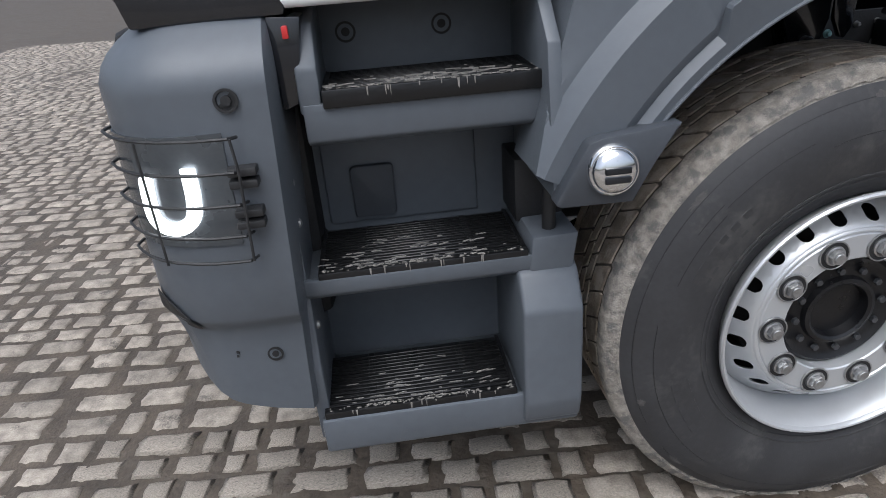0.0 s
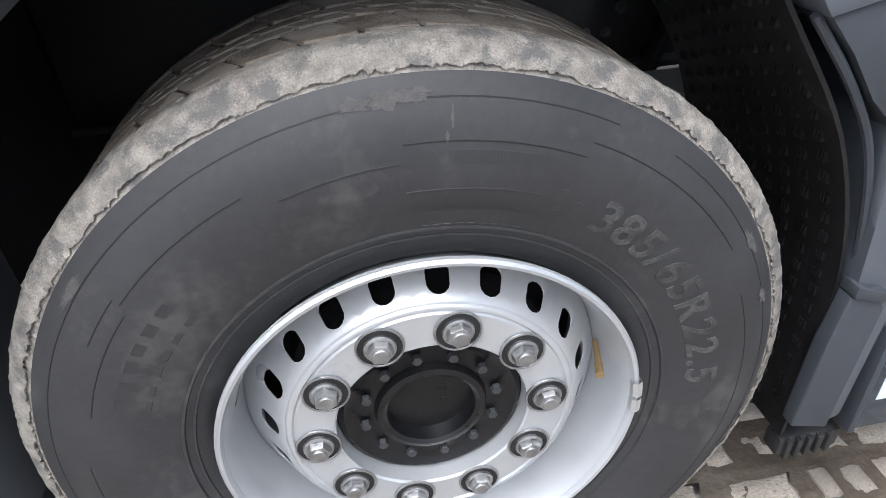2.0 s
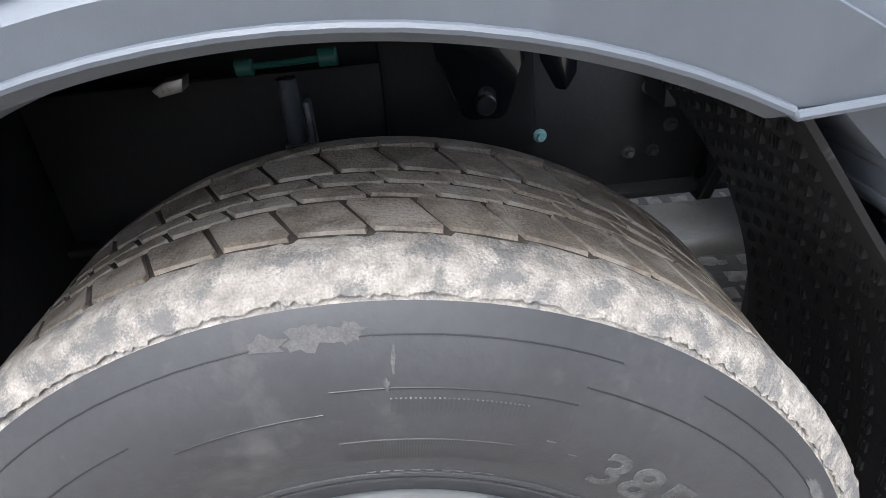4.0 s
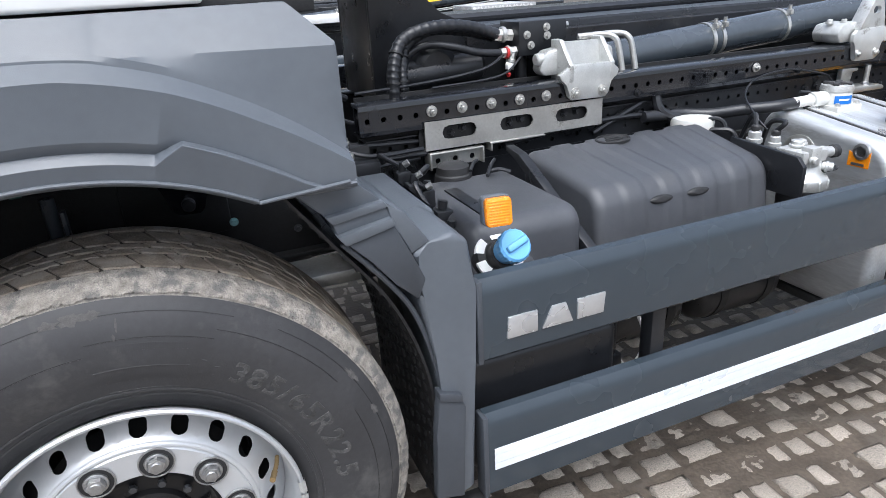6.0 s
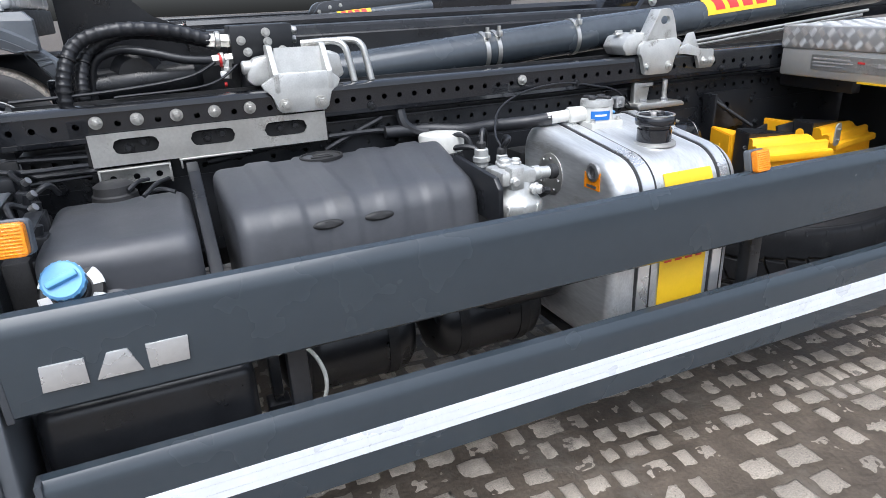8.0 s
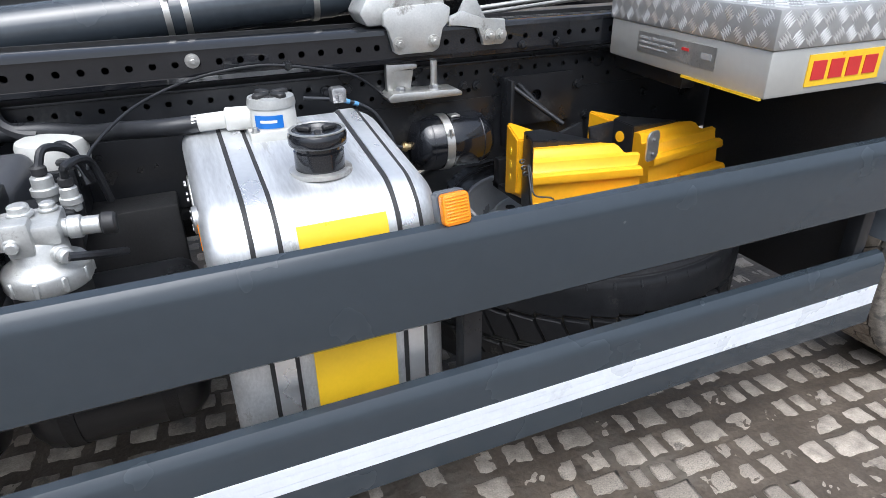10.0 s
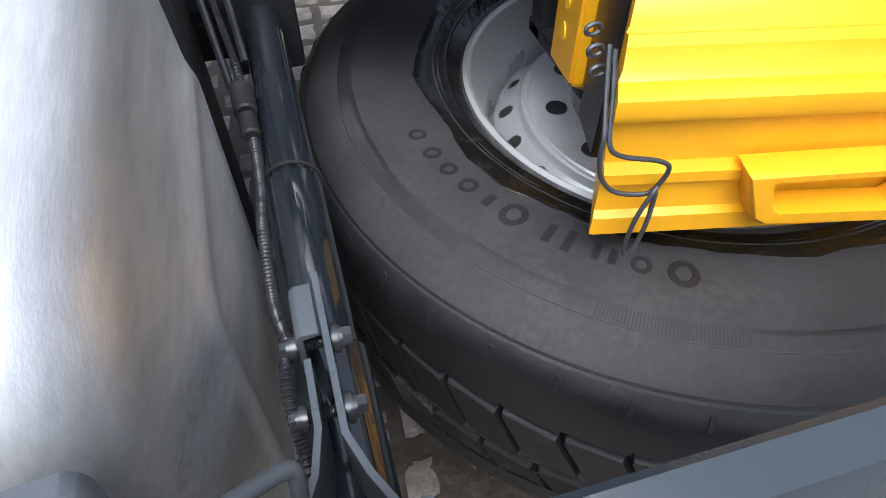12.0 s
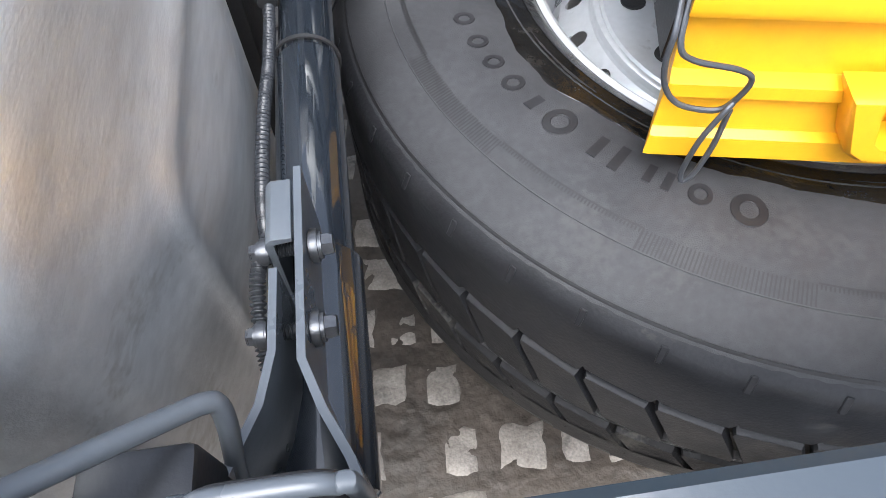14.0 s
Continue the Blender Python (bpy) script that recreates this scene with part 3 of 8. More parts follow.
def step_tread(x0, x1, y0, y1, z):
    bm = bmesh.new()
    box(bm, x0, x1, y0, y1, z - 0.030, z - 0.006, 0.003)
    box(bm, x0, x1, y0 - 0.004, y0 + 0.012, z - 0.032, z, 0.003)
    box(bm, x0, x0 + 0.010, y0, y1, z - 0.012, z - 0.001, 0.002)
    box(bm, x1 - 0.010, x1, y0, y1, z - 0.012, z - 0.001, 0.002)
    n = int((y1 - y0 - 0.016) / 0.0125)
    for i in range(n):
        y = y0 + 0.018 + i * 0.0125
        box(bm, x0 + 0.008, x1 - 0.008, y, y + 0.005, z - 0.008, z - 0.001, 0.0015, 1)
    for k in range(1, 4):
        x = x0 + (x1 - x0) * k / 4
        box(bm, x - 0.008, x + 0.008, y0 + 0.012, y1 - 0.004, z - 0.010, z - 0.0035, 0.002, 1)
    t = part("step_tread", bm, M_tread_plate, cab, "black ribbed step tread smeared with dried mud")
    # dried mud left by boots: short scrapes on the ribs, drips over the front lip
    bm = bmesh.new()
    rr = random.Random(int(z * 100))
    for k in range(165):
        lip = k < 115
        cx = x0 + (x1 - x0) * min(0.97, max(0.03, rr.gauss(0.5, 0.26)))
        cy = y0 - 0.001 + rr.uniform(0, 0.012) if lip else y0 + 0.018 + 0.0125 * int(abs(rr.gauss(0, 3.6))) + 0.0025
        if cy > y1 - 0.01:
            continue
        L, w = (rr.uniform(0.001, 0.005), rr.uniform(0.0008, 0.0030)) if lip else (rr.uniform(0.003, 0.016), rr.uniform(0.0006, 0.0014))
        tilt = 0.0 if lip else rr.choice((0.0, 0.0, 0.25, -0.2))
        pts = []
        for i in range(9):
            a = 2 * math.pi * i / 9
            f = rr.uniform(0.55, 1.2)
            pts.append((cx + L * f * math.cos(a), cy + w * f * math.sin(a) + tilt * L * math.cos(a)))
        prism(bm, pts, "z", z - 0.002, z + 0.0009)
    for k in range(9):
        cx, w, d = rr.uniform(x0 + 0.04, x1 - 0.04), rr.uniform(0.0008, 0.0022), rr.uniform(0.005, 0.018)
        prism(bm, [(cx - w, z), (cx + w, z), (cx + w * 0.4, z - d), (cx - w * 0.5, z - d * 0.8)], "y", y0 - 0.0049, y0 - 0.003)
    part("dried_mud", bm, M_mudsmear, t, "pale dried mud")["kind"] = "stuff"


step_tread(-1.046, -0.652, 0.036, 0.215, 1.152)
step_tread(-1.105, -0.698, 0.040, 0.255, 0.812)
step_tread(-1.138, -0.733, 0.012, 0.215, 0.505)

# fender over the front wheel
CX, CZ, RA = 0.0, 0.66, 0.625


def crease(th):
    """Inner and outer radius of the lit facet that runs round the arch."""
    a = math.degrees(th)
    return float(np.interp(a, [50, 58, 65, 75, 86, 105, 160], [0.754, 0.752, 0.754, 0.766, 0.773, 0.768, 0.760])), float(np.interp(a, [50, 56, 63, 69, 76, 83, 105, 160], [0.761, 0.765, 0.772, 0.779, 0.789, 0.796, 0.796, 0.790]))


def arch_lip(th):
    """Upper edge of the raised band along the arch, and how far its step is a broad ledge."""
    a = math.degrees(th)
    edge = np.interp(a, [50, 54.4, 57, 63, 69, 73.3, 76.3, 90, 100.9, 102.4, 113, 124.4, 127, 141, 155], [0.690, 0.690, 0.685, 0.687, 0.692, 0.695, 0.657, 0.657, 0.657, 0.692, 0.694, 0.696, 0.650, 0.647, 0.647])
    return float(edge), float(np.interp(a, [73.3, 76.3, 100.9, 102.4, 124.4, 127], [0, 1, 1, 0, 0, 1]))


bm = bmesh.new()
rows = []
for k in range(0, 253):
    th = radians(155 - 105 * k / 252)
    c, s = math.cos(th), math.sin(th)
    r_in = RA if th > radians(62) else max(RA, 0.552 / s)
    r_out = r_in
    while r_out < 1.2:
        x, z = CX + c * r_out, CZ + s * r_out
        if x < -0.715 + (z - 0.93) * 0.26 or x > 0.464 - max(0.0, z - 1.449) or z > 1.514:
            break
        r_out += 0.0005
    ri, ro = crease(th)
    rc = min(max((1.4565 - 0.027 * CX - CZ) / (s + 0.027 * c), ro + 0.006), max(r_out, ro + 0.006))
    edge, ledge = arch_lip(th)
    edge = max(edge, r_in + 0.010)
    r0 = r_in + 0.007
    out = -0.047 - (0.26 if th < radians(76.3) else 0.17) * (edge - r0)
    prof = [(r_in - 0.013, 0.06), (r_in - 0.006, -0.030), (r_in + 0.001, -0.043), (r0, -0.047), ((r0 + edge) / 2, (out - 0.047) / 2), (edge, out), (edge + 0.0012, out + 0.0008)]
    prof += [(edge + 0.004 + 0.011 * ledge, -0.0425 + 0.0055 * ledge), (edge + 0.008 + 0.017 * ledge, -0.0430 - 0.0005 * ledge), (edge + 0.020 + 0.012 * ledge, -0.0435 - 0.0025 * ledge)]
    prof += [(max(ri - 0.004, edge + 0.036), -0.0448), (max(ri, edge + 0.037), -0.045), ((ri + ro) / 2, -0.030), (ro, -0.014), (ro + 0.004, -0.0133), (ro + 0.012, -0.012)]
    prof += [(ro + 0.012 + (rc - ro - 0.012) * f / 3, -0.012 + 0.010 * f / 3) for f in range(1, 4)] + [(rc + (r_out - rc) * f / 5, -0.002) for f in range(1, 6)]
    last = float(np.interp(r_out, [r for r, y in prof], [y for r, y in prof]))
    row = [(CX + c * min(r, r_out), (y if r <= r_out else last) + 0.75 * s * max(0.0, min(r, r_out) - rc), CZ + s * min(r, r_out)) for r, y in prof]
    row.append((row[-1][0] + 0.004 * c, row[-1][1] + 0.12, row[-1][2]))
    rows.append(row)
grid(bm, rows)
bmesh.ops.remove_doubles(bm, verts=bm.verts[:], dist=0.0004)
fender = part("fender", bm, M_plastic, cab, "anthracite wheel arch with a raised crescent crease", 18)
bm = bmesh.new()
sweep(bm, [(0.451, -0.0485, 1.225), (0.297, -0.0500, 1.214)] + [(CX + 0.630 * math.cos(radians(a)), -0.0475, CZ + 0.630 * math.sin(radians(a))) for a in range(62, 156, 3)], 0.0036, 8, smooth=False)
part("arch_bead", bm, M_plastic, fender, "raised bead along the arch")
bm = bmesh.new()
prism(bm, [(-0.678, 0.944), (-0.668, 0.936), (-0.54, 0.934), (-0.505, 1.005), (-0.462, 1.066), (-0.600, 1.052), (-0.622, 1.045)], "y", -0.074, -0.035, 0.005)
part("arch_trim_front", bm, M_plastic_dark, fender, "darker trim plate round the side lamp")
bm = bmesh.new()
prism(bm, [(-0.130, 1.324), (-0.121, 1.322), (-0.109, 1.43), (-0.1135, 1.43)], "y", -0.0475, -0.010, 0.001)
part("fender_joint", bm, M_under, fender)
bm = bmesh.new()
prism(bm, [(-0.045, 0.94), (0.27, 0.94), (0.27, 1.30), (0.10, 1.30), (0.0, 1.20)], "x", -0.672, -0.648, 0.004)
part("fender_front_side", bm, M_plastic, cab)
bm = bmesh.new()
m = axis_to((-0.581, -0.074, 0.998), (-0.05, -1, 0.08))
lathe(bm, [(0.046, 0.0), (0.045, 0.008), (0.0405, 0.013), (0.0385, 0.013), (0.035, 0.021), (0.026, 0.027), (0, 0.029)], m, 40)
sidelamp = part("side_lamp", bm, M_chrome, cab, "round chrome side lamp")
bm = bmesh.new()
for dz in (0.007, -0.009):
    box(bm, -0.604, -0.560, -0.1075, -0.098, 0.998 + dz - 0.006, 0.998 + dz + 0.005, 0.002)
part("lamp_slot", bm, M_black, sidelamp)
# white body above
bm = bmesh.new()
box(bm, -1.44, 0.33, 0.10, 2.50, 1.535, 3.2, 0.05, 3)
box(bm, -1.10, -0.66, 0.045, 1.2, 1.281, 1.6, 0.012, 3)
box(bm, -1.0, 0.275, 0.047, 1.0, 1.519, 1.60, 0.008, 3)
part("cab_body", bm, M_white, cab, "white painted cab body")
bm = bmesh.new()
box(bm, -1.38, 0.34, 0.14, 2.46, 1.30, 1.54, 0.02)
part("cab_floor", bm, M_under, cab)
bm = bmesh.new()
box(bm, -1.13, -0.62, 0.27, 2.3, 0.86, 1.298, 0.02)
part("step_well_core", bm, M_under, cab)
bm = bmesh.new()
box(bm, -1.42, -1.10, 0.20, 2.35, 0.62, 1.26, 0.03)
part("bumper_core", bm, M_under, cab)
bm = bmesh.new()
prism(bm, [(-1.325, 1.268), (-1.085, 1.272), (-1.075, 1.330), (-1.345, 1.345)], "y", 0.045, 0.30, 0.006)
# black wedge in place of the shade in the cavity between bumper and step
prism(bm, [(-1.118, 1.272), (-1.062, 1.268), (-1.085, 1.130), (-1.112, 1.120)], "y", 0.050, 0.20, 0.004)
sill = part("front_sill_panel", bm, M_black_gloss, cab, "glossy black panel under the white door sill, with a black wedge for the shaded gap")
bm = bmesh.new()
box(bm, -1.094, -1.084, 0.042, 0.052, 1.236, 1.256, 0.002)
part("red_marker", bm, M_red, sill, "small red marker")
for z in (1.175, 0.985, 0.905, 0.68):
    bm = bmesh.new()
    bolt(bm, (-1.128, 0.075, z), (1, -0.3, 0), 0.006, 0.004)
    part("cheek_screw", bm, M_nut, cab, "small bright screw")

# ---- front wheel ----
LOCAL = Matrix(((1, 0, 0, 0), (0, 0, 1, 0), (0, -1, 0, 0), (0, 0, 0, 1)))
SIDE = [(0.276, 0.020), (0.286, 0.000), (0.312, -0.013), (0.345, -0.027), (0.385, -0.037), (0.425, -0.040), (0.462, -0.034), (0.492, -0.020), (0.508, -0.008)]
MID = 0.1535


def skew_blocks(bm, n, rows, r_top, r_bot, phase, m, gap=0.004, chamfer=0.0045, cut=(0.10, 0.07)):
    """Rows of slanted six-sided blocks: (y0, y1, slant in degrees, drift of the edges, offset)."""
    vs, fs = [], []
    step = 2 * math.pi / n
    for y0, y1, slant, drift, off in rows:
        sl = radians(slant)
        for i in range(n):
            base = phase + radians(off) + i * step
            o = len(vs)
            for r, ins in ((r_bot, -0.0015), (r_top - 0.0048, 0.0), (r_top - 0.0008, chamfer * 0.8), (r_top, chamfer)):
                g = (gap / 2 + ins * 0.5) / r_top
                lo, hi = y0 + ins, y1 - ins
                w = hi - lo
                for u, v in ((0.0, cut[0]), (cut[1], 0.0), (1.0, 0.0), (1.0, 1.0 - cut[0]), (1.0 - cut[1], 1.0), (0.0, 1.0)):
                    ang = base + g + u * (step - 2 * g) + sl * v
                    y = lo + v * w + drift * (u - 0.5)
                    vs.append((r * math.cos(ang), y, r * math.sin(ang)))
            for l in (0, 6, 12):
                fs += [(o + l + k, o + l + (k + 1) % 6, o + l + 6 + (k + 1) % 6, o + l + 6 + k) for k in range(6)]
            fs.append(tuple(o + 18 + k for k in range(6)))
    b = bmesh.new()
    faces_from(b, vs, fs)
    bmesh.ops.recalc_face_normals(b, faces=b.faces[:])
    join(bm, b, m)


def smooth_shoulder(bm, prof, edge, n, phase, drift, m, sign=1):
    """A broad shoulder rib whose inner edge steps from block to block."""
    rows = []
    step = 2 * math.pi / n
    for i in range(n):
        for u in (0.015, 0.05, 0.35, 0.65, 0.95, 0.985):
            a = phase + (i + u) * step
            e = edge + drift * (u - 0.5) - (0.004 if u < 0.03 or u > 0.97 else 0.0)
            line = prof + [(prof[-1][0], e - 0.006), (prof[-1][0] - 0.0012, e - 0.0045), (prof[-1][0] - 0.0055, e), (prof[-1][0] - 0.0130, e + 0.0015)]
            rows.append([around(m, r, a, y if sign > 0 else 2 * MID - y) for r, y in line])
    V = grid(bm, rows)
    for k in range(len(V[0]) - 1):
        bm.faces.new((V[-1][k], V[-1][k + 1], V[0][k + 1], V[0][k]))


def tyre(parent, m, side_mat, tread_mat, shoulder_mat, label, squash=None):
    """Built round the local y axis with its outer side towards -y."""
    prof = SIDE + [(0.520, 0.004), (0.523, 0.012)]
    full = prof + [(0.523, 2 * MID - 0.012)] + [(r, 2 * MID - y) for r, y in reversed(prof[:-1])]
    bm = bmesh.new()
    lathe(bm, full, m @ LOCAL_Y, 128)
    squashed(bm, squash)
    ty = part("tyre", bm, side_mat, parent, label)
    for r, y, w in ((0.335, -0.0240, 0.0016), (0.322, -0.0178, 0.0014)):
        bm = bmesh.new()
        lathe(bm, [(r - w * 2, y + 0.003), (r - w, y - 0.001), (r + w, y - 0.001), (r + w * 2, y + 0.003)], m @ LOCAL_Y, 128)
        squashed(bm, squash)
        part("sidewall_line", bm, side_mat, ty)
    # broken moulding lines with radial steps between them
    for r, a0, a1 in ((0.4865, 62, 205), (0.488, 215, 330), (0.4865, -25, 52), (0.446, 113, 137), (0.455, 137, 146), (0.436, 138.5, 160), (0.426, 92, 109), (0.445, 65, 91), (0.462, 32, 65), (0.452, -60, 22), (0.446, 172, 228), (0.456, 236, 290)):
        bm = bmesh.new()
        n = max(3, int((a1 - a0) / 3))
        ring = []
        for dr, dy in ((-0.0011, 0.0004), (-0.0005, -0.0005), (0.0005, -0.0005), (0.0011, 0.0004)):
            y = float(np.interp(r + dr, [q for q, h in SIDE], [h for q, h in SIDE])) + dy
            ring.append([around(m, r + dr, radians(a0 + (a1 - a0) * q / n), y) for q in range(n + 1)])
        grid(bm, ring)
        squashed(bm, squash)
        part("stepped_line", bm, M_letter_dark, ty)
    bm = bmesh.new()
    lathe(bm, [(0.5235, 0.012), (0.5338, 0.05), (0.5338, 2 * MID - 0.05), (0.5245, 2 * MID - 0.012)], m @ LOCAL_Y, 128)
    squashed(bm, squash)
    part("groove_floor", bm, M_tyre_base, ty)
    bm = bmesh.new()
    skew_blocks(bm, 52, [(0.0555, 0.1195, 3.4, 0.006, 0.0), (0.1245, 0.1515, 1.8, 0.005, 0.6), (0.1555, 0.1825, 1.8, 0.005, 5.8), (0.1875, 0.2515, 3.4, 0.006, 4.1)], 0.5375, 0.527, 0.0524, m, 0.0020, 0.0022, (0.12, 0.08))
    squashed(bm, squash)
    part("tread_block", bm, tread_mat, ty, "dusty brown tread blocks")
    for sign in (1, -1):
        bm = bmesh.new()
        smooth_shoulder(bm, [(0.508, -0.008), (0.519, -0.001), (0.527, 0.004), (0.534, 0.014), (0.5372, 0.030)], 0.0515, 52, 0.0524, 0.010, m, sign)
        squashed(bm, squash)
        wheel_uv(part("shoulder_rib", bm, shoulder_mat if sign > 0 else tread_mat, ty, "tyre shoulder caked with dried mud" if sign > 0 else ""), m)
    mud_ring(ty, m, squash)
    return ty


SPARE_SIDE = [(0.292, 0.020), (0.300, 0.000), (0.318, -0.014), (0.345, -0.027), (0.385, -0.037), (0.425, -0.040), (0.462, -0.036), (0.500, -0.0265), (0.531, -0.0110), (0.538, -0.005)]


def spare_y(r):
    return float(np.interp(r, [q for q, h in SPARE_SIDE], [h for q, h in SPARE_SIDE]))


def spare_tyre(parent, m):
    """A clean tyre with square shoulders and deep slanted tread blocks."""
    full = SPARE_SIDE + [(0.5375, 0.010), (0.5375, 2 * MID - 0.010)] + [(r, 2 * MID - y) for r, y in reversed(SPARE_SIDE)]
    bm = bmesh.new()
    lathe(bm, full, m @ LOCAL_Y, 160)
    ty = part("tyre", bm, M_spare_side, parent, "clean black tyre with square shoulders")
    for r, w, material in ((0.532, 0.0009, M_under), (0.486, 0.0005, M_letter_soft), (0.352, 0.0010, M_spare_side)):
        bm = bmesh.new()
        lathe(bm, [(r - w * 2, spare_y(r - w * 2) + 0.0004), (r - w, spare_y(r - w) - 0.0008), (r + w, spare_y(r + w) - 0.0008), (r + w * 2, spare_y(r + w * 2) + 0.0004)], m @ LOCAL_Y, 160)
        part("sidewall_line", bm, material, ty)
    bm = bmesh.new()
    lathe(bm, [(0.5380, 0.012), (0.5380, 2 * MID - 0.012)], m @ LOCAL_Y, 128)
    part("groove_floor", bm, M_tyre_base, ty)
    ph = radians(6.1)
    for sign in (1, -1):
        bm = bmesh.new()
        smooth_shoulder(bm, [(0.5335, -0.0085), (0.5425, -0.002), (0.5470, 0.0050), (0.5495, 0.0130), (0.5512, 0.030), (0.5520, 0.060)], 0.098 if sign > 0 else 0.030, 48, ph, 0.009, m, sign)
        part("shoulder_rib", bm, M_spare_tread, ty)
    bm = bmesh.new()
    skew_blocks(bm, 48, [(0.1075, 0.188, 4.0, 0.009, 0.0)], 0.5520, 0.537, ph, m, 0.0030, 0.0032)
    part("tread_block", bm, M_spare_tread, ty)
    bm = bmesh.new()
    skew_blocks(bm, 48, [(0.206, 0.268, 4.0, 0.006, 5.6)], 0.5520, 0.537, ph, m, 0.0034, 0.0034)
    part("tread_block", bm, M_spare_muddy, ty, "tread blocks smeared with mud")
    for y in (0.1935, 0.2005):
        bm = bmesh.new()
        lathe(bm, [(0.537, y - 0.0014), (0.5465, y - 0.0007), (0.5465, y + 0.0007), (0.537, y + 0.0014)], m @ LOCAL_Y, 128)
        part("groove_line", bm, M_letter_pale, ty, "thin pale line in the groove")
    return ty


def mud_ring(parent, m, squash):
    """Dried mud lying on the outer shoulder, with a ragged inner edge."""
    n = 900
    rows = []
    for i in range(n):
        a = 2 * math.pi * i / n
        p = Vector((math.cos(a), 0.0, math.sin(a)))
        big, mid, fine = noise.noise(p * 5), noise.noise(p * 22 + Vector((3, 0, 0))), noise.noise(p * 75)
        tiny = noise.noise(p * 150)
        r_in = 0.5135 + 0.0040 * big + 0.0036 * mid + 0.0044 * fine + 0.0030 * tiny
        row = []
        for k, (r, y) in enumerate(((r_in - 0.001, None), (r_in, None), (0.520, -0.0030), (0.530, 0.0030), (0.5372, 0.0120), (0.5395, 0.026), (0.5390, 0.041 + 0.004 * mid + 0.003 * fine), (0.534, 0.044 + 0.004 * mid + 0.003 * fine))):
            lump = 0.0013 * noise.noise(p * 90 + Vector((0, k * 3.1, 0))) + 0.0014 * noise.noise(p * 26 + Vector((0, k * 1.3, 5)))
            if y is None:
                y = float(np.interp(r, [q for q, h in SIDE], [h for q, h in SIDE])) - (0.0008 if k else -0.002)
                lump = 0.0
            row.append(around(m, r + lump, a, y - lump * 0.5))
        rows.append(row)
    bm = bmesh.new()
    V = grid(bm, rows)
    for k in range(len(V[0]) - 1):
        bm.faces.new((V[-1][k], V[-1][k + 1], V[0][k + 1], V[0][k]))
    squashed(bm, squash)
    wheel_uv(part("mud_crust", bm, M_shoulder, parent, "pale crust of dried mud on the shoulder"), m)


def wheel_uv(ob, m):
    """Map coordinates in metres: round the wheel, and across its section."""
    me = ob.data
    uv = me.uv_layers.new(name="round")
    inv = m.inverted()
    flat = [inv @ v.co for v in me.vertices]
    ang = [math.atan2(p.z, p.x) for p in flat]
    for poly in me.polygons:
        first = ang[poly.vertices[0]]
        for k in poly.loop_indices:
            v = me.loops[k].vertex_index
            a = first + (ang[v] - first + math.pi) % (2 * math.pi) - math.pi
            uv.data[k].uv = (a * 0.53, flat[v].y + math.hypot(flat[v].x, flat[v].z))


LOCAL_Y = Matrix.Rotation(radians(-90), 4, "X")


def squashed(bm, ground):
    if ground is None:
        return
    for v in bm.verts:
        g = gz(v.co.x) + ground
        if v.co.z < g:
            v.co.z = g
            v.co.y += (-1 if v.co.y < MID else 1) * 0.004


def around(m, r, ang, y):
    return m @ Vector((r * math.cos(ang), y, r * math.sin(ang)))


def sidewall_text(parent, m, text, size, r, start, mat_):
    """Raised characters that follow the sidewall's curve, reading clockwise."""
    bm = bmesh.new()
    ang = radians(start)
    for me, w in letters(text, size, 0.0012):
        a = ang - (w / 2) / r
        b = bmesh.new()
        b.from_mesh(me)
        bmesh.ops.triangulate(b, faces=b.faces[:])
        for _ in range(2):
            bmesh.ops.subdivide_edges(b, edges=[e for e in b.edges if e.calc_length() > 0.010], cuts=1)
        for v in b.verts:
            q, t = r + v.co.y, a - (v.co.x - w / 2) / r
            y = float(np.interp(q, [g for g, h in SIDE], [h for g, h in SIDE])) - (0.0013 if v.co.z > 0 else -0.001)
            v.co = around(m, q, t, y)
        join(bm, b)
        bpy.data.meshes.remove(me)
        ang -= w / r
    return part("moulded_marking", bm, mat_, parent)


def sidewall_bars(parent, m, mat_, items):
    """Plain raised bars on the sidewall: (radius, start, end in degrees, height)."""
    for r, a0, a1, h in items:
        bm = bmesh.new()
        n = max(2, int(abs(a1 - a0) / 2))
        ring = []
        for rr, dy in ((r - h / 2, 0.0006), (r - h / 2 + 0.001, -0.0008), (r + h / 2 - 0.001, -0.0008), (r + h / 2, 0.0006)):
            y = float(np.interp(rr, [q for q, hh in SIDE], [hh for q, hh in SIDE])) + dy
            ring.append([around(m, rr, radians(a0 + (a1 - a0) * i / n), y) for i in range(n + 1)])
        grid(bm, ring)
        part("raised_bar", bm, mat_, parent)


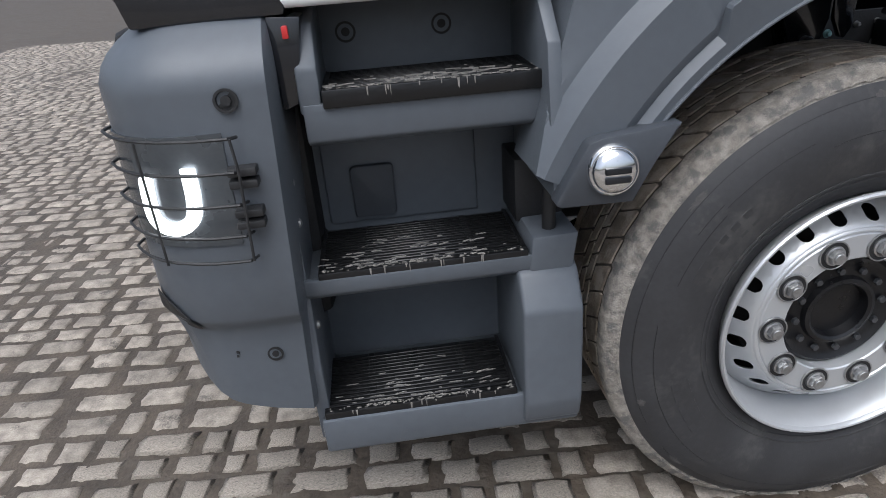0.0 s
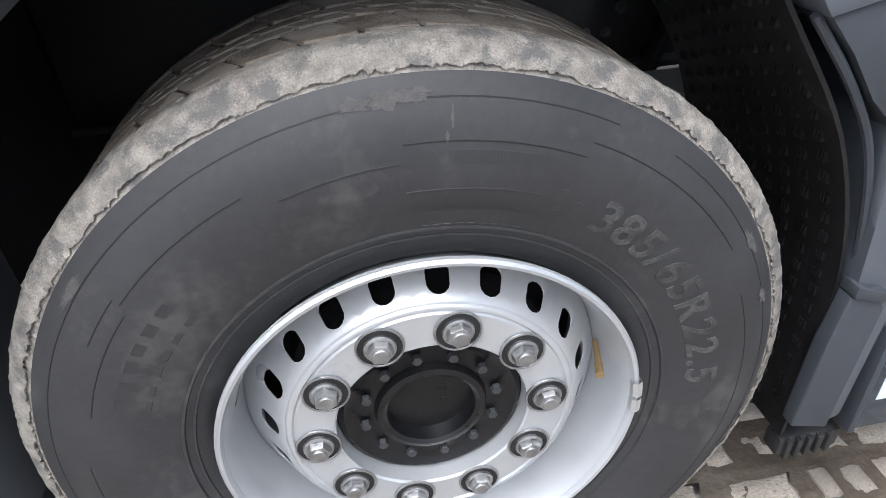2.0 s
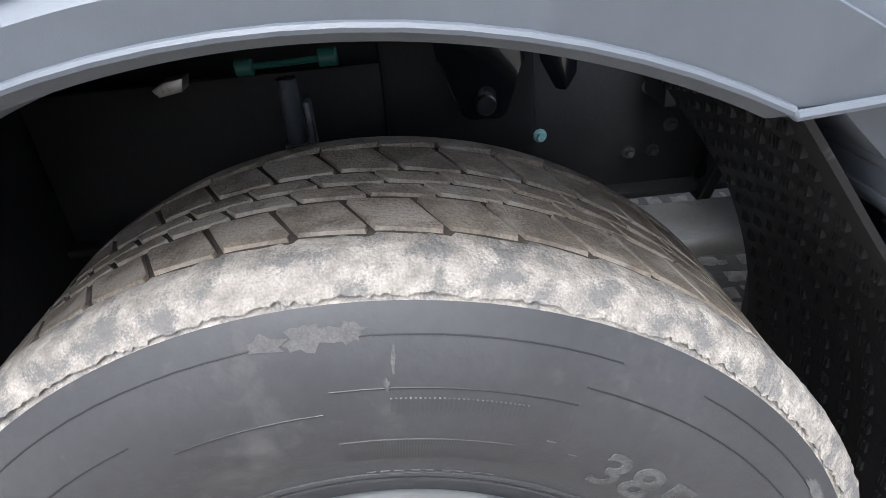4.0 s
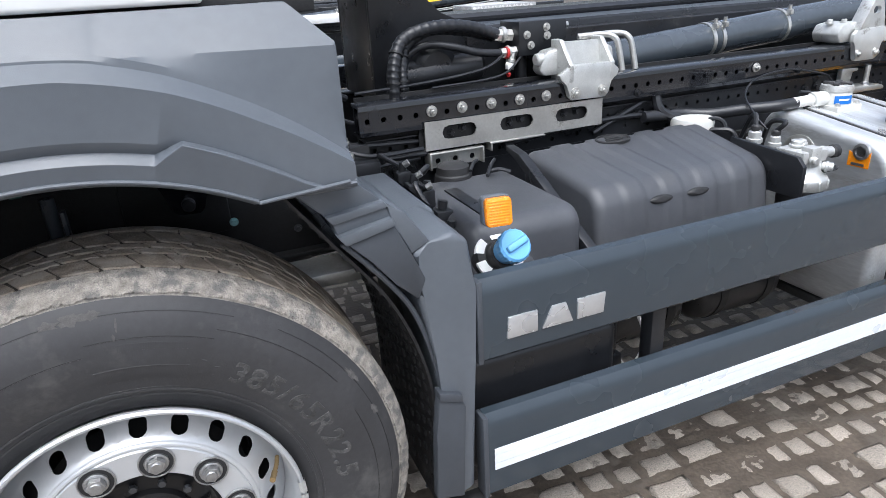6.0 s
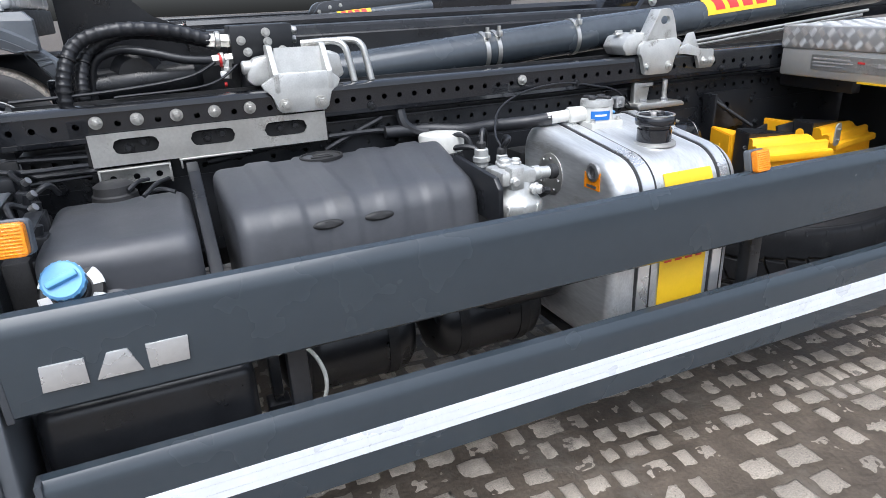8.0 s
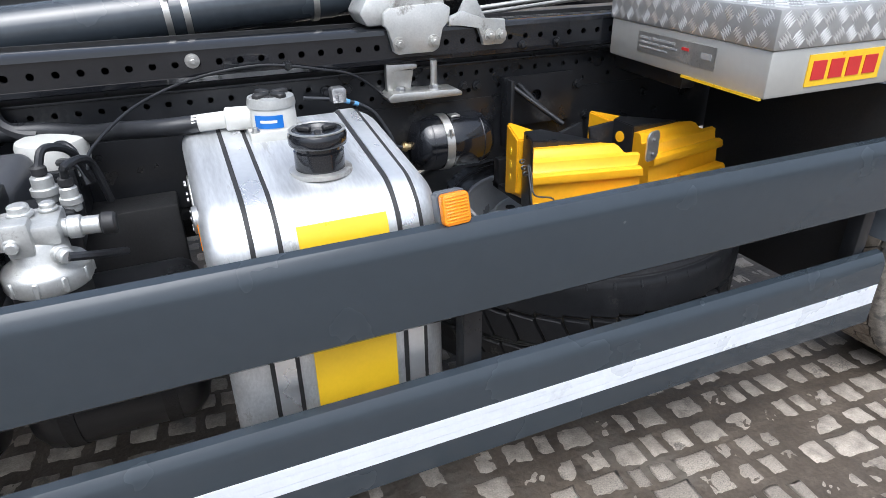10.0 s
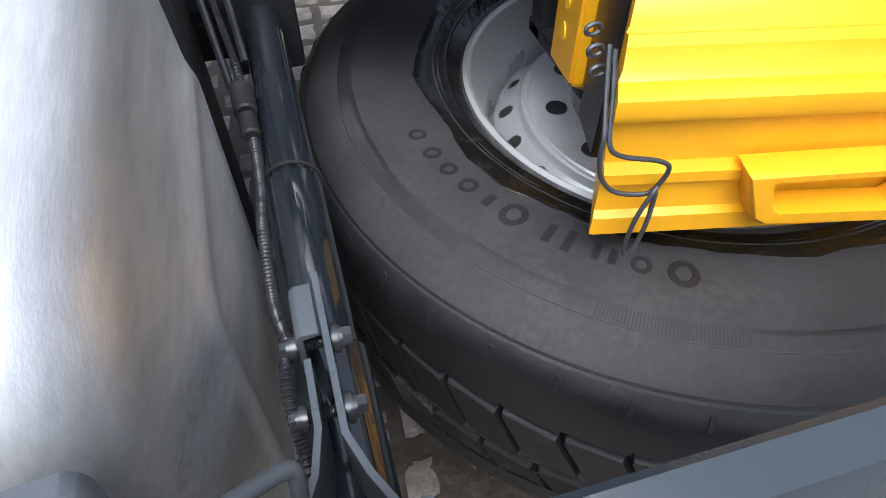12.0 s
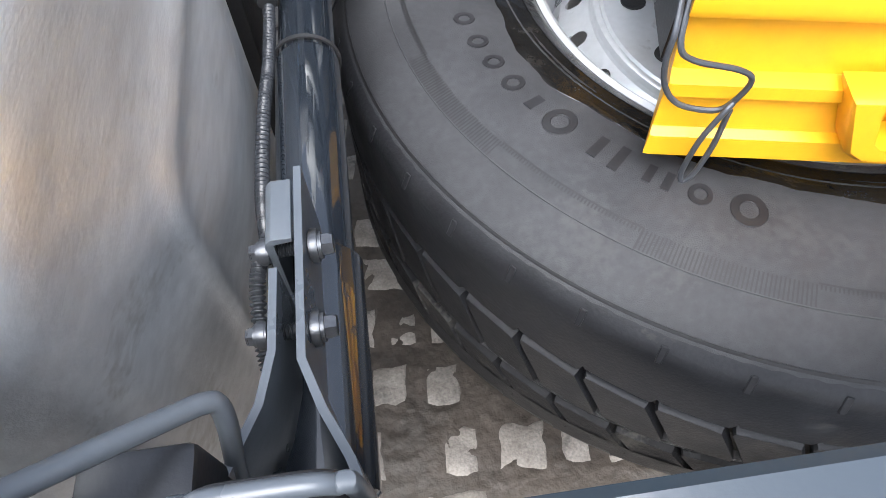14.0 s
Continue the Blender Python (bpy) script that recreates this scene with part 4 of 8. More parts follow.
def rim(parent, m, material, label, deep=0.0, slots=20, cone=((0.268, 0.106), (0.246, 0.078), (0.211, 0.031), (0.209, 0.030)), hole=(0.0255, 0.0155), turn=3.0, lip=0.0):
    """A steel disc wheel; deep sets the disc back from the lip."""
    d = deep
    bm = bmesh.new()
    lathe(bm, [(r + lip, y) for r, y in ((0.284, 0.020), (0.286, 0.004), (0.2895, -0.004), (0.294, -0.005), (0.2975, -0.001), (0.2975, 0.006))] + [(r + lip, y) for r, y in ((0.2975, 0.006), (0.290, 0.004), (0.2855, 0.006), (0.281, 0.016), (0.277, 0.030))] + [(0.273, 0.060), (0.269, 0.100), (0.266, 0.17 + d), (0.266, 0.29)], m @ LOCAL_Y, 96)
    # cone with rounded hand holes
    seg = slots * 10
    rows = list(cone)
    b = bmesh.new()
    V = [[b.verts.new((r * math.cos(2 * math.pi * i / seg), y + d, r * math.sin(2 * math.pi * i / seg))) for i in range(seg)] for r, y in rows]
    for j in (0, 2):
        for i in range(seg):
            b.faces.new((V[j][i], V[j][(i + 1) % seg], V[j + 1][(i + 1) % seg], V[j + 1][i]))
    bmesh.ops.recalc_face_normals(b, faces=b.faces[:])
    bmesh.ops.solidify(b, geom=b.faces[:], thickness=0.006)
    join(bm, b, m)
    (r0, y0), (r1, y1) = rows[1], rows[2]
    length, mean = math.hypot(r1 - r0, y1 - y0), (r0 + r1) / 2
    half = math.pi * mean / slots
    nr, ny = (y1 - y0) / length, (r0 - r1) / length
    for k in range(slots):
        b = bmesh.new()
        holed(b, 0.0, [(-length / 2, -half), (length / 2, -half), (length / 2, 0.0), (length / 2, half), (-length / 2, half), (-length / 2, 0.0)], 0.0, 0.0, hole[0], hole[1], 0.006, 20)
        for v in b.verts:
            f, deep_in, a = v.co.x / length + 0.5, v.co.y, 2 * math.pi * (k + 0.5) / slots + radians(turn) + v.co.z / mean
            r, y = r0 + (r1 - r0) * f - nr * deep_in, y0 + (y1 - y0) * f + abs(ny) * deep_in
            v.co = (r * math.cos(a), y + d, r * math.sin(a))
        join(bm, b, m)
    re_, ye_ = rows[-1]
    lathe(bm, [(re_ + 0.001, ye_ + 0.004 + d), (re_ - 0.002, 0.0285 + d), (re_ - 0.005, 0.0265 + d), (re_ - 0.009, 0.0265 + d), (re_ - 0.0115, 0.0300 + d), (re_ - 0.015, 0.0270 + d), (0.1425, 0.027 + d), (0.1395, 0.030 + d), (0.1385, 0.060 + d)], m @ LOCAL_Y, 96)
    return part("rim", bm, material, parent, label)


def wheel_nuts(parent, m, phase):
    for k in range(10):
        a = radians(phase + 36 * k)
        bm = bmesh.new()
        mm = m @ Matrix.Translation((0.1675 * math.cos(a), 0.0245, 0.1675 * math.sin(a))) @ Matrix.Rotation(radians(90), 4, "X")
        lathe(bm, [(0.0330, -0.001), (0.0325, 0.0015), (0.0305, 0.0020), (0.0295, 0.0008)], mm, 28)
        lathe(bm, [(0.0215, 0.0), (0.0215, 0.004), (0.0200, 0.005), (0.0170, 0.0055)], mm, 24)
        lathe(bm, [(0.0178, 0.005), (0.0178, 0.012), (0.0160, 0.0155), (0.0115, 0.016)], mm @ Matrix.Rotation(a, 4, "Z"), 6)
        lathe(bm, [(0.0110, 0.0155), (0.0110, 0.018), (0.0100, 0.019), (0, 0.019)], mm, 14)
        nut = part("wheel_nut", bm, M_nut, parent)
        bm = bmesh.new()
        lathe(bm, [(0.0297, 0.0008), (0.0262, 0.0006), (0.0222, 0.0006)], mm, 28)
        part("nut_recess", bm, M_under, nut)


def hub(parent, m):
    bm = bmesh.new()
    lathe(bm, [(0.140, 0.075), (0.136, 0.055), (0.128, 0.050), (0.118, 0.056), (0.108, 0.060), (0.084, 0.058), (0.080, 0.046), (0.072, 0.044), (0.066, 0.048), (0.062, 0.070), (0, 0.072)], m @ LOCAL_Y, 48)
    h = part("hub", bm, M_hub_body, parent, "black wheel hub")
    for k in range(12):
        a = radians(30 * k + 8)
        bm = bmesh.new()
        bolt(bm, around(m, 0.099, a, 0.058), m.to_3x3() @ Vector((0, -1, 0)), 0.0085, 0.009, False)
        part("hub_bolt", bm, M_bolt, h)
    return h


wm = Matrix.Translation((-0.006, 0.018, 0.571))
rimm = Matrix.Translation((-0.006, -0.013, 0.570))
fwheel = thing("front_wheel", (-0.006, 0.17, gz(0)), "dusty truck front wheel with silver steel rim on the cobbles", "wheel")
t_front = tyre(fwheel, wm, M_sidewall, M_tread, M_shoulder, "black tyre, mud on its shoulder", 0.0)
rim(fwheel, rimm, M_silver, "silver painted steel rim with ten nuts")
wheel_nuts(fwheel, rimm, 3.5)
hub(fwheel, rimm)
bm = bmesh.new()
lathe(bm, [(0.0, 0.20), (0.262, 0.20), (0.264, 0.17)], wm @ LOCAL_Y, 48)
lathe(bm, [(0.0, 0.10), (0.20, 0.10), (0.205, 0.19)], wm @ LOCAL_Y, 48)
part("brake_drum", bm, M_under, fwheel)
bm = bmesh.new()
va = radians(11.5)
sweep(bm, [around(rimm, 0.262, va, 0.075), around(rimm, 0.256, va, 0.05), around(rimm, 0.247, va + 0.02, 0.02)], 0.0048, 8)
rod(bm, around(rimm, 0.250, va + 0.01, 0.030), around(rimm, 0.243, va + 0.03, 0.004), 0.0062, 10)
part("valve_stem", bm, mat("brass", (0.42, 0.30, 0.15), 0.4, metal=0.8, bump=0.1), fwheel, "brass tyre valve")
bm = bmesh.new()
for a0, a1 in ((2.0, 7.5), (-4.0, 0.8)):
    ring = []
    for rr, yy in ((0.286, 0.012), (0.2855, -0.006), (0.292, -0.010), (0.2995, -0.007), (0.300, 0.004)):
        ring.append([around(rimm, rr, radians(a0 + (a1 - a0) * i / 4), yy) for i in range(5)])
    grid(bm, ring)
part("balance_weight", bm, M_cast, fwheel, "clip-on balance weights")
sidewall_text(t_front, wm, "385/65R22.5", 0.062, 0.367, 58.2, M_letter_pale)
sidewall_bars(t_front, wm, M_letter_soft, [(0.392, a, a - 2.6, 0.042) for a in (158, 154, 149, 145, 140.5, 136, 196, 200, 205, 209, 214)] + [(0.338, a, a - 1.4, 0.008) for a in (89, 87, 85, 82.5, 80.5, 78, 76, 73.5, 71.5)])
sidewall_bars(t_front, wm, M_letter_soft, [(0.377, 69.2 + 0.37 * k, 69.4 + 0.37 * k, 0.030) for k in range(60)] + [(0.430, 70.2 + 0.5 * k, 70.4 + 0.5 * k, 0.014) for k in range(30)])
sidewall_bars(t_front, wm, M_letter_soft, [(0.389, 65.2, 66.4, 0.030), (0.384, 61.6, 62.8, 0.020)])
rr = random.Random(4)


def smear(a, r, w, h, material):
    """A ragged film of mud on the sidewall."""
    bm = bmesh.new()
    n = 22
    pts = []
    for i in range(n):
        t = 2 * math.pi * i / n
        k = rr.uniform(0.55, 1.1)
        q = r + h / 2 * k * math.sin(t)
        pts.append(around(wm, q, radians(a) + w / 2 / r * k * math.cos(t), float(np.interp(q, [g for g, hh in SIDE], [hh for g, hh in SIDE])) - 0.0011))
    c = bm.verts.new(around(wm, r, radians(a), float(np.interp(r, [g for g, hh in SIDE], [hh for g, hh in SIDE])) - 0.0013))
    v = [bm.verts.new(p) for p in pts]
    for i in range(n):
        bm.faces.new((c, v[i], v[(i + 1) % n]))
    part("mud_smear", bm, material, t_front, "thin pale mud smear")


for a, r, w, h, m_ in ((84.5, 0.470, 0.005, 0.024, M_mudthin), (85.2, 0.450, 0.005, 0.014, M_mudthin), (88.5, 0.490, 0.030, 0.018, M_mudthin), (92, 0.490, 0.045, 0.022, M_mudthin), (96, 0.489, 0.040, 0.016, M_mudthin), (197, 0.480, 0.03, 0.018, M_mudthin), (30, 0.49, 0.05, 0.012, M_mudthin), (18, 0.485, 0.03, 0.014, M_mudthin), (140, 0.493, 0.06, 0.012, M_mudthin), (222, 0.49, 0.05, 0.016, M_mudthin)):
    smear(a, r, w, h, m_)

# ---- rear mudguard and wheel arch inside ----
mg = thing("mudguard", (0.6, 0.2, 0.4), "stepped grey plastic mudguard behind the front wheel", "mudguard")
bm = bmesh.new()
prism(bm, [(0.566, 1.044), (0.602, 1.060), (0.655, 1.074), (0.690, 1.050), (0.702, 0.94), (0.696, 0.78), (0.682, 0.41), (0.640, 0.395), (0.602, 0.42), (0.612, 0.69), (0.603, 0.80), (0.574, 0.945), (0.590, 0.985)], "y", 0.000, 0.20, 0.012, 3)
part("mudguard_panel", bm, M_plastic, mg, "vertical grey mudguard panel")
bm = bmesh.new()
prism(bm, [(0.600, 0.69), (0.655, 0.672), (0.664, 0.655), (0.650, 0.40), (0.580, 0.42), (0.590, 0.60)], "y", -0.008, 0.02, 0.004)
prism(bm, [(0.600, 0.712), (0.654, 0.694), (0.655, 0.672), (0.600, 0.690)], "y", -0.014, 0.02, 0.003)
part("mudguard_lower_trim", bm, M_plastic_dark, mg)
bm = bmesh.new()
prism(bm, [(0.362, 1.196), (0.455, 1.222), (0.520, 1.160), (0.412, 1.146)], "y", 0.012, 0.26, 0.004)
part("mudguard_upper_step", bm, M_plastic, mg)
bm = bmesh.new()
prism(bm, [(0.408, 1.150), (0.520, 1.163), (0.528, 1.150), (0.420, 1.134)], "y", -0.004, 0.26, 0.003)
part("mudguard_ledge", bm, M_plastic, mg)
bm = bmesh.new()
prism(bm, [(0.420, 1.136), (0.527, 1.152), (0.534, 1.128), (0.428, 1.110)], "y", 0.004, 0.26, 0.003)
part("mudguard_middle_step", bm, M_plastic, mg)
bm = bmesh.new()
prism(bm, [(0.424, 1.112), (0.532, 1.130), (0.538, 1.112), (0.440, 1.090)], "y", -0.010, 0.26, 0.003)
part("mudguard_ledge", bm, M_plastic, mg)
bm = bmesh.new()
prism(bm, [(0.518, 1.164), (0.562, 1.130), (0.608, 1.062), (0.566, 1.042), (0.536, 1.112)], "y", 0.002, 0.22, 0.005)
part("mudguard_side_facet", bm, M_plastic, mg)
bm = bmesh.new()
prism(bm, [(0.440, 1.092), (0.536, 1.114), (0.566, 1.046), (0.592, 0.986), (0.574, 0.944), (0.530, 0.988), (0.485, 1.048)], "y", -0.003, 0.05, 0.003)
part("mudguard_dark_strip", bm, M_plastic_dark, mg, "darker strip along the wheel opening")
bm = bmesh.new()
line = curve_points([(0.335, 0, 1.210), (0.418, 0, 1.095), (0.528, 0, 0.935), (0.590, 0, 0.76), (0.606, 0, 0.58), (0.600, 0, 0.36)], 5)
grid(bm, [[(p.x, y, p.z) for p in line] for y in (0.02, 0.07, 0.12, 0.2, 0.3, 0.45)])
thicken(bm, 0.006)
liner = part("splash_liner", bm, M_liner, mg, "black dimpled splash liner")
bm = bmesh.new()
for i in range(26):
    for j in range(9):
        f = (i + 0.5 * (j % 2)) / 26.5 * (len(line) - 1)
        p = line[int(f)].lerp(line[min(int(f) + 1, len(line) - 1)], f % 1)
        y = 0.05 + 0.044 * j
        for k in range(3):
            box(bm, p.x - 0.010, p.x - 0.004, y + 0.006 * k, y + 0.006 * k + 0.003, p.z - 0.008, p.z + 0.008, 0)
pads = part("liner_dimple", bm, M_liner, liner)
pads["kind"] = "stuff"
bm = bmesh.new()
sweep(bm, [(0.436, 0.01, 1.090), (0.510, 0.01, 1.000), (0.566, 0.015, 0.91), (0.605, 0.020, 0.78), (0.632, 0.03, 0.60), (0.622, 0.05, 0.40), (0.60, 0.12, 0.345)], 0.006, 8)
part("liner_edge_bar", bm, M_plastic_dark, mg)
bm = bmesh.new()
box(bm, 0.60, 0.72, 0.02, 0.06, 0.30, 0.345, 0.006)
for k in range(5):
    box(bm, 0.61 + 0.02 * k, 0.62 + 0.02 * k, 0.012, 0.024, 0.30, 0.345, 0.002)
part("rubber_buffer", bm, M_rubber, mg)

arch = thing("arch_mechanics", (0.1, 0.7, 0.5), "dark chassis parts, bolts and damper inside the wheel arch", "chassis")
bm = bmesh.new()
box(bm, -0.60, 0.44, 0.86, 0.90, 0.60, 1.50, 0.004)
part("arch_back", bm, M_under, arch)
bm = bmesh.new()
box(bm, -0.60, 0.46, 0.10, 0.858, 1.495, 1.53, 0.004)
part("arch_roof", bm, M_under, arch)
bm = bmesh.new()
box(bm, -0.70, -0.603, 0.293, 0.9, 0.72, 1.493, 0.004)
part("arch_front", bm, M_under, arch)
bm = bmesh.new()
box(bm, -0.60, 0.70, 0.70, 0.72, 0.82, 1.10, 0.004)
box(bm, -0.60, 0.70, 0.66, 0.72, 0.81, 0.825, 0.003)
box(bm, 0.02, 0.28, 0.66, 0.70, 0.93, 1.22, 0.01)
part("frame_web", bm, M_under, arch)
for x, y, z, r, m_ in ((0.49, 0.700, 1.010, 0.009, M_nut), (0.487, 0.700, 1.068, 0.006, M_nut), (0.425, 0.700, 1.064, 0.006, M_nut), (0.560, 0.700, 1.074, 0.009, M_nut), (0.460, 0.700, 0.888, 0.008, M_bolt), (0.505, 0.700, 0.888, 0.008, M_bolt), (0.535, 0.700, 0.935, 0.009, M_bolt), (0.565, 0.700, 1.012, 0.012, M_tealcap), (0.285, 0.658, 0.955, 0.008, M_tealcap), (0.34, 0.700, 1.045, 0.008, M_tealcap), (-0.24, 0.70, 0.90, 0.008, M_bolt), (-0.30, 0.70, 0.90, 0.008, M_bolt), (-0.29, 0.70, 0.87, 0.007, M_nut)):
    bm = bmesh.new()
    bolt(bm, (x, y, z), (0, -1, 0), r, 0.012)
    part("frame_bolt", bm, m_, arch, "teal-capped bolt" if m_ is M_tealcap else "")
bm = bmesh.new()
prism(bm, [(-0.355, 1.100), (-0.345, 1.088), (-0.305, 1.094), (-0.300, 1.116), (-0.335, 1.112)], "y", 0.66, 0.70, 0.002)
part("pale_clip", bm, M_zinc, arch, "pale steel clip")
bm = bmesh.new()
prism(bm, [(0.575, 0.80), (0.600, 0.80), (0.655, 0.955), (0.640, 0.965)], "y", 0.64, 0.70, 0.004)
part("slanted_lever", bm, M_black, arch, "dark slanted lever")
bm = bmesh.new()
rod(bm, (-0.116, 0.57, 0.62), (-0.116, 0.57, 1.02), 0.022, 16)
rod(bm, (-0.116, 0.57, 1.02), (-0.116, 0.57, 1.12), 0.016, 12)
box(bm, -0.092, -0.083, 0.535, 0.565, 0.80, 1.09, 0.002)
part("damper", bm, M_fork, arch, "grey shock absorber")
bm = bmesh.new()
prism(bm, [(0.34, 0.802), (0.650, 0.796), (0.652, 0.826), (0.630, 0.834), (0.36, 0.836)], "y", 0.45, 0.585, 0.004)
part("axle_bracket", bm, M_zinc, arch, "dusty pale steel bracket")
for y in (0.57, 0.63):
    bm = bmesh.new()
    prism(bm, [(0.105, 1.22), (0.112, 1.120), (0.128, 1.085), (0.142, 1.035), (0.158, 1.024), (0.206, 1.022), (0.220, 1.034), (0.228, 1.080), (0.246, 1.110), (0.250, 1.22)], "y", y, y + 0.012, 0.004)
    part("shackle_plate", bm, M_black_gloss, arch, "glossy black spring shackle plate")
bm = bmesh.new()
rod(bm, (0.182, 0.55, 1.052), (0.182, 0.66, 1.052), 0.017, 16, bev=0.003)
rod(bm, (0.182, 0.60, 1.06), (0.182, 0.60, 1.22), 0.030, 16)
part("shackle_pin", bm, M_black, arch)
bm = bmesh.new()
prism(bm, [(0.268, 1.20), (0.276, 1.10), (0.300, 1.052), (0.318, 1.046), (0.335, 1.075), (0.338, 1.20)], "y", 0.60, 0.615, 0.004)
part("shackle_plate", bm, M_black_gloss, arch, "glossy black spring shackle plate")
bm = bmesh.new()
sweep(bm, [(-0.185, 0.58, 1.140), (-0.11, 0.575, 1.142), (-0.035, 0.57, 1.145)], 0.005, 8)
rod(bm, (-0.188, 0.58, 1.14), (-0.162, 0.58, 1.14), 0.013, 12, bev=0.002)
rod(bm, (-0.062, 0.57, 1.145), (-0.034, 0.57, 1.145), 0.014, 12, bev=0.002)
part("hose_union", bm, mat("green_union", (0.03, 0.13, 0.105), 0.35, bump=0.05), arch, "green hose couplings")
bm = bmesh.new()
sweep(bm, [(-0.5, 0.6, 0.72), (-0.2, 0.62, 0.84), (0.0, 0.62, 0.86), (0.3, 0.63, 0.84)], 0.010, 8)
sweep(bm, [(-0.55, 0.5, 0.60), (-0.3, 0.55, 0.66), (-0.1, 0.55, 0.68)], 0.014, 8)
part("brake_hose", bm, M_black_gloss, arch)

# ---- side guard ----
sg = thing("side_guard", (2.3, 0.0, 0.36), "two slate-grey side guard rails with a white reflective stripe", "side guard")


def rail(bm, x0, x1, z0, z1, dep=0.036):
    prof = [(0.0, z0 + 0.008), (0.0, z1 - 0.040), (0.006, z1 - 0.020), (0.018, z1 - 0.004), (dep, z1), (dep + 0.004, z1 - 0.003), (dep + 0.004, z1 - 0.014), (0.012, z1 - 0.03), (0.012, z0 + 0.014), (dep, z0 + 0.010), (dep, z0), (0.008, z0)]
    prism(bm, prof, "x", x0, x1)


bm = bmesh.new()
rail(bm, 0.712, 3.98, 0.748, 0.950)
upper = part("upper_rail", bm, M_guard, sg, "wide slate-grey upper guard rail")
bm = bmesh.new()
rail(bm, 0.716, 3.93, 0.362, 0.600)
lower = part("lower_rail", bm, M_guard, sg, "slate-grey lower guard rail")
bm = bmesh.new()
box(bm, 0.702, 0.716, -0.002, 0.042, 0.745, 0.948, 0.003)
part("rail_end_cap", bm, M_plastic_dark, sg)
bm = bmesh.new()
box(bm, 0.706, 0.720, -0.002, 0.042, 0.360, 0.597, 0.003)
part("rail_end_cap", bm, M_plastic_dark, sg)
bm = bmesh.new()
for z0, z1 in ((0.438, 0.4568), (0.4578, 0.4815), (0.4825, 0.501)):
    box(bm, 0.735, 3.925, -0.0012, 0.002, z0, z1, 0)
part("reflective_stripe", bm, M_reflect, lower, "white reflective tape along the rail")
# raised badge, as plain slanted blocks


def slanted(x0, x1, z0, z1, lean0=0.0, lean1=0.0):
    bm = bmesh.new()
    prism(bm, [(x0, z0), (x1, z0), (x1 + lean1, z1), (x0 + lean0, z1)], "y", -0.0045, 0.002, 0.0012)
    part("raised_block", bm, M_letter, upper, "raised silver block on the rail")


slanted(0.772, 0.850, 0.795, 0.848, 0.004, 0.0)
slanted(0.862, 0.944, 0.796, 0.848, 0.026, -0.020)
slanted(0.955, 1.028, 0.796, 0.848, 0.0, 0.004)
for xs, z0, z1 in ((1.24, 0.36, 0.95), (2.63, 0.36, 0.94), (3.86, 0.36, 0.95)):
    bm = bmesh.new()
    box(bm, xs - 0.022, xs + 0.022, 0.040, 0.085, z0 + 0.02, z1 - 0.04, 0.004)
    box(bm, xs - 0.03, xs + 0.03, 0.036, 0.06, z1 - 0.15, z1 - 0.05, 0.004)
    box(bm, xs - 0.03, xs + 0.03, 0.036, 0.06, z0 + 0.05, z0 + 0.16, 0.004)
    part("guard_post", bm, M_black, sg)


# ---- chassis frame and hooklift subframe ----
def each(name, items, material, parent, build, label=""):
    """One mesh part for every item."""
    for it in items:
        bm = bmesh.new()
        build(bm, it)
        part(name, bm, material, parent, label)


frame_rail = thing("chassis_frame", (2.5, 1.2, 0.45), "black steel truck frame with rows of holes", "truck frame")
bm = bmesh.new()
perforated(bm, 0.735, 0.70, 5.6, 1.045, 1.095, 0.05, 0.0075)
perforated(bm, 0.735, 0.70, 5.6, 0.995, 1.045, 0.10, 0.0075, odd=0.006)
box(bm, 0.70, 5.6, 0.731, 0.739, 0.80, 0.995, 0)
box(bm, 0.70, 5.6, 0.731, 0.81, 1.095, 1.103, 0.002)
box(bm, 0.70, 5.6, 0.731, 0.81, 0.795, 0.803, 0.002)
part("frame_side_rail", bm, M_black, frame_rail)
bm = bmesh.new()
box(bm, 0.45, 5.6, 1.775, 1.785, 0.80, 1.10, 0.002)
box(bm, 0.45, 5.6, 1.71, 1.785, 1.095, 1.103, 0.002)
box(bm, 0.45, 5.6, 1.71, 1.785, 0.795, 0.803, 0.002)
part("frame_side_rail", bm, M_black, frame_rail)
for x in (0.75, 1.62, 2.55, 3.35, 4.3):
    bm = bmesh.new()
    rod(bm, (x, 0.74, 0.94), (x, 1.775, 0.94), 0.06, 20)
    box(bm, x - 0.08, x + 0.08, 0.742, 0.752, 0.84, 1.06, 0.003)
    part("crossmember", bm, M_under, frame_rail)
rr = random.Random(11)
each("frame_bolt", [(1.62, 1.07), (1.66, 0.98), (1.70, 1.07), (2.52, 1.06), (2.58, 1.06), (2.55, 0.97), (2.93, 1.035), (2.975, 1.033), (3.02, 0.93), (3.10, 0.98), (3.16, 0.93), (3.33, 1.0), (3.37, 0.90), (3.33, 0.86), (3.60, 0.95), (3.66, 0.88), (0.78, 1.0), (0.84, 1.0)],
     M_black, frame_rail, lambda b, p: bolt(b, (p[0], 0.731, p[1]), (0, -1, 0), 0.010, 0.010))
# added black sheet that stops daylight showing through the rail's holes
bm = bmesh.new()
box(bm, 0.70, 5.6, 0.812, 0.825, 0.985, 1.22, 0)
part("frame_inner_liner", bm, M_under, frame_rail)

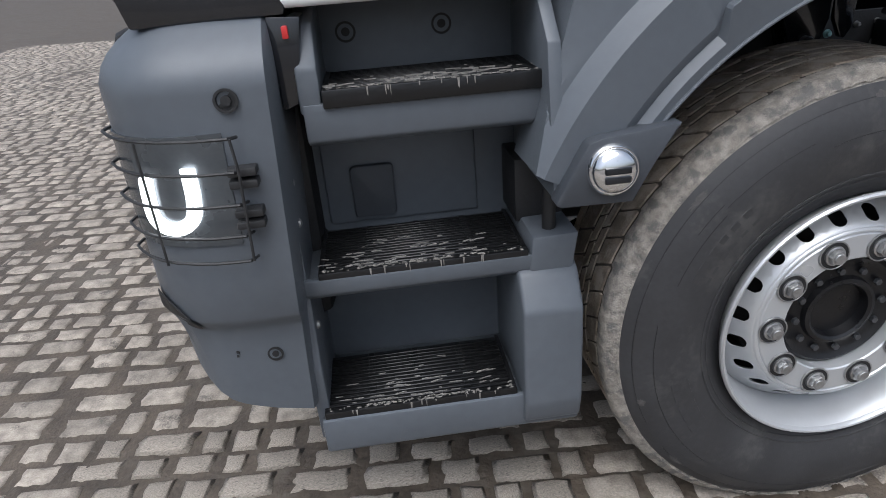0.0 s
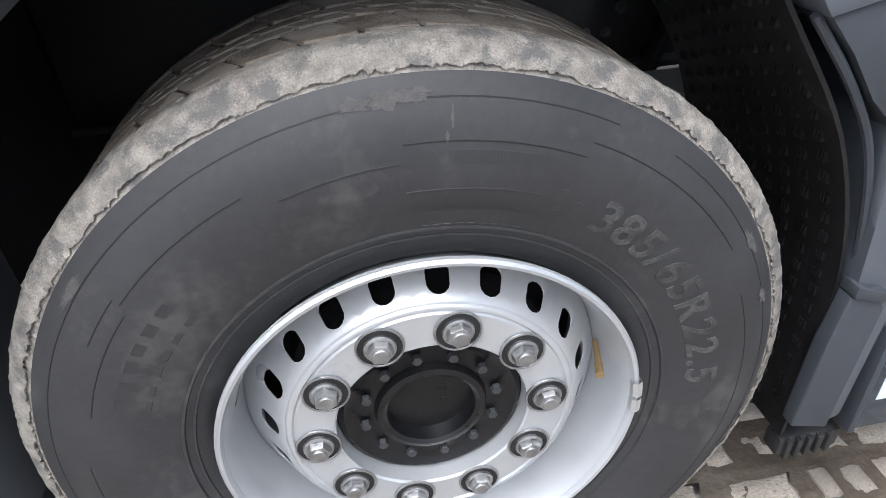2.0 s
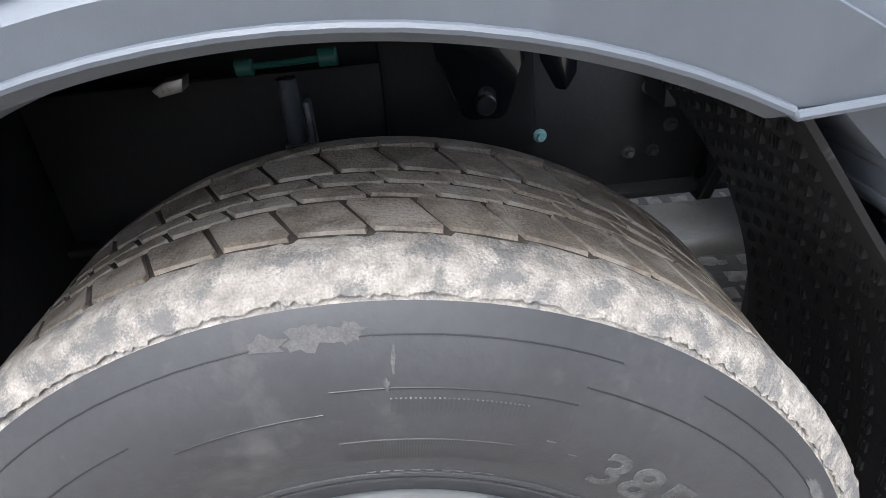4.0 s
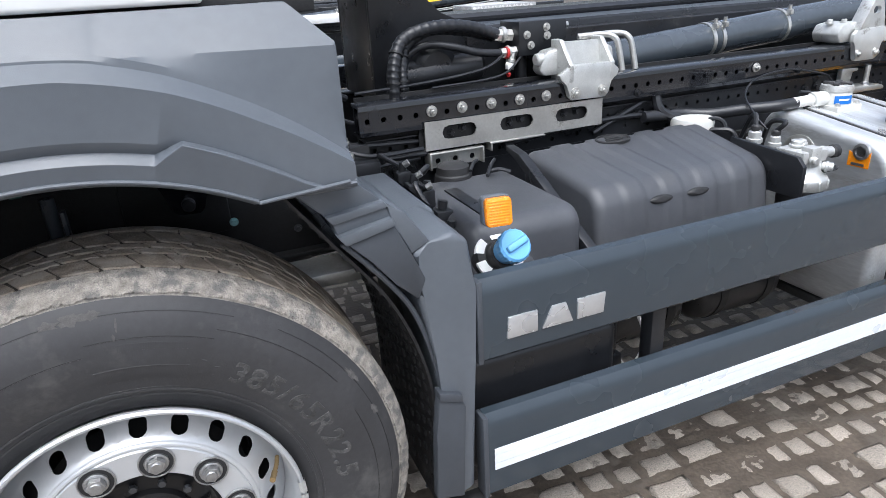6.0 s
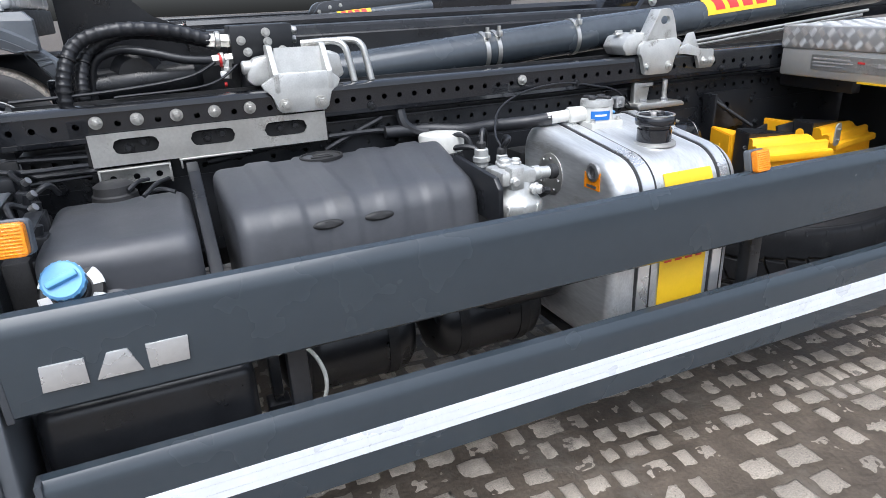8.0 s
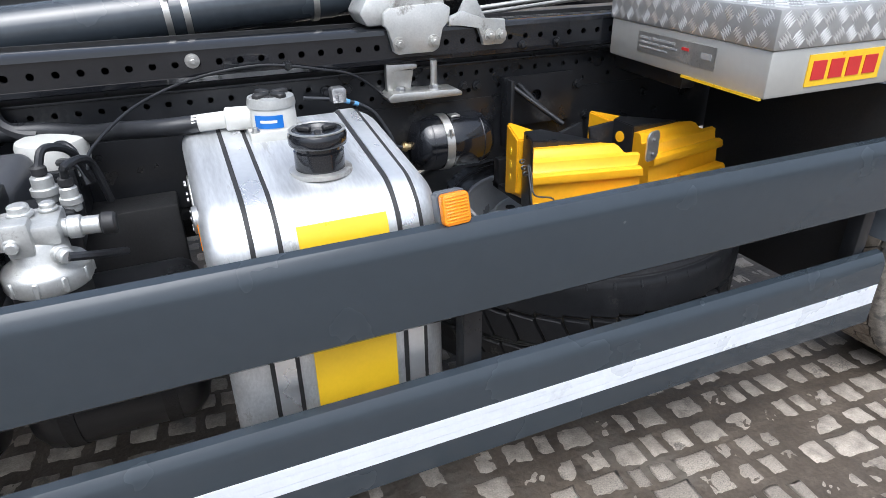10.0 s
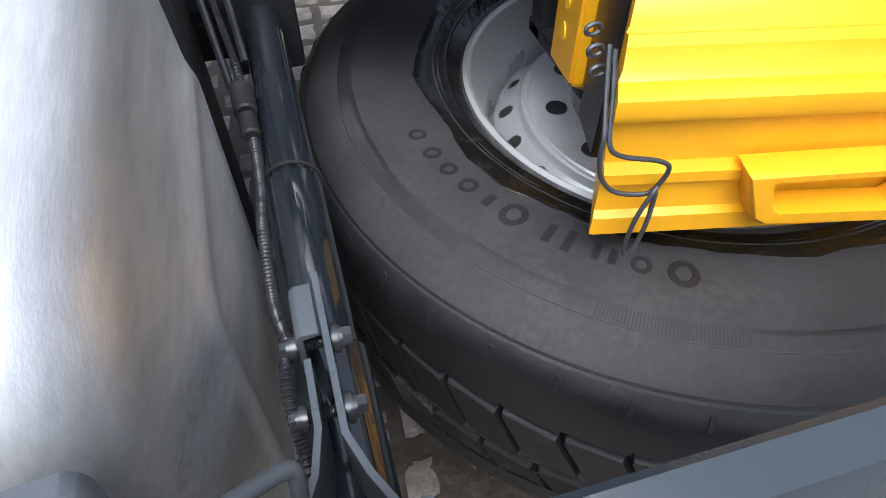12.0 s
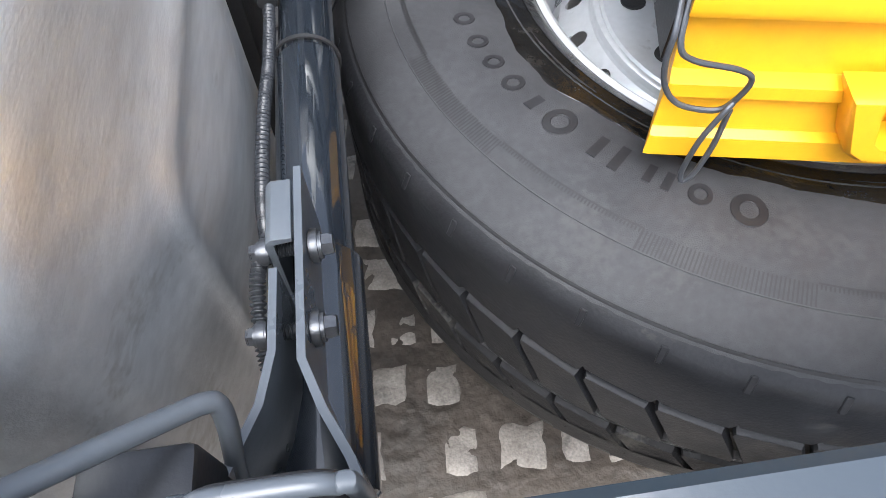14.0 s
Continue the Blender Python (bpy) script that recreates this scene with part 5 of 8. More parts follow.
drive = thing("driveline", (1.6, 1.25, 0.35), "dark gearbox and propeller shaft under the truck frame", "gearbox")
bm = bmesh.new()
rbox(bm, -0.9, 0.55, 0.98, 1.58, 0.40, 1.15, 0.12)
part("engine_block", bm, M_under, drive)
bm = bmesh.new()
lathe(bm, [(0, 0), (0.22, 0), (0.20, 0.35), (0.15, 0.5), (0.15, 0.75), (0.06, 0.8), (0.055, 2.9), (0.12, 2.95), (0.12, 3.1), (0, 3.1)], axis_to((0.50, 1.28, 0.78), (1, 0, -0.03)), 24)
part("propeller_shaft", bm, M_under, drive)
bm = bmesh.new()
rbox(bm, 0.75, 2.30, 2.02, 2.46, 0.42, 1.02, 0.06)
part("far_tank", bm, M_under, drive)
# added dark sheet that keeps the space behind the tanks black
bm = bmesh.new()
box(bm, 0.9, 2.7, 0.84, 1.74, 0.66, 0.72, 0.01)
part("under_tray", bm, M_under, drive)

lift = thing("hooklift_subframe", (2.2, 1.0, 1.10), "black hooklift subframe rail with bolts and box beams", "hooklift")
bm = bmesh.new()
perforated(bm, 0.694, 0.675, 5.5, 1.132, 1.206, 0.0503, 0.0085)
prism(bm, [(0.690, 1.200), (0.692, 1.211), (0.700, 1.216), (0.765, 1.216), (0.765, 1.208), (0.702, 1.206)], "x", 0.675, 5.5)
prism(bm, [(0.690, 1.138), (0.692, 1.126), (0.700, 1.122), (0.765, 1.122), (0.765, 1.130), (0.702, 1.132)], "x", 0.675, 5.5)
box(bm, 0.675, 5.5, 0.742, 0.747, 1.13, 1.21, 0)
part("perforated_rail", bm, M_black_gloss, lift, "glossy black rail with a row of holes")
bm = bmesh.new()
box(bm, 0.675, 5.5, 1.715, 1.80, 1.122, 1.216, 0.006)
part("perforated_rail", bm, M_black_gloss, lift)
each("zinc_bolt", [0.90, 1.00, 1.10, 1.20, 1.297, 2.197], M_zinc, lift, lambda b, x: bolt(b, (x, 0.690, 1.176), (0, -1, 0), 0.0115, 0.011, stud=0.007), "zinc plated bolt")
each("rail_bolt", [1.66, 2.42, 3.10, 3.22], M_black, lift, lambda b, x: bolt(b, (x, 0.690, 1.145), (0, -1, 0), 0.008, 0.008))
# box beams with stepped flanks
bm = bmesh.new()
prism(bm, [(1.02, 1.18), (1.02, 1.346), (1.024, 1.351), (1.038, 1.353), (1.042, 1.372), (1.052, 1.380), (1.26, 1.380), (1.27, 1.365), (1.27, 1.18)], "x", 1.18, 3.15)
part("box_beam", bm, M_black, lift, "long glossy black box beam")
bm = bmesh.new()
prism(bm, [(1.33, 1.18), (1.33, 1.395), (1.345, 1.41), (1.60, 1.41), (1.615, 1.395), (1.615, 1.18)], "x", 1.2, 3.3)
part("box_beam", bm, M_black_gloss, lift, "long glossy black box beam")
bm = bmesh.new()
box(bm, 3.14, 3.20, 1.06, 1.24, 1.30, 1.40, 0.008)
part("beam_end_block", bm, M_ysticker, lift, "yellow end block of the beam")
bm = bmesh.new()
prism(bm, [(2.94, 1.36), (3.02, 1.47), (3.08, 1.50), (5.4, 1.62), (5.4, 1.30), (3.2, 1.24)], "y", 1.28, 1.36, 0.006)
prism(bm, [(2.94, 1.36), (3.02, 1.47), (3.08, 1.50), (5.4, 1.62), (5.4, 1.30), (3.2, 1.24)], "y", 1.02, 1.05, 0.006)
part("tipping_frame", bm, M_black_gloss, lift, "black tipping frame plates")
each("frame_pin", [(3.02, 1.40), (3.14, 1.44), (3.26, 1.455)], M_zinc, lift, lambda b, p: bolt(b, (p[0], 1.02, p[1]), (0, -1, 0), 0.014, 0.010), "zinc plated bolt")

mast = thing("hook_mast", (1.0, 1.1, 1.1), "black curved steel hook mast rising behind the cab", "hook arm")
concave = [(1.24, 1.385), (1.16, 1.40), (1.09, 1.43), (1.04, 1.475), (1.005, 1.54), (0.985, 1.65), (0.985, 3.2)]
bm = bmesh.new()
prism(bm, [(0.835, 1.16), (1.24, 1.16)] + concave + [(0.835, 3.2)], "y", 1.03, 1.05, 0.003)
part("mast_side_plate", bm, M_black, mast)
bm = bmesh.new()
prism(bm, [(0.835, 1.16), (1.24, 1.16)] + concave + [(0.835, 3.2)], "y", 1.40, 1.42, 0.003)
part("mast_side_plate", bm, M_black, mast)
bm = bmesh.new()
box(bm, 0.835, 0.855, 1.05, 1.40, 1.16, 3.2, 0.003)
part("mast_front_plate", bm, M_black, mast)
bm = bmesh.new()
P = [(x - 0.004, 1.05, z) for x, z in concave]
b = bmesh.new()
grid(b, [P, [(x, 1.40, z) for x, y, z in P]])
thicken(b, 0.012)
join(bm, b)
part("mast_curved_plate", bm, M_black, mast)
bm = bmesh.new()
lathe(bm, [(0, 0), (0.07, 0), (0.075, 0.01), (0.075, 0.10), (0.05, 0.12), (0, 0.12)], axis_to((1.02, 1.03, 1.27), (0, -1, 0)), 32)
rod(bm, (0.86, 0.95, 1.24), (1.20, 0.95, 1.26), 0.05, 20, bev=0.02)
part("pivot_housing", bm, M_black, mast, "round black pivot housing")

# slotted zinc plate
slot = thing("slotted_plate", (1.19, 0.68, 1.065), "galvanised steel plate with three long slots under the rail", "bracket")
bm = bmesh.new()
w = (1.51 - 0.871) / 3
for i, (cx, hx) in enumerate(((0.985, 0.058), (1.185, 0.060), (1.390, 0.062))):
    a, e = 0.871 + w * i, 0.871 + w * (i + 1)
    holed(bm, 0.681, [(a, 1.066), (e, 1.066), (e, 1.146), (a, 1.146)], cx, 1.108, hx, 0.021, 0.006, 24)
box(bm, 0.871, 1.51, 0.681, 0.700, 1.059, 1.066, 0.0)
bmesh.ops.remove_doubles(bm, verts=bm.verts[:], dist=0.0004)
part("plate_sheet", bm, M_zinc, slot)
each("slot_bolt", [(0.965, 1.10), (1.005, 1.112), (1.17, 1.105), (1.21, 1.112), (1.375, 1.108), (1.42, 1.112)], M_black, slot, lambda b, p: bolt(b, (p[0], 0.705, p[1]), (0, -1, 0), 0.009, 0.010))
bm = bmesh.new()
box(bm, 0.86, 1.52, 0.706, 0.712, 1.06, 1.15, 0)
part("slot_backing", bm, M_under, slot)
foot = thing("tank_foot_bracket", (0.97, 0.70, 1.0), "folded zinc bracket with bolt holes above the tank", "bracket")
bm = bmesh.new()
for i in range(3):
    x0 = 0.882 + 0.0583 * i
    holed(bm, 0.688, [(x0, 1.002), (x0 + 0.0583, 1.002), (x0 + 0.0583, 1.046), (x0, 1.046)], x0 + 0.029, 1.022, 0.009, 0.009, 0.005, 12)
box(bm, 0.878, 1.061, 0.668, 0.692, 1.046, 1.052, 0.002)
box(bm, 0.878, 0.884, 0.668, 0.72, 1.0, 1.05, 0.001)
box(bm, 1.055, 1.061, 0.668, 0.72, 1.0, 1.05, 0.001)
part("bracket_sheet", bm, M_zinc, foot)
bm = bmesh.new()
box(bm, 1.085, 1.285, 0.672, 0.712, 1.052, 1.058, 0.002)
box(bm, 1.087, 1.093, 0.672, 0.712, 1.03, 1.056, 0.002)
part("support_strip", bm, M_zinc, foot)


# ---- cast brackets on the rail ----
def bracket_wing(bm):
    prism(bm, [(1.318, 1.288), (1.338, 1.306), (1.410, 1.316), (1.560, 1.314), (1.590, 1.300), (1.600, 1.240), (1.572, 1.225), (1.325, 1.228), (1.308, 1.245)], "y", 0.745, 0.80, 0.008)


br = thing("cast_bracket", (1.45, 0.70, 1.157), "raw cast zinc bracket bolted to the black rail", "bracket", "cast brackets")
bm = bmesh.new()
bracket_wing(bm)
part("rear_flange", bm, M_cast, br)
bm = bmesh.new()
prism(bm, [(1.335, 1.235), (1.345, 1.215), (1.366, 1.205), (1.372, 1.165), (1.386, 1.152), (1.512, 1.150), (1.526, 1.162), (1.532, 1.205), (1.556, 1.214), (1.566, 1.236), (1.535, 1.262), (1.385, 1.265)], "y", 0.672, 0.690, 0.004)
part("front_plate", bm, M_cast, br)
bm = bmesh.new()
box(bm, 1.380, 1.536, 0.688, 0.745, 1.222, 1.236, 0.003)
V = [(1.378, 0.728, 1.236), (1.538, 0.728, 1.236), (1.530, 0.742, 1.328), (1.395, 0.742, 1.330)]
b = bmesh.new()
faces_from(b, V + [(x, y + 0.012, z) for x, y, z in V], [(0, 1, 2, 3), (7, 6, 5, 4), (0, 4, 5, 1), (1, 5, 6, 2), (2, 6, 7, 3), (3, 7, 4, 0)])
join(bm, b)
part("trough_wall", bm, M_cast, br)
for x in (1.372, 1.528):
    bm = bmesh.new()
    prism(bm, [(0.670, 1.21), (0.670, 1.262), (0.735, 1.338), (0.785, 1.338), (0.785, 1.21)], "x", x, x + 0.016, 0.003)
    part("side_rib", bm, M_cast, br)
each("bracket_bolt", [1.397, 1.501], M_zinc, br, lambda b, x: bolt(b, (x, 0.672, 1.174), (0, -1, 0), 0.013, 0.009, stud=0.004))
bm = bmesh.new()
rod(bm, (1.30, 0.765, 1.28), (1.36, 0.765, 1.28), 0.020, 16, bev=0.004)
part("pin_head", bm, M_cast, br)
for k, dx in enumerate((0.030, 0.085)):
    bm = bmesh.new()
    sweep(bm, [(1.475 + dx * 0.4, 0.80, 1.335), (1.545 + dx, 0.775, 1.338), (1.578 + dx, 0.755, 1.322), (1.588 + dx, 0.745, 1.28), (1.596 + dx, 0.735, 1.218)], 0.0105, 12, 6)
    part("tube_handle", bm, M_zinc, br, "bent silver tube")

br2 = thing("cast_bracket", (2.77, 0.70, 1.157), "raw cast zinc bracket with a tall eyed ear", "bracket", "cast brackets")
bm = bmesh.new()
prism(bm, [(2.692, 1.215), (2.700, 1.158), (2.712, 1.150), (2.815, 1.150), (2.832, 1.160), (2.838, 1.212), (2.862, 1.225), (2.866, 1.262), (2.840, 1.275), (2.695, 1.270), (2.676, 1.255), (2.674, 1.225)], "y", 0.672, 0.690, 0.004)
part("front_plate", bm, M_cast, br2)
bm = bmesh.new()
holed(bm, 0.678, [(2.700, 1.262), (2.852, 1.262), (2.832, 1.335), (2.818, 1.368), (2.802, 1.378), (2.770, 1.376), (2.758, 1.368)], 2.789, 1.338, 0.021, 0.014, 0.014, 24)
part("eyed_ear", bm, M_cast, br2, "upright ear with an oval eye")
bm = bmesh.new()
prism(bm, [(2.620, 1.255), (2.640, 1.290), (2.720, 1.300), (2.740, 1.225), (2.640, 1.222)], "y", 0.70, 0.82, 0.008)
part("rear_flange", bm, M_cast, br2)
each("clamp_bolt", [(2.640, 0.76), (2.668, 0.78), (2.695, 0.74)], M_zinc, br2, lambda b, p: bolt(b, (p[0], p[1], 1.296), (0, 0, 1), 0.010, 0.010))
bm = bmesh.new()
prism(bm, [(2.700, 1.27), (2.757, 1.376), (2.764, 1.376), (2.715, 1.27)], "y", 0.672, 0.725, 0.002)
part("side_rib", bm, M_cast, br2)
bm = bmesh.new()
prism(bm, [(2.862, 1.235), (2.905, 1.250), (2.965, 1.225), (3.035, 1.222), (3.040, 1.165), (3.028, 1.155), (2.968, 1.155), (2.955, 1.205), (2.900, 1.215), (2.862, 1.212)], "y", 0.676, 0.692, 0.003)
prism(bm, [(2.90, 1.24), (2.925, 1.285), (2.95, 1.288), (2.985, 1.225)], "y", 0.70, 0.71, 0.002)
part("hook_plate", bm, M_cast, br2)
each("bracket_bolt", [(2.715, 1.178), (2.815, 1.178), (2.985, 1.182), (3.020, 1.182)], M_zinc, br2, lambda b, p: bolt(b, (p[0], 0.672, p[1]), (0, -1, 0), 0.012, 0.009, stud=0.004))
clamp = thing("frame_clamp", (2.79, 0.74, 1.03), "pale zinc clamp with a threaded rod under the rail", "clamp")
bm = bmesh.new()
prism(bm, [(2.685, 1.045), (2.685, 1.122), (2.775, 1.118), (2.775, 1.105), (2.705, 1.105), (2.705, 1.045)], "y", 0.700, 0.722, 0.003)
prism(bm, [(2.690, 1.10), (2.770, 1.10), (2.760, 1.05), (2.695, 1.05)], "y", 0.716, 0.722, 0.001)
part("clamp_plate", bm, M_zinc, clamp)
bm = bmesh.new()
prism(bm, [(2.672, 1.040), (2.690, 1.052), (2.88, 1.046), (2.897, 1.036), (2.894, 1.026), (2.68, 1.026)], "y", 0.66, 0.735, 0.004)
part("clamp_foot", bm, M_zinc, clamp)
bm = bmesh.new()
rod(bm, (2.82, 0.69, 1.03), (2.82, 0.69, 1.125), 0.010, 12)
part("threaded_rod", bm, M_zinc, clamp)
each("clamp_nut", [(2.82, 0.69, 1.045), (2.72, 0.69, 1.047)], M_nut, clamp, lambda b, p: bolt(b, p, (0, 0, 1), 0.014, 0.012))

# ---- hydraulics ----
cyl = thing("hydraulic_cylinder", (2.7, 0.93, 1.22), "glossy slate hydraulic lifting cylinder with silver clamps", "hydraulic cylinder")


def cz(x):
    return 1.262 + 0.066 * (x - 2.17)


bm = bmesh.new()
a, e = Vector((1.50, 0.93, cz(1.50))), Vector((4.3, 0.93, cz(4.3)))
rod(bm, a, e, 0.064, 40, bev=0.006)
rod(bm, a - Vector((0.03, 0, 0)), a + Vector((0.06, 0, 0.004)), 0.072, 40, bev=0.006)
body = part("cylinder_barrel", bm, M_slate_paint, cyl, "glossy slate barrel")
for x in (2.165, 2.212, 2.55):
    bm = bmesh.new()
    d = (e - a).normalized()
    lathe(bm, [(0.064, -0.008), (0.0675, -0.008), (0.0675, 0.008), (0.064, 0.008)], axis_to(Vector((x, 0.93, cz(x))), d), 40)
    box(bm, x - 0.008, x + 0.008, 0.86, 0.885, cz(x) + 0.045, cz(x) + 0.066, 0.003)
    rod(bm, (x, 0.875, cz(x) + 0.06), (x, 0.875, cz(x) + 0.082), 0.007, 10)
    part("clamp_band", bm, M_zinc, cyl, "silver clamp band")


def on_barrel(x0, x1, a0, a1, t, n=8):
    b = bmesh.new()
    grid(b, [[(x, 0.93 + (0.064 + t) * math.cos(radians(a0 + (a1 - a0) * i / n)), cz(x) + (0.064 + t) * math.sin(radians(a0 + (a1 - a0) * i / n))) for i in range(n + 1)] for x in (x0, (x0 + x1) / 2, x1)])
    return b


bm = on_barrel(3.18, 3.56, 100, 175, 0.0012)
sticker = part("yellow_sticker", bm, M_ysticker, cyl, "yellow sticker with red shapes")
for x0, x1 in ((3.225, 3.275), (3.30, 3.35), (3.375, 3.43), (3.45, 3.51)):
    part("red_shape", on_barrel(x0, x1, 112, 160, 0.002), M_red, sticker)
for k, (y, z) in enumerate(((0.82, 1.235), (0.845, 1.215))):
    bm = bmesh.new()
    rod(bm, (2.98, y, z), (4.1, y, z + 0.08), 0.007, 10)
    part("silver_pipe", bm, M_zinc, cyl, "thin silver pipe")

valve = thing("valve_block", (1.39, 0.91, 1.22), "black hydraulic valve block with silver plugs", "valve block")
bm = bmesh.new()
box(bm, 1.290, 1.475, 0.85, 0.985, 1.285, 1.395, 0.004)
part("valve_body", bm, M_black, valve)
each("silver_plug", [(1.320, 1.352), (1.335, 1.318), (1.395, 1.372), (1.398, 1.345), (1.44, 1.318)], M_zinc, valve, lambda b, p: bolt(b, (p[0], 0.85, p[1]), (0, -1, 0), 0.009, 0.010))
each("end_fitting", [(0.875, 1.372), (0.90, 1.345), (0.94, 1.372)], M_zinc, valve, lambda b, p: bolt(b, (1.475, p[0], p[1]), (1, 0, 0), 0.013, 0.016))
for p, q, r in (((1.225, 0.905, 1.358), (1.292, 0.905, 1.352), 0.021), ((1.232, 0.875, 1.300), (1.290, 0.875, 1.302), 0.017), ((1.265, 0.870, 1.245), (1.275, 0.872, 1.300), 0.014)):
    bm = bmesh.new()
    rod(bm, p, q, r, 6)
    rod(bm, Vector(p).lerp(Vector(q), 0.35), Vector(p).lerp(Vector(q), 0.6), r * 1.25, 16, bev=0.003)
    part("hose_coupling", bm, M_zinc, valve, "silver hose coupling")
each("red_seal", [(1.250, 0.872, 1.300, 0.02), (1.255, 0.868, 1.228, 0.008)], M_red, valve, lambda b, p: rod(b, p[:3], (p[0] + 0.008, p[1], p[2]), p[3], 14), "red plastic seal")
bm = bmesh.new()
box(bm, 1.248, 1.272, 0.855, 0.875, 1.246, 1.268, 0.003)
part("white_plug", bm, M_whitelab, valve, "small white plug")
bm = bmesh.new()
rod(bm, (1.33, 0.91, 1.21), (1.33, 0.91, 1.29), 0.02, 12)
part("valve_foot", bm, M_black, valve)
bm = bmesh.new()
rod(bm, (1.43, 0.91, 1.21), (1.43, 0.91, 1.29), 0.02, 12)
part("valve_foot", bm, M_black, valve)

HOSES = [([(1.235, 0.905, 1.358), (1.12, 0.890, 1.392), (0.985, 0.866, 1.400), (0.885, 0.860, 1.370), (0.842, 0.835, 1.300), (0.828, 0.82, 1.215), (0.826, 0.84, 1.10)], 0.019, True),
         ([(1.235, 0.930, 1.350), (1.12, 0.930, 1.378), (1.00, 0.92, 1.388), (0.91, 0.90, 1.350), (0.880, 0.87, 1.290), (0.872, 0.85, 1.215), (0.87, 0.86, 1.10)], 0.017, True),
         ([(1.235, 0.875, 1.300), (1.15, 0.87, 1.310), (1.06, 0.88, 1.335), (0.98, 0.90, 1.345), (0.91, 0.91, 1.31), (0.89, 0.91, 1.20)], 0.013, False)]
for pts, r, wrap in HOSES:
    hz = thing("hydraulic_hose", pts[-1], "black hydraulic hose in a spiral sleeve" if wrap else "plain black hydraulic hose", "hose", "hydraulic hoses")
    bm = bmesh.new()
    sweep(bm, pts, (lambda s, r=r: r * (1 + 0.10 * max(0, math.sin(s * 2 * math.pi * 26)) ** 0.5)) if wrap else r, 12, 26)
    part("hose_sleeve", bm, M_hose, hz)
    for k in (0.60, 0.78) if wrap else ():
        bm = bmesh.new()
        P = curve_points(pts, 20)
        i = int(k * (len(P) - 2))
        rod(bm, P[i], P[i + 1] + (P[i + 1] - P[i]) * 0.2, r * 1.25, 14)
        part("hose_clip", bm, M_rubber, hz)
wires = thing("cable_loom", (1.1, 0.85, 1.12), "thin black cables and red wire ends behind the rail", "cables")
for pts, r, m_ in (([(0.70, 0.80, 1.235), (0.95, 0.83, 1.24), (1.15, 0.84, 1.26), (1.25, 0.87, 1.30)], 0.005, M_hose), ([(0.95, 0.80, 1.225), (1.2, 0.82, 1.235), (1.31, 0.86, 1.29)], 0.004, M_hose), ([(0.68, 0.84, 1.22), (0.60, 0.80, 1.26), (0.50, 0.74, 1.30)], 0.010, M_hose),
                   ([(1.51, 0.728, 1.02), (1.60, 0.724, 1.06), (1.70, 0.722, 1.10)], 0.010, M_hose), ([(1.76, 0.72, 1.14), (1.765, 0.70, 1.08), (1.80, 0.69, 1.05), (1.84, 0.68, 1.04)], 0.017, M_hose), ([(1.16, 0.72, 1.03), (1.4, 0.72, 1.055), (1.65, 0.72, 1.062), (1.78, 0.71, 1.05)], 0.010, M_hose),
                   ([(0.55, 0.70, 1.12), (0.62, 0.66, 1.10), (0.70, 0.64, 1.08), (0.86, 0.68, 1.07)], 0.007, M_hose), ([(0.47, 0.66, 1.10), (0.55, 0.68, 1.075), (0.68, 0.69, 1.055), (0.88, 0.70, 1.05)], 0.009, M_hose), ([(0.48, 0.62, 1.13), (0.56, 0.63, 1.10), (0.64, 0.66, 1.045), (0.86, 0.71, 1.035)], 0.006, M_hose), ([(0.50, 0.70, 1.16), (0.57, 0.69, 1.12), (0.66, 0.71, 1.10), (0.87, 0.72, 1.085)], 0.008, M_hose), ([(0.49, 0.60, 1.09), (0.55, 0.61, 1.12), (0.60, 0.65, 1.08), (0.66, 0.68, 1.03)], 0.007, M_hose), ([(0.56, 0.74, 1.16), (0.60, 0.70, 1.19), (0.66, 0.70, 1.17)], 0.006, M_hose), ([(1.955, 0.40, 1.030), (1.968, 0.46, 1.060), (2.06, 0.60, 1.105), (2.20, 0.68, 1.138), (2.36, 0.688, 1.152), (2.50, 0.685, 1.13), (2.60, 0.69, 1.10), (2.72, 0.72, 1.0)], 0.0034, M_hose)):
    bm = bmesh.new()
    sweep(bm, pts, r, 8, 8)
    part("cable", bm, m_, wires)
fit = thing("air_fitting", (0.62, 0.66, 1.06), "silver air line fittings beside the cab mudguard", "pipe fitting")
for p, q, r in (((0.545, 0.70, 1.09), (0.545, 0.70, 1.14), 0.012), ((0.60, 0.66, 1.085), (0.635, 0.64, 1.09), 0.010), ((0.63, 0.70, 1.10), (0.63, 0.70, 1.13), 0.009), ((0.50, 0.68, 1.08), (0.54, 0.67, 1.085), 0.010)):
    bm = bmesh.new()
    rod(bm, p, q, r, 6)
    rod(bm, Vector(p).lerp(Vector(q), 0.4), Vector(p).lerp(Vector(q), 0.7), r * 1.3, 16, bev=0.002)
    part("coupling", bm, M_zinc, fit)
bm = bmesh.new()
box(bm, 0.48, 0.70, 0.60, 0.70, 1.00, 1.075, 0.006)
part("fitting_base", bm, M_black, fit)

# ---- tanks behind the guard ----
bat = thing("battery_box", (0.6, 0.3, 0.45), "grey plastic battery box behind the mudguard", "battery box")
bm = bmesh.new()
rbox(bm, 0.640, 0.695, 0.205, 0.56, 0.45, 1.035, 0.02)
part("box_body", bm, M_plastic_dark, bat)
bm = bmesh.new()
rbox(bm, 0.535, 0.70, 0.203, 0.57, 1.030, 1.052, 0.010)
part("box_lid", bm, M_plastic, bat)
bm = bmesh.new()
rbox(bm, 0.715, 1.15, 0.085, 0.55, 0.36, 0.70, 0.03)
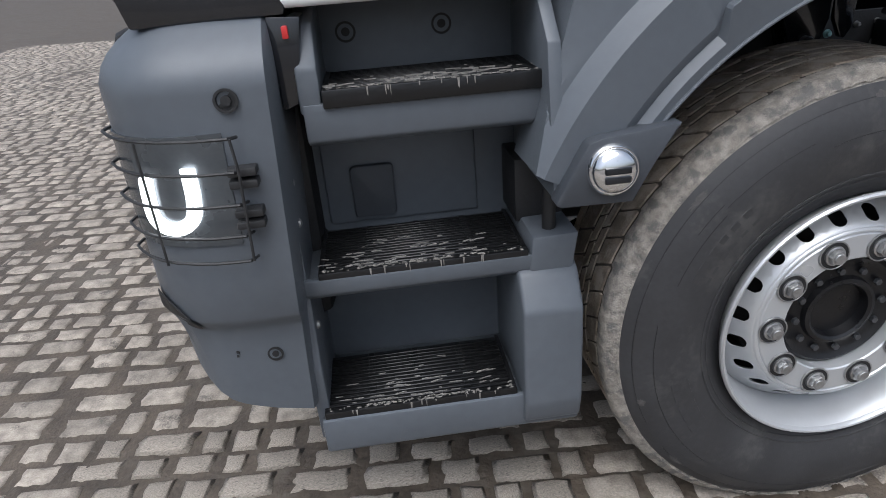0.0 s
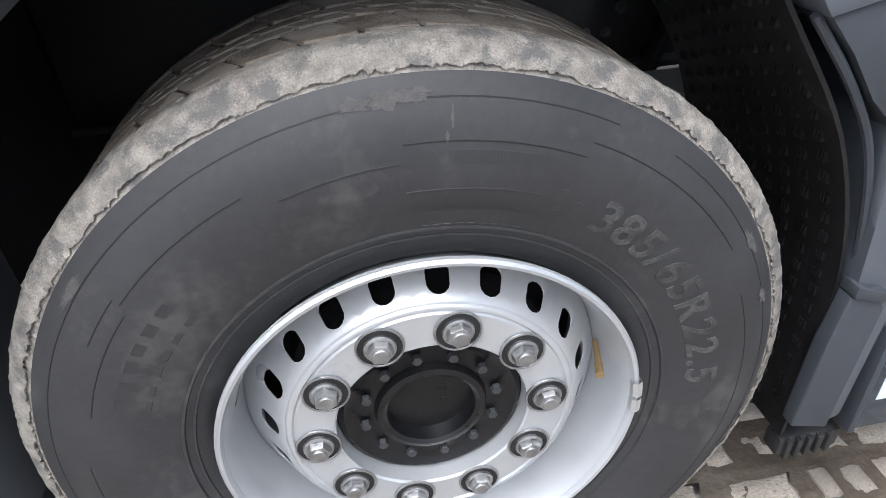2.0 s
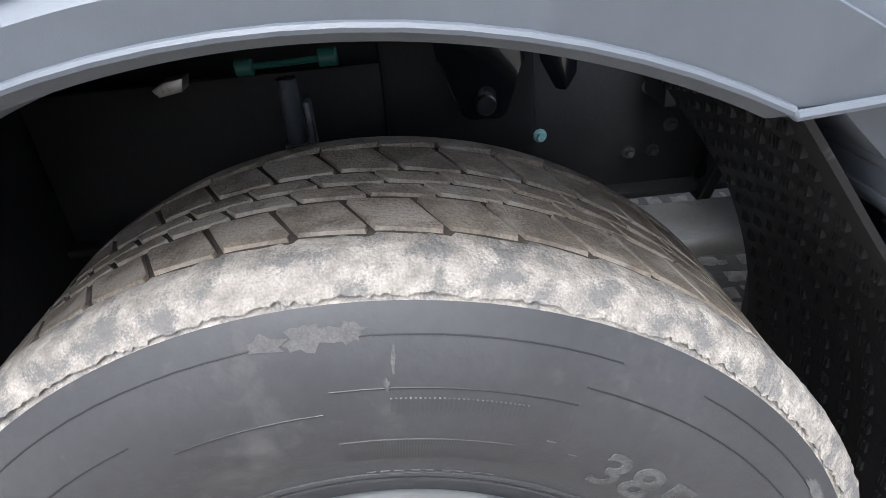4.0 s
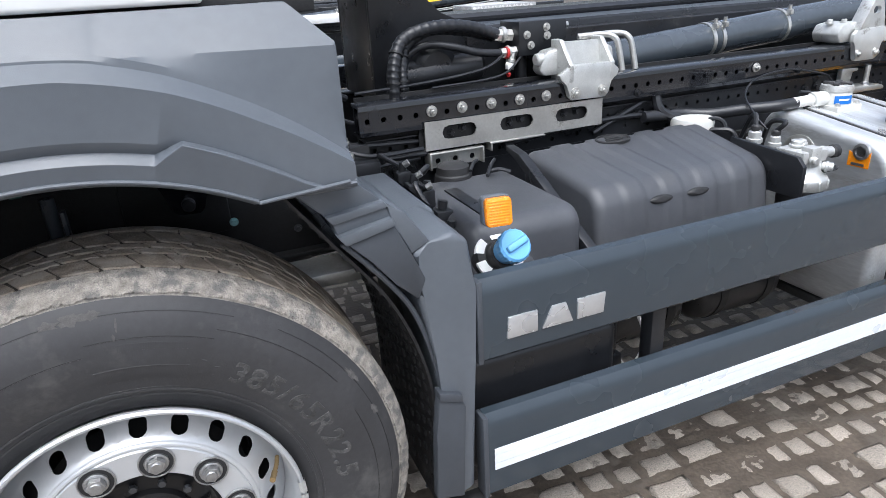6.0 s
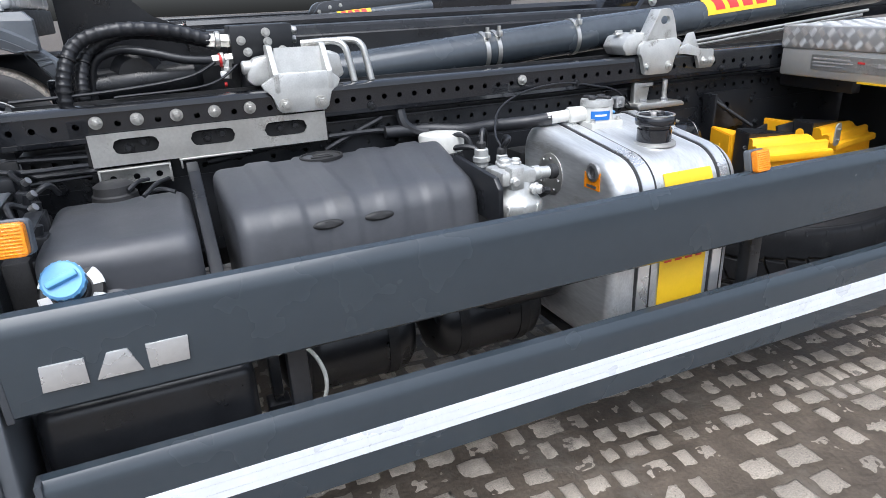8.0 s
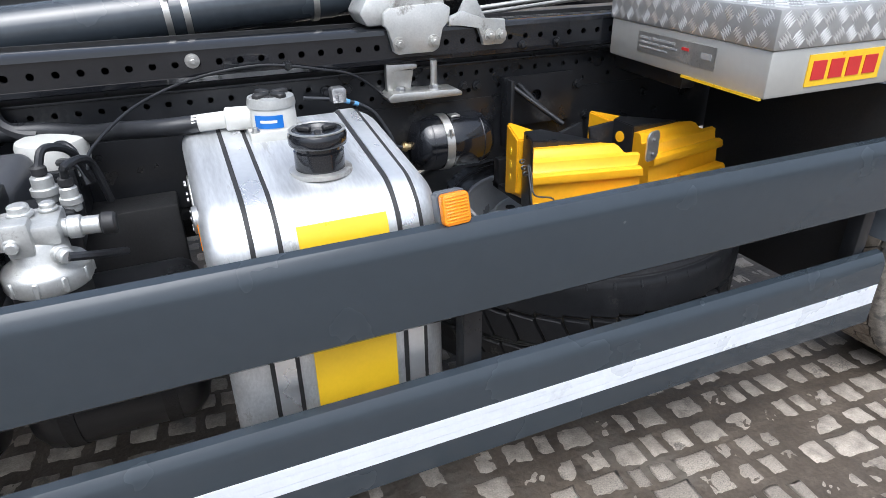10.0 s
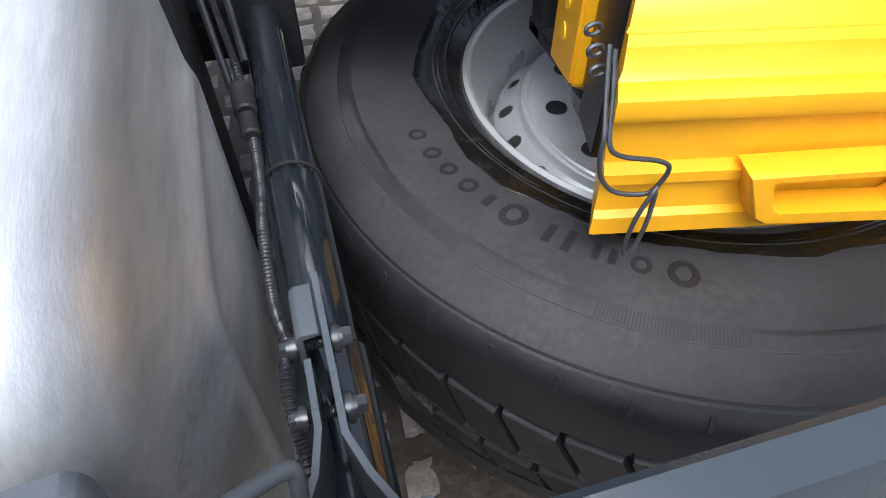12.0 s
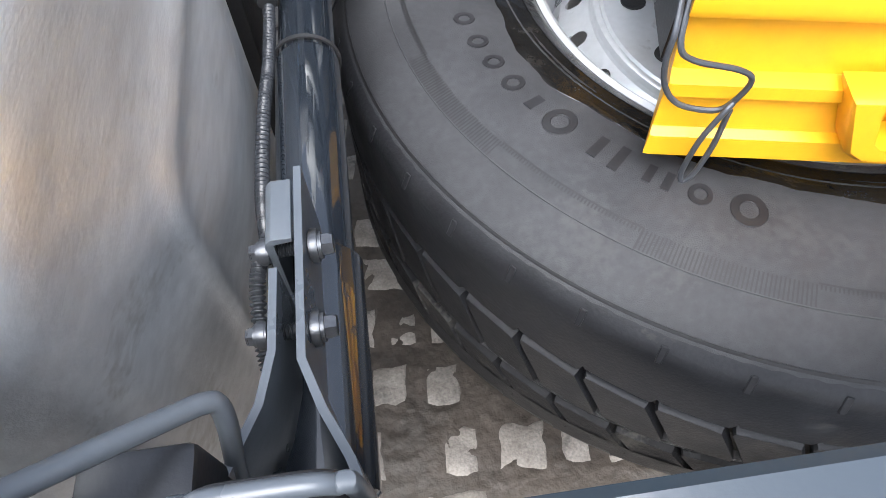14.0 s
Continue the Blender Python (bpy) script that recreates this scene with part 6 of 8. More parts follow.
part("lower_cover", bm, M_black, bat, "black lower cover")

adb = thing("urea_tank", (0.94, 0.38, 0.45), "black plastic additive tank with a blue filler cap", "tank")


def adb_warp(v):
    """The filler side falls away to the front."""
    k = max(0.0, v.z - 0.66) / 0.32
    f = max(0.0, (0.40 - v.y) / 0.29)
    return Vector((v.x, v.y + 0.060 * k * k * f, v.z - 0.050 * k * f))


bm = bmesh.new()
rbox(bm, 0.772, 1.090, 0.168, 0.60, 0.45, 0.998, 0.052, 0.034, 8)
part("tank_shell", bm, M_fuel, adb, "smooth dark grey tank body")
bm = bmesh.new()
rbox(bm, 0.768, 0.948, 0.112, 0.42, 0.45, 0.990, 0.075, 0.040, 8, warp=adb_warp)
part("tank_nose", bm, M_fuel, adb)
bm = bmesh.new()
lathe(bm, [(0.058, -0.02), (0.055, 0.012), (0.050, 0.016), (0.048, 0.036), (0.036, 0.043), (0, 0.045)], Matrix.Translation((0.915, 0.585, 0.995)), 32)
part("sender_hump", bm, M_rubber, adb, "round black sender cap")
for p, q in (((0.95, 0.54, 1.02), (1.00, 0.60, 1.03)), ((0.985, 0.50, 1.01), (1.05, 0.58, 1.03)), ((1.0, 0.53, 1.012), (1.06, 0.50, 1.01))):
    bm = bmesh.new()
    sweep(bm, [p, Vector(p).lerp(Vector(q), 0.5) + Vector((0, 0, 0.008)), q], 0.0055, 8)
    part("sender_pipe", bm, M_hose, adb)
nk = Vector((0, -0.82, 0.57)).normalized()
base = Vector((0.836, 0.150, 0.925))
m = axis_to(base - nk * 0.02, nk)
bm = bmesh.new()
lathe(bm, [(0.058, -0.03), (0.060, 0.018), (0.056, 0.024), (0.036, 0.024), (0.034, 0.030), (0.034, 0.05), (0, 0.05)], m, 40)
part("filler_neck", bm, M_rubber, adb, "black filler neck")
for k in range(6):
    bm = bmesh.new()
    lathe(bm, [(0.058, 0.0255), (0.0615, 0.0235), (0.0615, 0.014)], m, 6, a0=60 * k + 6, a1=60 * k + 44)
    lathe(bm, [(0.040, 0.0262), (0.058, 0.0255)], m, 6, a0=60 * k + 6, a1=60 * k + 44)
    thicken(bm, 0.001)
    part("white_segment", bm, M_whitelab, adb, "white printed ring segment")
bm = bmesh.new()
m = axis_to(Vector((0.838, 0.098, 0.962)), nk)
lathe(bm, [(0.030, -0.03), (0.030, 0.0), (0.036, 0.002), (0.038, 0.006), (0.038, 0.028), (0.034, 0.033), (0, 0.035)], m, 36)
box(bm, -0.029, 0.029, -0.008, 0.008, 0.031, 0.047, 0.005, 2, m @ Matrix.Rotation(radians(20), 4, "Z"))
bcap = part("filler_cap", bm, M_blue, adb, "light blue screw cap")
for k in range(18):
    bm = bmesh.new()
    box(bm, -0.003, 0.003, 0.0365, 0.0392, 0.006, 0.028, 0.001, 1, m @ Matrix.Rotation(radians(20 * k), 4, "Z"))
    part("grip_rib", bm, M_blue, bcap)
vb = thing("small_valve", (0.75, 0.46, 0.95), "black valve cluster with small hoses beside the tank", "valve")
for x, y, z, s in ((0.745, 0.46, 1.04, 0.022), (0.765, 0.42, 1.03, 0.018), (0.735, 0.52, 1.06, 0.020), (0.77, 0.33, 1.0, 0.022), (0.76, 0.26, 0.97, 0.020)):
    bm = bmesh.new()
    box(bm, x - s, x + s, y - s, y + s, z - 0.05, z, 0.005)
    rod(bm, (x, y, z), (x + 0.004, y, z + 0.022), s * 0.55, 10)
    part("valve_body", bm, M_black, vb)
for pts in ([(0.745, 0.46, 1.05), (0.79, 0.47, 1.075), (0.80, 0.53, 1.04)], [(0.765, 0.42, 1.03), (0.72, 0.38, 1.06), (0.74, 0.34, 1.0)], [(0.735, 0.52, 1.07), (0.70, 0.60, 1.09), (0.73, 0.68, 1.05)]):
    bm = bmesh.new()
    sweep(bm, pts, 0.007, 8)
    part("small_hose", bm, M_hose, vb)
each("brass_end", [(0.752, 0.455, 1.058), (0.758, 0.40, 1.04), (0.738, 0.51, 1.078)], M_nut, vb, lambda b, p: rod(b, p, (p[0] + 0.012, p[1] - 0.006, p[2] + 0.008), 0.009, 8))
bm = bmesh.new()
box(bm, 0.712, 0.764, 0.22, 0.58, 0.50, 0.98, 0.006)
part("valve_carrier", bm, M_under, vb)


def marker_lamp(p, lean, label):
    """Square amber side lamp, facing -y from p."""
    L = thing("marker_lamp", p, label, "marker lamp", "marker lamps")
    m = pose(*p, lean[0], lean[1], lean[2])
    bm = bmesh.new()
    prism(bm, [(q[0], q[1]) for q in rrect(-0.0315, 0.0315, -0.032, 0.034, 0.009, 3)], "y", 0.0, 0.022, 0.002, 1, m)
    part("lamp_housing", bm, M_plastic, L, "grey lamp housing")
    bm = bmesh.new()
    prism(bm, [(q[0], q[1]) for q in rrect(-0.029, 0.029, -0.031, 0.031, 0.009, 3)], "y", -0.020, 0.0, 0.004, 2, m)
    lens = part("amber_lens", bm, M_amber, L, "ribbed amber lens")
    for k in range(9):
        z = -0.024 + 0.0060 * k
        bm = bmesh.new()
        box(bm, -0.024, 0.024, -0.0212, -0.018, z - 0.0018, z + 0.0018, 0.001, 1, m)
        part("lens_rib", bm, M_amber, lens)
    return L


l1 = marker_lamp((0.783, 0.056, 1.076), (-8, 0, -8), "square amber marker lamp on a thin bracket, unlit")
bm = bmesh.new()
box(bm, 0.766, 0.80, 0.074, 0.30, 1.055, 1.060, 0.001)
box(bm, 0.766, 0.80, 0.072, 0.078, 1.04, 1.09, 0.001)
part("lamp_bracket", bm, M_black, l1)

strap = thing("tank_strap_bar", (1.11, 0.40, 0.88), "black steel strap bar between the two tanks", "strap")
bm = bmesh.new()
prism(bm, [(0.60, 1.062), (0.52, 1.052), (0.15, 0.875), (0.12, 0.78), (0.12, 0.44), (0.15, 0.44), (0.15, 0.78), (0.17, 0.855), (0.53, 1.030), (0.60, 1.045)], "x", 1.098, 1.128, 0.004)
part("strap_bar", bm, M_black, strap)

fuel = thing("fuel_tank", (1.5, 0.42, 0.45), "large black ribbed plastic fuel tank", "fuel tank")


def fuel_rib(x):
    s = (x - 1.30) / 0.128
    return 0.005 * (0.5 + 0.5 * math.tanh(9 * (math.cos(2 * math.pi * s)))) if 1.24 < x < 1.78 else 0.0


def fuel_warp(v):
    k = max(0.0, v.z - 0.55) / 0.48
    f = (v.y - 0.22) / 0.38
    return Vector((v.x + k * f * (-0.020 if v.x < 1.5 else 0.045), v.y + 0.05 * k * k * (1 - f), v.z + 0.045 * k * (f - 0.9)))


bm = bmesh.new()
rbox(bm, 1.172, 1.798, 0.185, 0.605, 0.655, 1.039, 0.055, 0.032, 8, fuel_rib, fuel_warp)
part("tank_shell", bm, M_fuel, fuel)
for x in (1.385, 1.515):
    bm = bmesh.new()
    lathe(bm, [(0.0, 0.003), (0.026, 0.003), (0.036, 0.0), (0.039, -0.004)], Matrix.Translation((x, 0.225, 0.945)) @ Matrix.Rotation(radians(75), 4, "X") @ Matrix.Diagonal((1.0, 0.30, 1.0, 1.0)), 24)
    part("tank_dimple", bm, M_rubber, fuel, "oval moulded dimple")
bm = bmesh.new()
m = Matrix.Translation((1.454, 0.545, 1.0415)) @ Matrix.Rotation(radians(6), 4, "X") @ Matrix.Diagonal((1.0, 0.62, 1.0, 1.0))
lathe(bm, [(0.062, -0.006), (0.062, 0.003), (0.056, 0.004), (0.054, -0.001), (0, -0.001)], m, 40)
box(bm, -0.032, 0.032, -0.018, -0.006, -0.002, 0.003, 0.001, 1, m)
box(bm, -0.022, 0.026, 0.004, 0.022, -0.002, 0.003, 0.001, 1, m)
part("oval_emblem", bm, M_rubber, fuel, "oval moulded plain emblem")
bm = bmesh.new()
box(bm, 1.26, 1.32, 0.24, 0.73, 0.625, 0.654, 0.005)
part("tank_console", bm, M_under, fuel)
bm = bmesh.new()
box(bm, 1.65, 1.71, 0.24, 0.73, 0.625, 0.654, 0.005)
part("tank_console", bm, M_under, fuel)

low = thing("lower_tank", (1.96, 0.4, 0.38), "black lower tank between fuel and oil tanks", "tank")
bm = bmesh.new()
rbox(bm, 1.82, 2.12, 0.26, 0.64, 0.56, 0.72, 0.06, 0.05)
part("tank_vessel", bm, M_black, low)
bm = bmesh.new()
box(bm, 1.84, 2.10, 0.62, 0.73, 0.58, 0.85, 0.006)
part("tank_hanger", bm, M_under, low)

for x0, x1 in ((1.23, 1.66), (1.69, 2.10)):
    res = thing("air_reservoir", ((x0 + x1) / 2, 0.50, 0.36), "black cylindrical air reservoir hanging under the tanks", "air tank", "air reservoirs under the tanks")
    bm = bmesh.new()
    L = x1 - x0
    lathe(bm, [(0, 0.0), (0.06, 0.006), (0.105, 0.022), (0.132, 0.050), (0.138, 0.075), (0.138, L - 0.075), (0.132, L - 0.050), (0.105, L - 0.022), (0.06, L - 0.006), (0, L)], axis_to((x0, 0.47, 0.50), (1, 0, 0)), 40)
    part("tank_vessel", bm, M_black, res)
    for x in (x0 + 0.10, x1 - 0.10):
        bm = bmesh.new()
        lathe(bm, [(0.138, -0.016), (0.141, -0.016), (0.141, 0.016), (0.138, 0.016)], axis_to((x, 0.47, 0.50), (1, 0, 0)), 40)
        part("band_clamp", bm, M_under, res)
        bm = bmesh.new()
        box(bm, x - 0.02, x + 0.02, 0.585, 0.73, 0.44, 0.62, 0.004)
        part("tank_saddle", bm, M_under, res)

cap = thing("breather_cap", (1.865, 0.63, 0.98), "white round breather cap beside the fuel tank", "cap")
bm = bmesh.new()
lathe(bm, [(0.060, -0.075), (0.062, -0.050), (0.072, -0.046), (0.074, -0.004), (0.070, 0.006), (0.060, 0.010), (0.030, 0.012), (0, 0.012)], Matrix.Translation((1.868, 0.640, 1.036)), 40)
part("cap_top", bm, M_paleplast, cap)
bm = bmesh.new()
sweep(bm, [(1.862, 0.60, 1.02), (1.895, 0.575, 1.045), (1.918, 0.55, 1.035), (1.925, 0.54, 1.005)], 0.008, 8)
sweep(bm, [(1.87, 0.59, 1.0), (1.90, 0.55, 1.01), (1.93, 0.52, 1.005), (1.94, 0.50, 0.97)], 0.009, 8)
part("cap_hose", bm, M_hose, cap)
bm = bmesh.new()
box(bm, 1.84, 1.91, 0.56, 0.70, 0.86, 0.99, 0.006)
part("cap_mount", bm, M_black, cap)

filt = thing("fuel_filter", (1.905, 0.22, 0.70), "bright cast fuel filter head over a black bowl", "filter")
FM = Matrix.Translation((1.902, 0.214, 0.906))
bm = bmesh.new()
lathe(bm, [(0, -0.15), (0.056, -0.15), (0.060, -0.138), (0.063, 0.0), (0, 0.0)], FM, 36)
part("filter_bowl", bm, M_rubber, filt, "black filter bowl")
bm = bmesh.new()
lathe(bm, [(0.066, -0.002), (0.070, 0.004), (0.070, 0.028), (0.066, 0.036), (0.054, 0.042), (0.046, 0.052), (0.044, 0.080), (0.038, 0.088), (0, 0.090)], FM, 36)
head = part("filter_head", bm, M_cast, filt, "bright cast filter head")
for k in range(10):
    bm = bmesh.new()
    box(bm, 0.065, 0.073, -0.005, 0.005, 0.002, 0.030, 0.002, 1, FM @ Matrix.Rotation(radians(36 * k + 10), 4, "Z"))
    part("clamp_rib", bm, M_cast, head)
bm = bmesh.new()
box(bm, 1.845, 1.945, 0.175, 0.275, 0.985, 1.022, 0.007)
box(bm, 1.865, 1.905, 0.165, 0.205, 0.975, 1.035, 0.006)
part("filter_top", bm, M_cast, filt, "cast top with ports")
for p, q, r in (((1.93, 0.215, 1.000), (2.005, 0.210, 0.998), 0.016), ((1.875, 0.18, 1.000), (1.875, 0.155, 0.998), 0.011), ((1.930, 0.180, 0.972), (1.950, 0.155, 0.970), 0.013), ((1.885, 0.235, 1.015), (1.885, 0.235, 1.045), 0.017), ((1.925, 0.250, 1.015), (1.925, 0.250, 1.038), 0.013), ((1.90, 0.40, 0.985), (1.90, 0.40, 1.040), 0.020), ((1.945, 0.36, 0.975), (1.945, 0.36, 1.025), 0.016)):
    bm = bmesh.new()
    rod(bm, p, q, r, 10, bev=0.003)
    rod(bm, Vector(p).lerp(Vector(q), 0.3), Vector(p).lerp(Vector(q), 0.6), r * 1.25, 16, bev=0.002)
    part("filter_fitting", bm, M_cast, filt)
bm = bmesh.new()
rod(bm, (2.003, 0.210, 0.998), (2.028, 0.209, 0.997), 0.020, 14, bev=0.004)
part("priming_knob", bm, M_rubber, filt, "black knurled priming knob")
for x, y, z in ((1.90, 0.40, 1.040), (1.945, 0.36, 1.025)):
    bm = bmesh.new()
    rod(bm, (x, y, z), (x, y, z + 0.020), 0.014, 12, bev=0.004)
    part("black_plug", bm, M_rubber, filt, "black hose plug")
bm = bmesh.new()
prism(bm, [(0.150, 0.895), (0.150, 0.990), (0.175, 1.015), (0.420, 1.030), (0.430, 0.895)], "x", 1.818, 1.834, 0.004)
box(bm, 1.834, 1.95, 0.330, 0.44, 0.90, 0.985, 0.008)
part("filter_carrier", bm, M_black, filt, "black carrier plate")
for pts in ([(1.950, 0.155, 0.970), (1.985, 0.18, 0.955), (2.02, 0.30, 0.90)], [(1.90, 0.40, 1.055), (1.915, 0.42, 1.085), (1.95, 0.47, 1.06), (1.97, 0.52, 0.98)], [(1.945, 0.36, 1.04), (1.955, 0.34, 1.07), (1.985, 0.42, 1.05), (2.0, 0.46, 0.95)]):
    bm = bmesh.new()
    sweep(bm, pts, 0.008, 8)
    part("filter_hose", bm, M_hose, filt)

for o in filt.children_recursive:
    o.data.transform(Matrix.Translation((-0.022, -0.022, 0.0)))

OX = (2.135, 2.600, 0.088, 0.59, 0.43, 1.036)
oil = thing("oil_tank", (2.37, 0.31, 0.43), "brushed aluminium hydraulic oil tank with polished straps", "oil tank")


def oil_warp(v):
    """The tank's top rises towards the frame."""
    return Vector((v.x, v.y, v.z + 0.15 * (v.y - 0.36) * max(0.0, v.z - 0.50) / 0.536))


bm = bmesh.new()
rbox(bm, OX[0], OX[1], OX[2], OX[3], OX[4], OX[5], 0.095, 0.034, 10, dome=0.030, re1=0.070, warp=oil_warp)
part("tank_shell", bm, M_alu, oil, "brushed aluminium, dull and dusty lower down", 50)
for x0, x1 in ((2.211, 2.269), (2.490, 2.543)):
    bm = bmesh.new()
    band(bm, x0, x1, *OX[2:], 0.095, -0.001, 0.0025, 10, oil_warp)
    st = part("rubber_strip", bm, M_rubber, oil, "black rubber strap underlay")
    bm = bmesh.new()
    band(bm, x0 + 0.009, x1 - 0.009, *OX[2:], 0.095, 0.0022, 0.0055, 10, oil_warp)
    part("strap", bm, M_steel_strap, st, "polished steel strap")
bm = bmesh.new()
m = axis_to((2.137, 0.411, 0.92), (-1, 0, 0))
lathe(bm, [(0.066, -0.004), (0.066, 0.004), (0.062, 0.006), (0, 0.006)], m, 40)
flange = part("flange_disc", bm, M_zinc, oil, "round inspection flange")
for k in range(8):
    bm = bmesh.new()
    a = radians(45 * k + 10)
    bolt(bm, (2.131, 0.411 + 0.052 * math.cos(a), 0.92 + 0.052 * math.sin(a)), (-1, 0, 0), 0.005, 0.005, False)
    part("flange_bolt", bm, M_nut, flange)
bm = bmesh.new()
lathe(bm, [(0.026, -0.004), (0.026, 0.006), (0.018, 0.008), (0.017, 0.0), (0, 0.0)], axis_to((2.135, 0.195, 0.972), (-1, 0, 0)), 24)
part("port_ring", bm, M_nut, oil, "threaded port")
bm = bmesh.new()
prism(bm, [(0.165, 0.922), (0.235, 0.922), (0.235, 0.968), (0.215, 0.960), (0.195, 0.944), (0.175, 0.957), (0.165, 0.975)], "x", 2.1335, 2.1365)
lab = part("port_label", bm, M_amber, oil, "orange port label")
bm = bmesh.new()
box(bm, 2.1320, 2.1342, 0.18, 0.222, 0.926, 0.934, 0)
part("label_bar", bm, M_print, lab)
bm = bmesh.new()
lathe(bm, [(0.064, -0.004), (0.063, 0.004), (0.058, 0.006), (0.048, 0.006)], Matrix.Translation((2.385, 0.245, 1.017)), 40)
part("filler_ring", bm, M_zinc, oil, "pale filler ring")
bm = bmesh.new()
lathe(bm, [(0.050, 0.0), (0.050, 0.045), (0.046, 0.048), (0.046, 0.056), (0.056, 0.058), (0.058, 0.062), (0.058, 0.078), (0.054, 0.084), (0.040, 0.086), (0.036, 0.080), (0.012, 0.080), (0, 0.082)], Matrix.Translation((2.385, 0.245, 1.014)), 40)
capm = part("filler_cap", bm, M_black_gloss, oil, "black screw cap")
bm = bmesh.new()
lathe(bm, [(0.0530, 0.0845), (0.0555, 0.0845), (0.0560, 0.0868), (0.0515, 0.0880), (0.0490, 0.0862)], Matrix.Translation((2.385, 0.245, 1.014)), 40)
part("cap_ring", bm, M_zinc, capm, "bright ring round the cap")
bm = bmesh.new()
for k in range(3):
    a = radians(120 * k + 20)
    box(bm, 0.014, 0.046, -0.006, 0.006, 0.080, 0.089, 0.002, 1, Matrix.Translation((2.385, 0.245, 1.014)) @ Matrix.Rotation(a, 4, "Z"))
part("cap_grip", bm, M_rubber, capm)
bm = bmesh.new()
box(bm, 2.275, 2.395, 0.40, 0.52, 1.040, 1.062, 0.002)
lathe(bm, [(0.052, 0.0), (0.050, 0.050), (0.046, 0.058), (0, 0.058)], Matrix.Translation((2.335, 0.46, 1.052)), 32)
filt2 = part("return_filter", bm, M_paleplast, oil, "cream return filter housing")
bm = bmesh.new()
lathe(bm, [(0.052, 0.054), (0.053, 0.060), (0.050, 0.074), (0.030, 0.076), (0, 0.074)], Matrix.Translation((2.335, 0.46, 1.052)), 32)
lid2 = part("filter_lid", bm, M_cast, filt2, "grey ribbed lid")
bm = bmesh.new()
lathe(bm, [(0.030, 0.0752), (0.029, 0.0785), (0, 0.0785)], Matrix.Translation((2.335, 0.46, 1.052)), 24)
for k in range(4):
    a = radians(90 * k + 30)
    box(bm, 0.008, 0.044, -0.010, 0.010, 0.072, 0.084, 0.003, 1, Matrix.Translation((2.335, 0.46, 1.052)) @ Matrix.Rotation(a, 4, "Z"))
part("lid_grip", bm, M_rubber, lid2, "black ribbed grip")
bm = bmesh.new()
lathe(bm, [(0.0520, 0.014), (0.0526, 0.014), (0.0526, 0.042), (0.0520, 0.042)], Matrix.Translation((2.335, 0.46, 1.052)), 10, a0=215, a1=285)
lb = part("blue_label", bm, M_bluelab, filt2, "blue label")
bm = bmesh.new()
lathe(bm, [(0.0528, 0.026), (0.0532, 0.026), (0.0532, 0.032), (0.0528, 0.032)], Matrix.Translation((2.335, 0.46, 1.052)), 6, a0=230, a1=270)
part("label_bar", bm, M_whitelab, lb)
each("filter_screw", [(2.287, 0.412), (2.383, 0.412), (2.287, 0.508), (2.383, 0.508)], M_zinc, filt2, lambda b, p: bolt(b, (p[0], p[1], 1.062), (0, 0, 1), 0.007, 0.008))
bm = bmesh.new()
rod(bm, (2.29, 0.465, 1.082), (2.235, 0.475, 1.082), 0.026, 16, bev=0.003)
rod(bm, (2.24, 0.475, 1.082), (2.165, 0.49, 1.076), 0.019, 16, bev=0.003)
part("hose_nozzle", bm, M_paleplast, filt2, "white hose nozzle")
oh = thing("return_hose", (1.95, 0.6, 1.0), "thick black oil hose running to the filter", "hose")
bm = bmesh.new()
sweep(bm, [(2.18, 0.487, 1.076), (2.10, 0.51, 1.070), (2.02, 0.57, 1.060), (1.94, 0.64, 1.045), (1.85, 0.69, 1.05), (1.70, 0.70, 1.055)], 0.020, 14, 8)
part("hose_tube", bm, M_hose, oh)
# sticker round the shoulder
line = [(y, z) for y, z in rrect(OX[2] - 0.0035, OX[3], OX[4], OX[5] + 0.0035, 0.0985, 10) if y < 0.15 and 0.55 < z < 1.005] + [(OX[2] - 0.0035, 0.54)]
bm = bmesh.new()
grid(bm, [[oil_warp(Vector((x, y, z))) for y, z in line] for x in (2.298, 2.385, 2.472)])
ys = part("yellow_sticker", bm, M_ysticker, oil, "tall yellow sticker with red shapes")
for x0, x1 in ((2.314, 2.346), (2.354, 2.384), (2.392, 2.424), (2.432, 2.460)):
    bm = bmesh.new()
    prism(bm, [(x0, 0.700), (x1 - 0.006, 0.700), (x1, 0.738), (x0 + 0.006, 0.738)], "y", 0.0822, 0.0848)
    part("red_shape", bm, M_red, ys)
bm = bmesh.new()
box(bm, 2.14, 2.60, 0.10, 0.62, 0.40, 0.432, 0.006)
box(bm, 2.14, 2.60, 0.605, 0.70, 0.42, 0.95, 0.006)
part("tank_console", bm, M_under, oil)
bm = bmesh.new()
prism(bm, [(2.499, 1.066), (2.533, 1.066), (2.535, 1.098), (2.529, 1.103), (2.503, 1.103), (2.497, 1.098)], "y", 0.565, 0.60, 0.003)
bolt(bm, (2.516, 0.565, 1.080), (0, -1, 0), 0.008, 0.010)
part("strap_anchor", bm, M_nut, oil, "strap anchor with nut")

l2 = marker_lamp((2.584, 0.040, 0.974), (-14, 0, 6), "square amber marker lamp on a grey rod beside the guard")
bm = bmesh.new()
sweep(bm, [(2.600, 0.056, 0.948), (2.626, 0.0765, 0.925), (2.647, 0.0930, 0.9060), (2.6535, 0.0975, 0.9005), (2.6572, 0.0985, 0.8950), (2.6568, 0.094, 0.880), (2.652, 0.084, 0.850), (2.650, 0.080, 0.83)], 0.0044, 12, 8)
part("lamp_rod", bm, M_fork, l2, "bent grey rod")

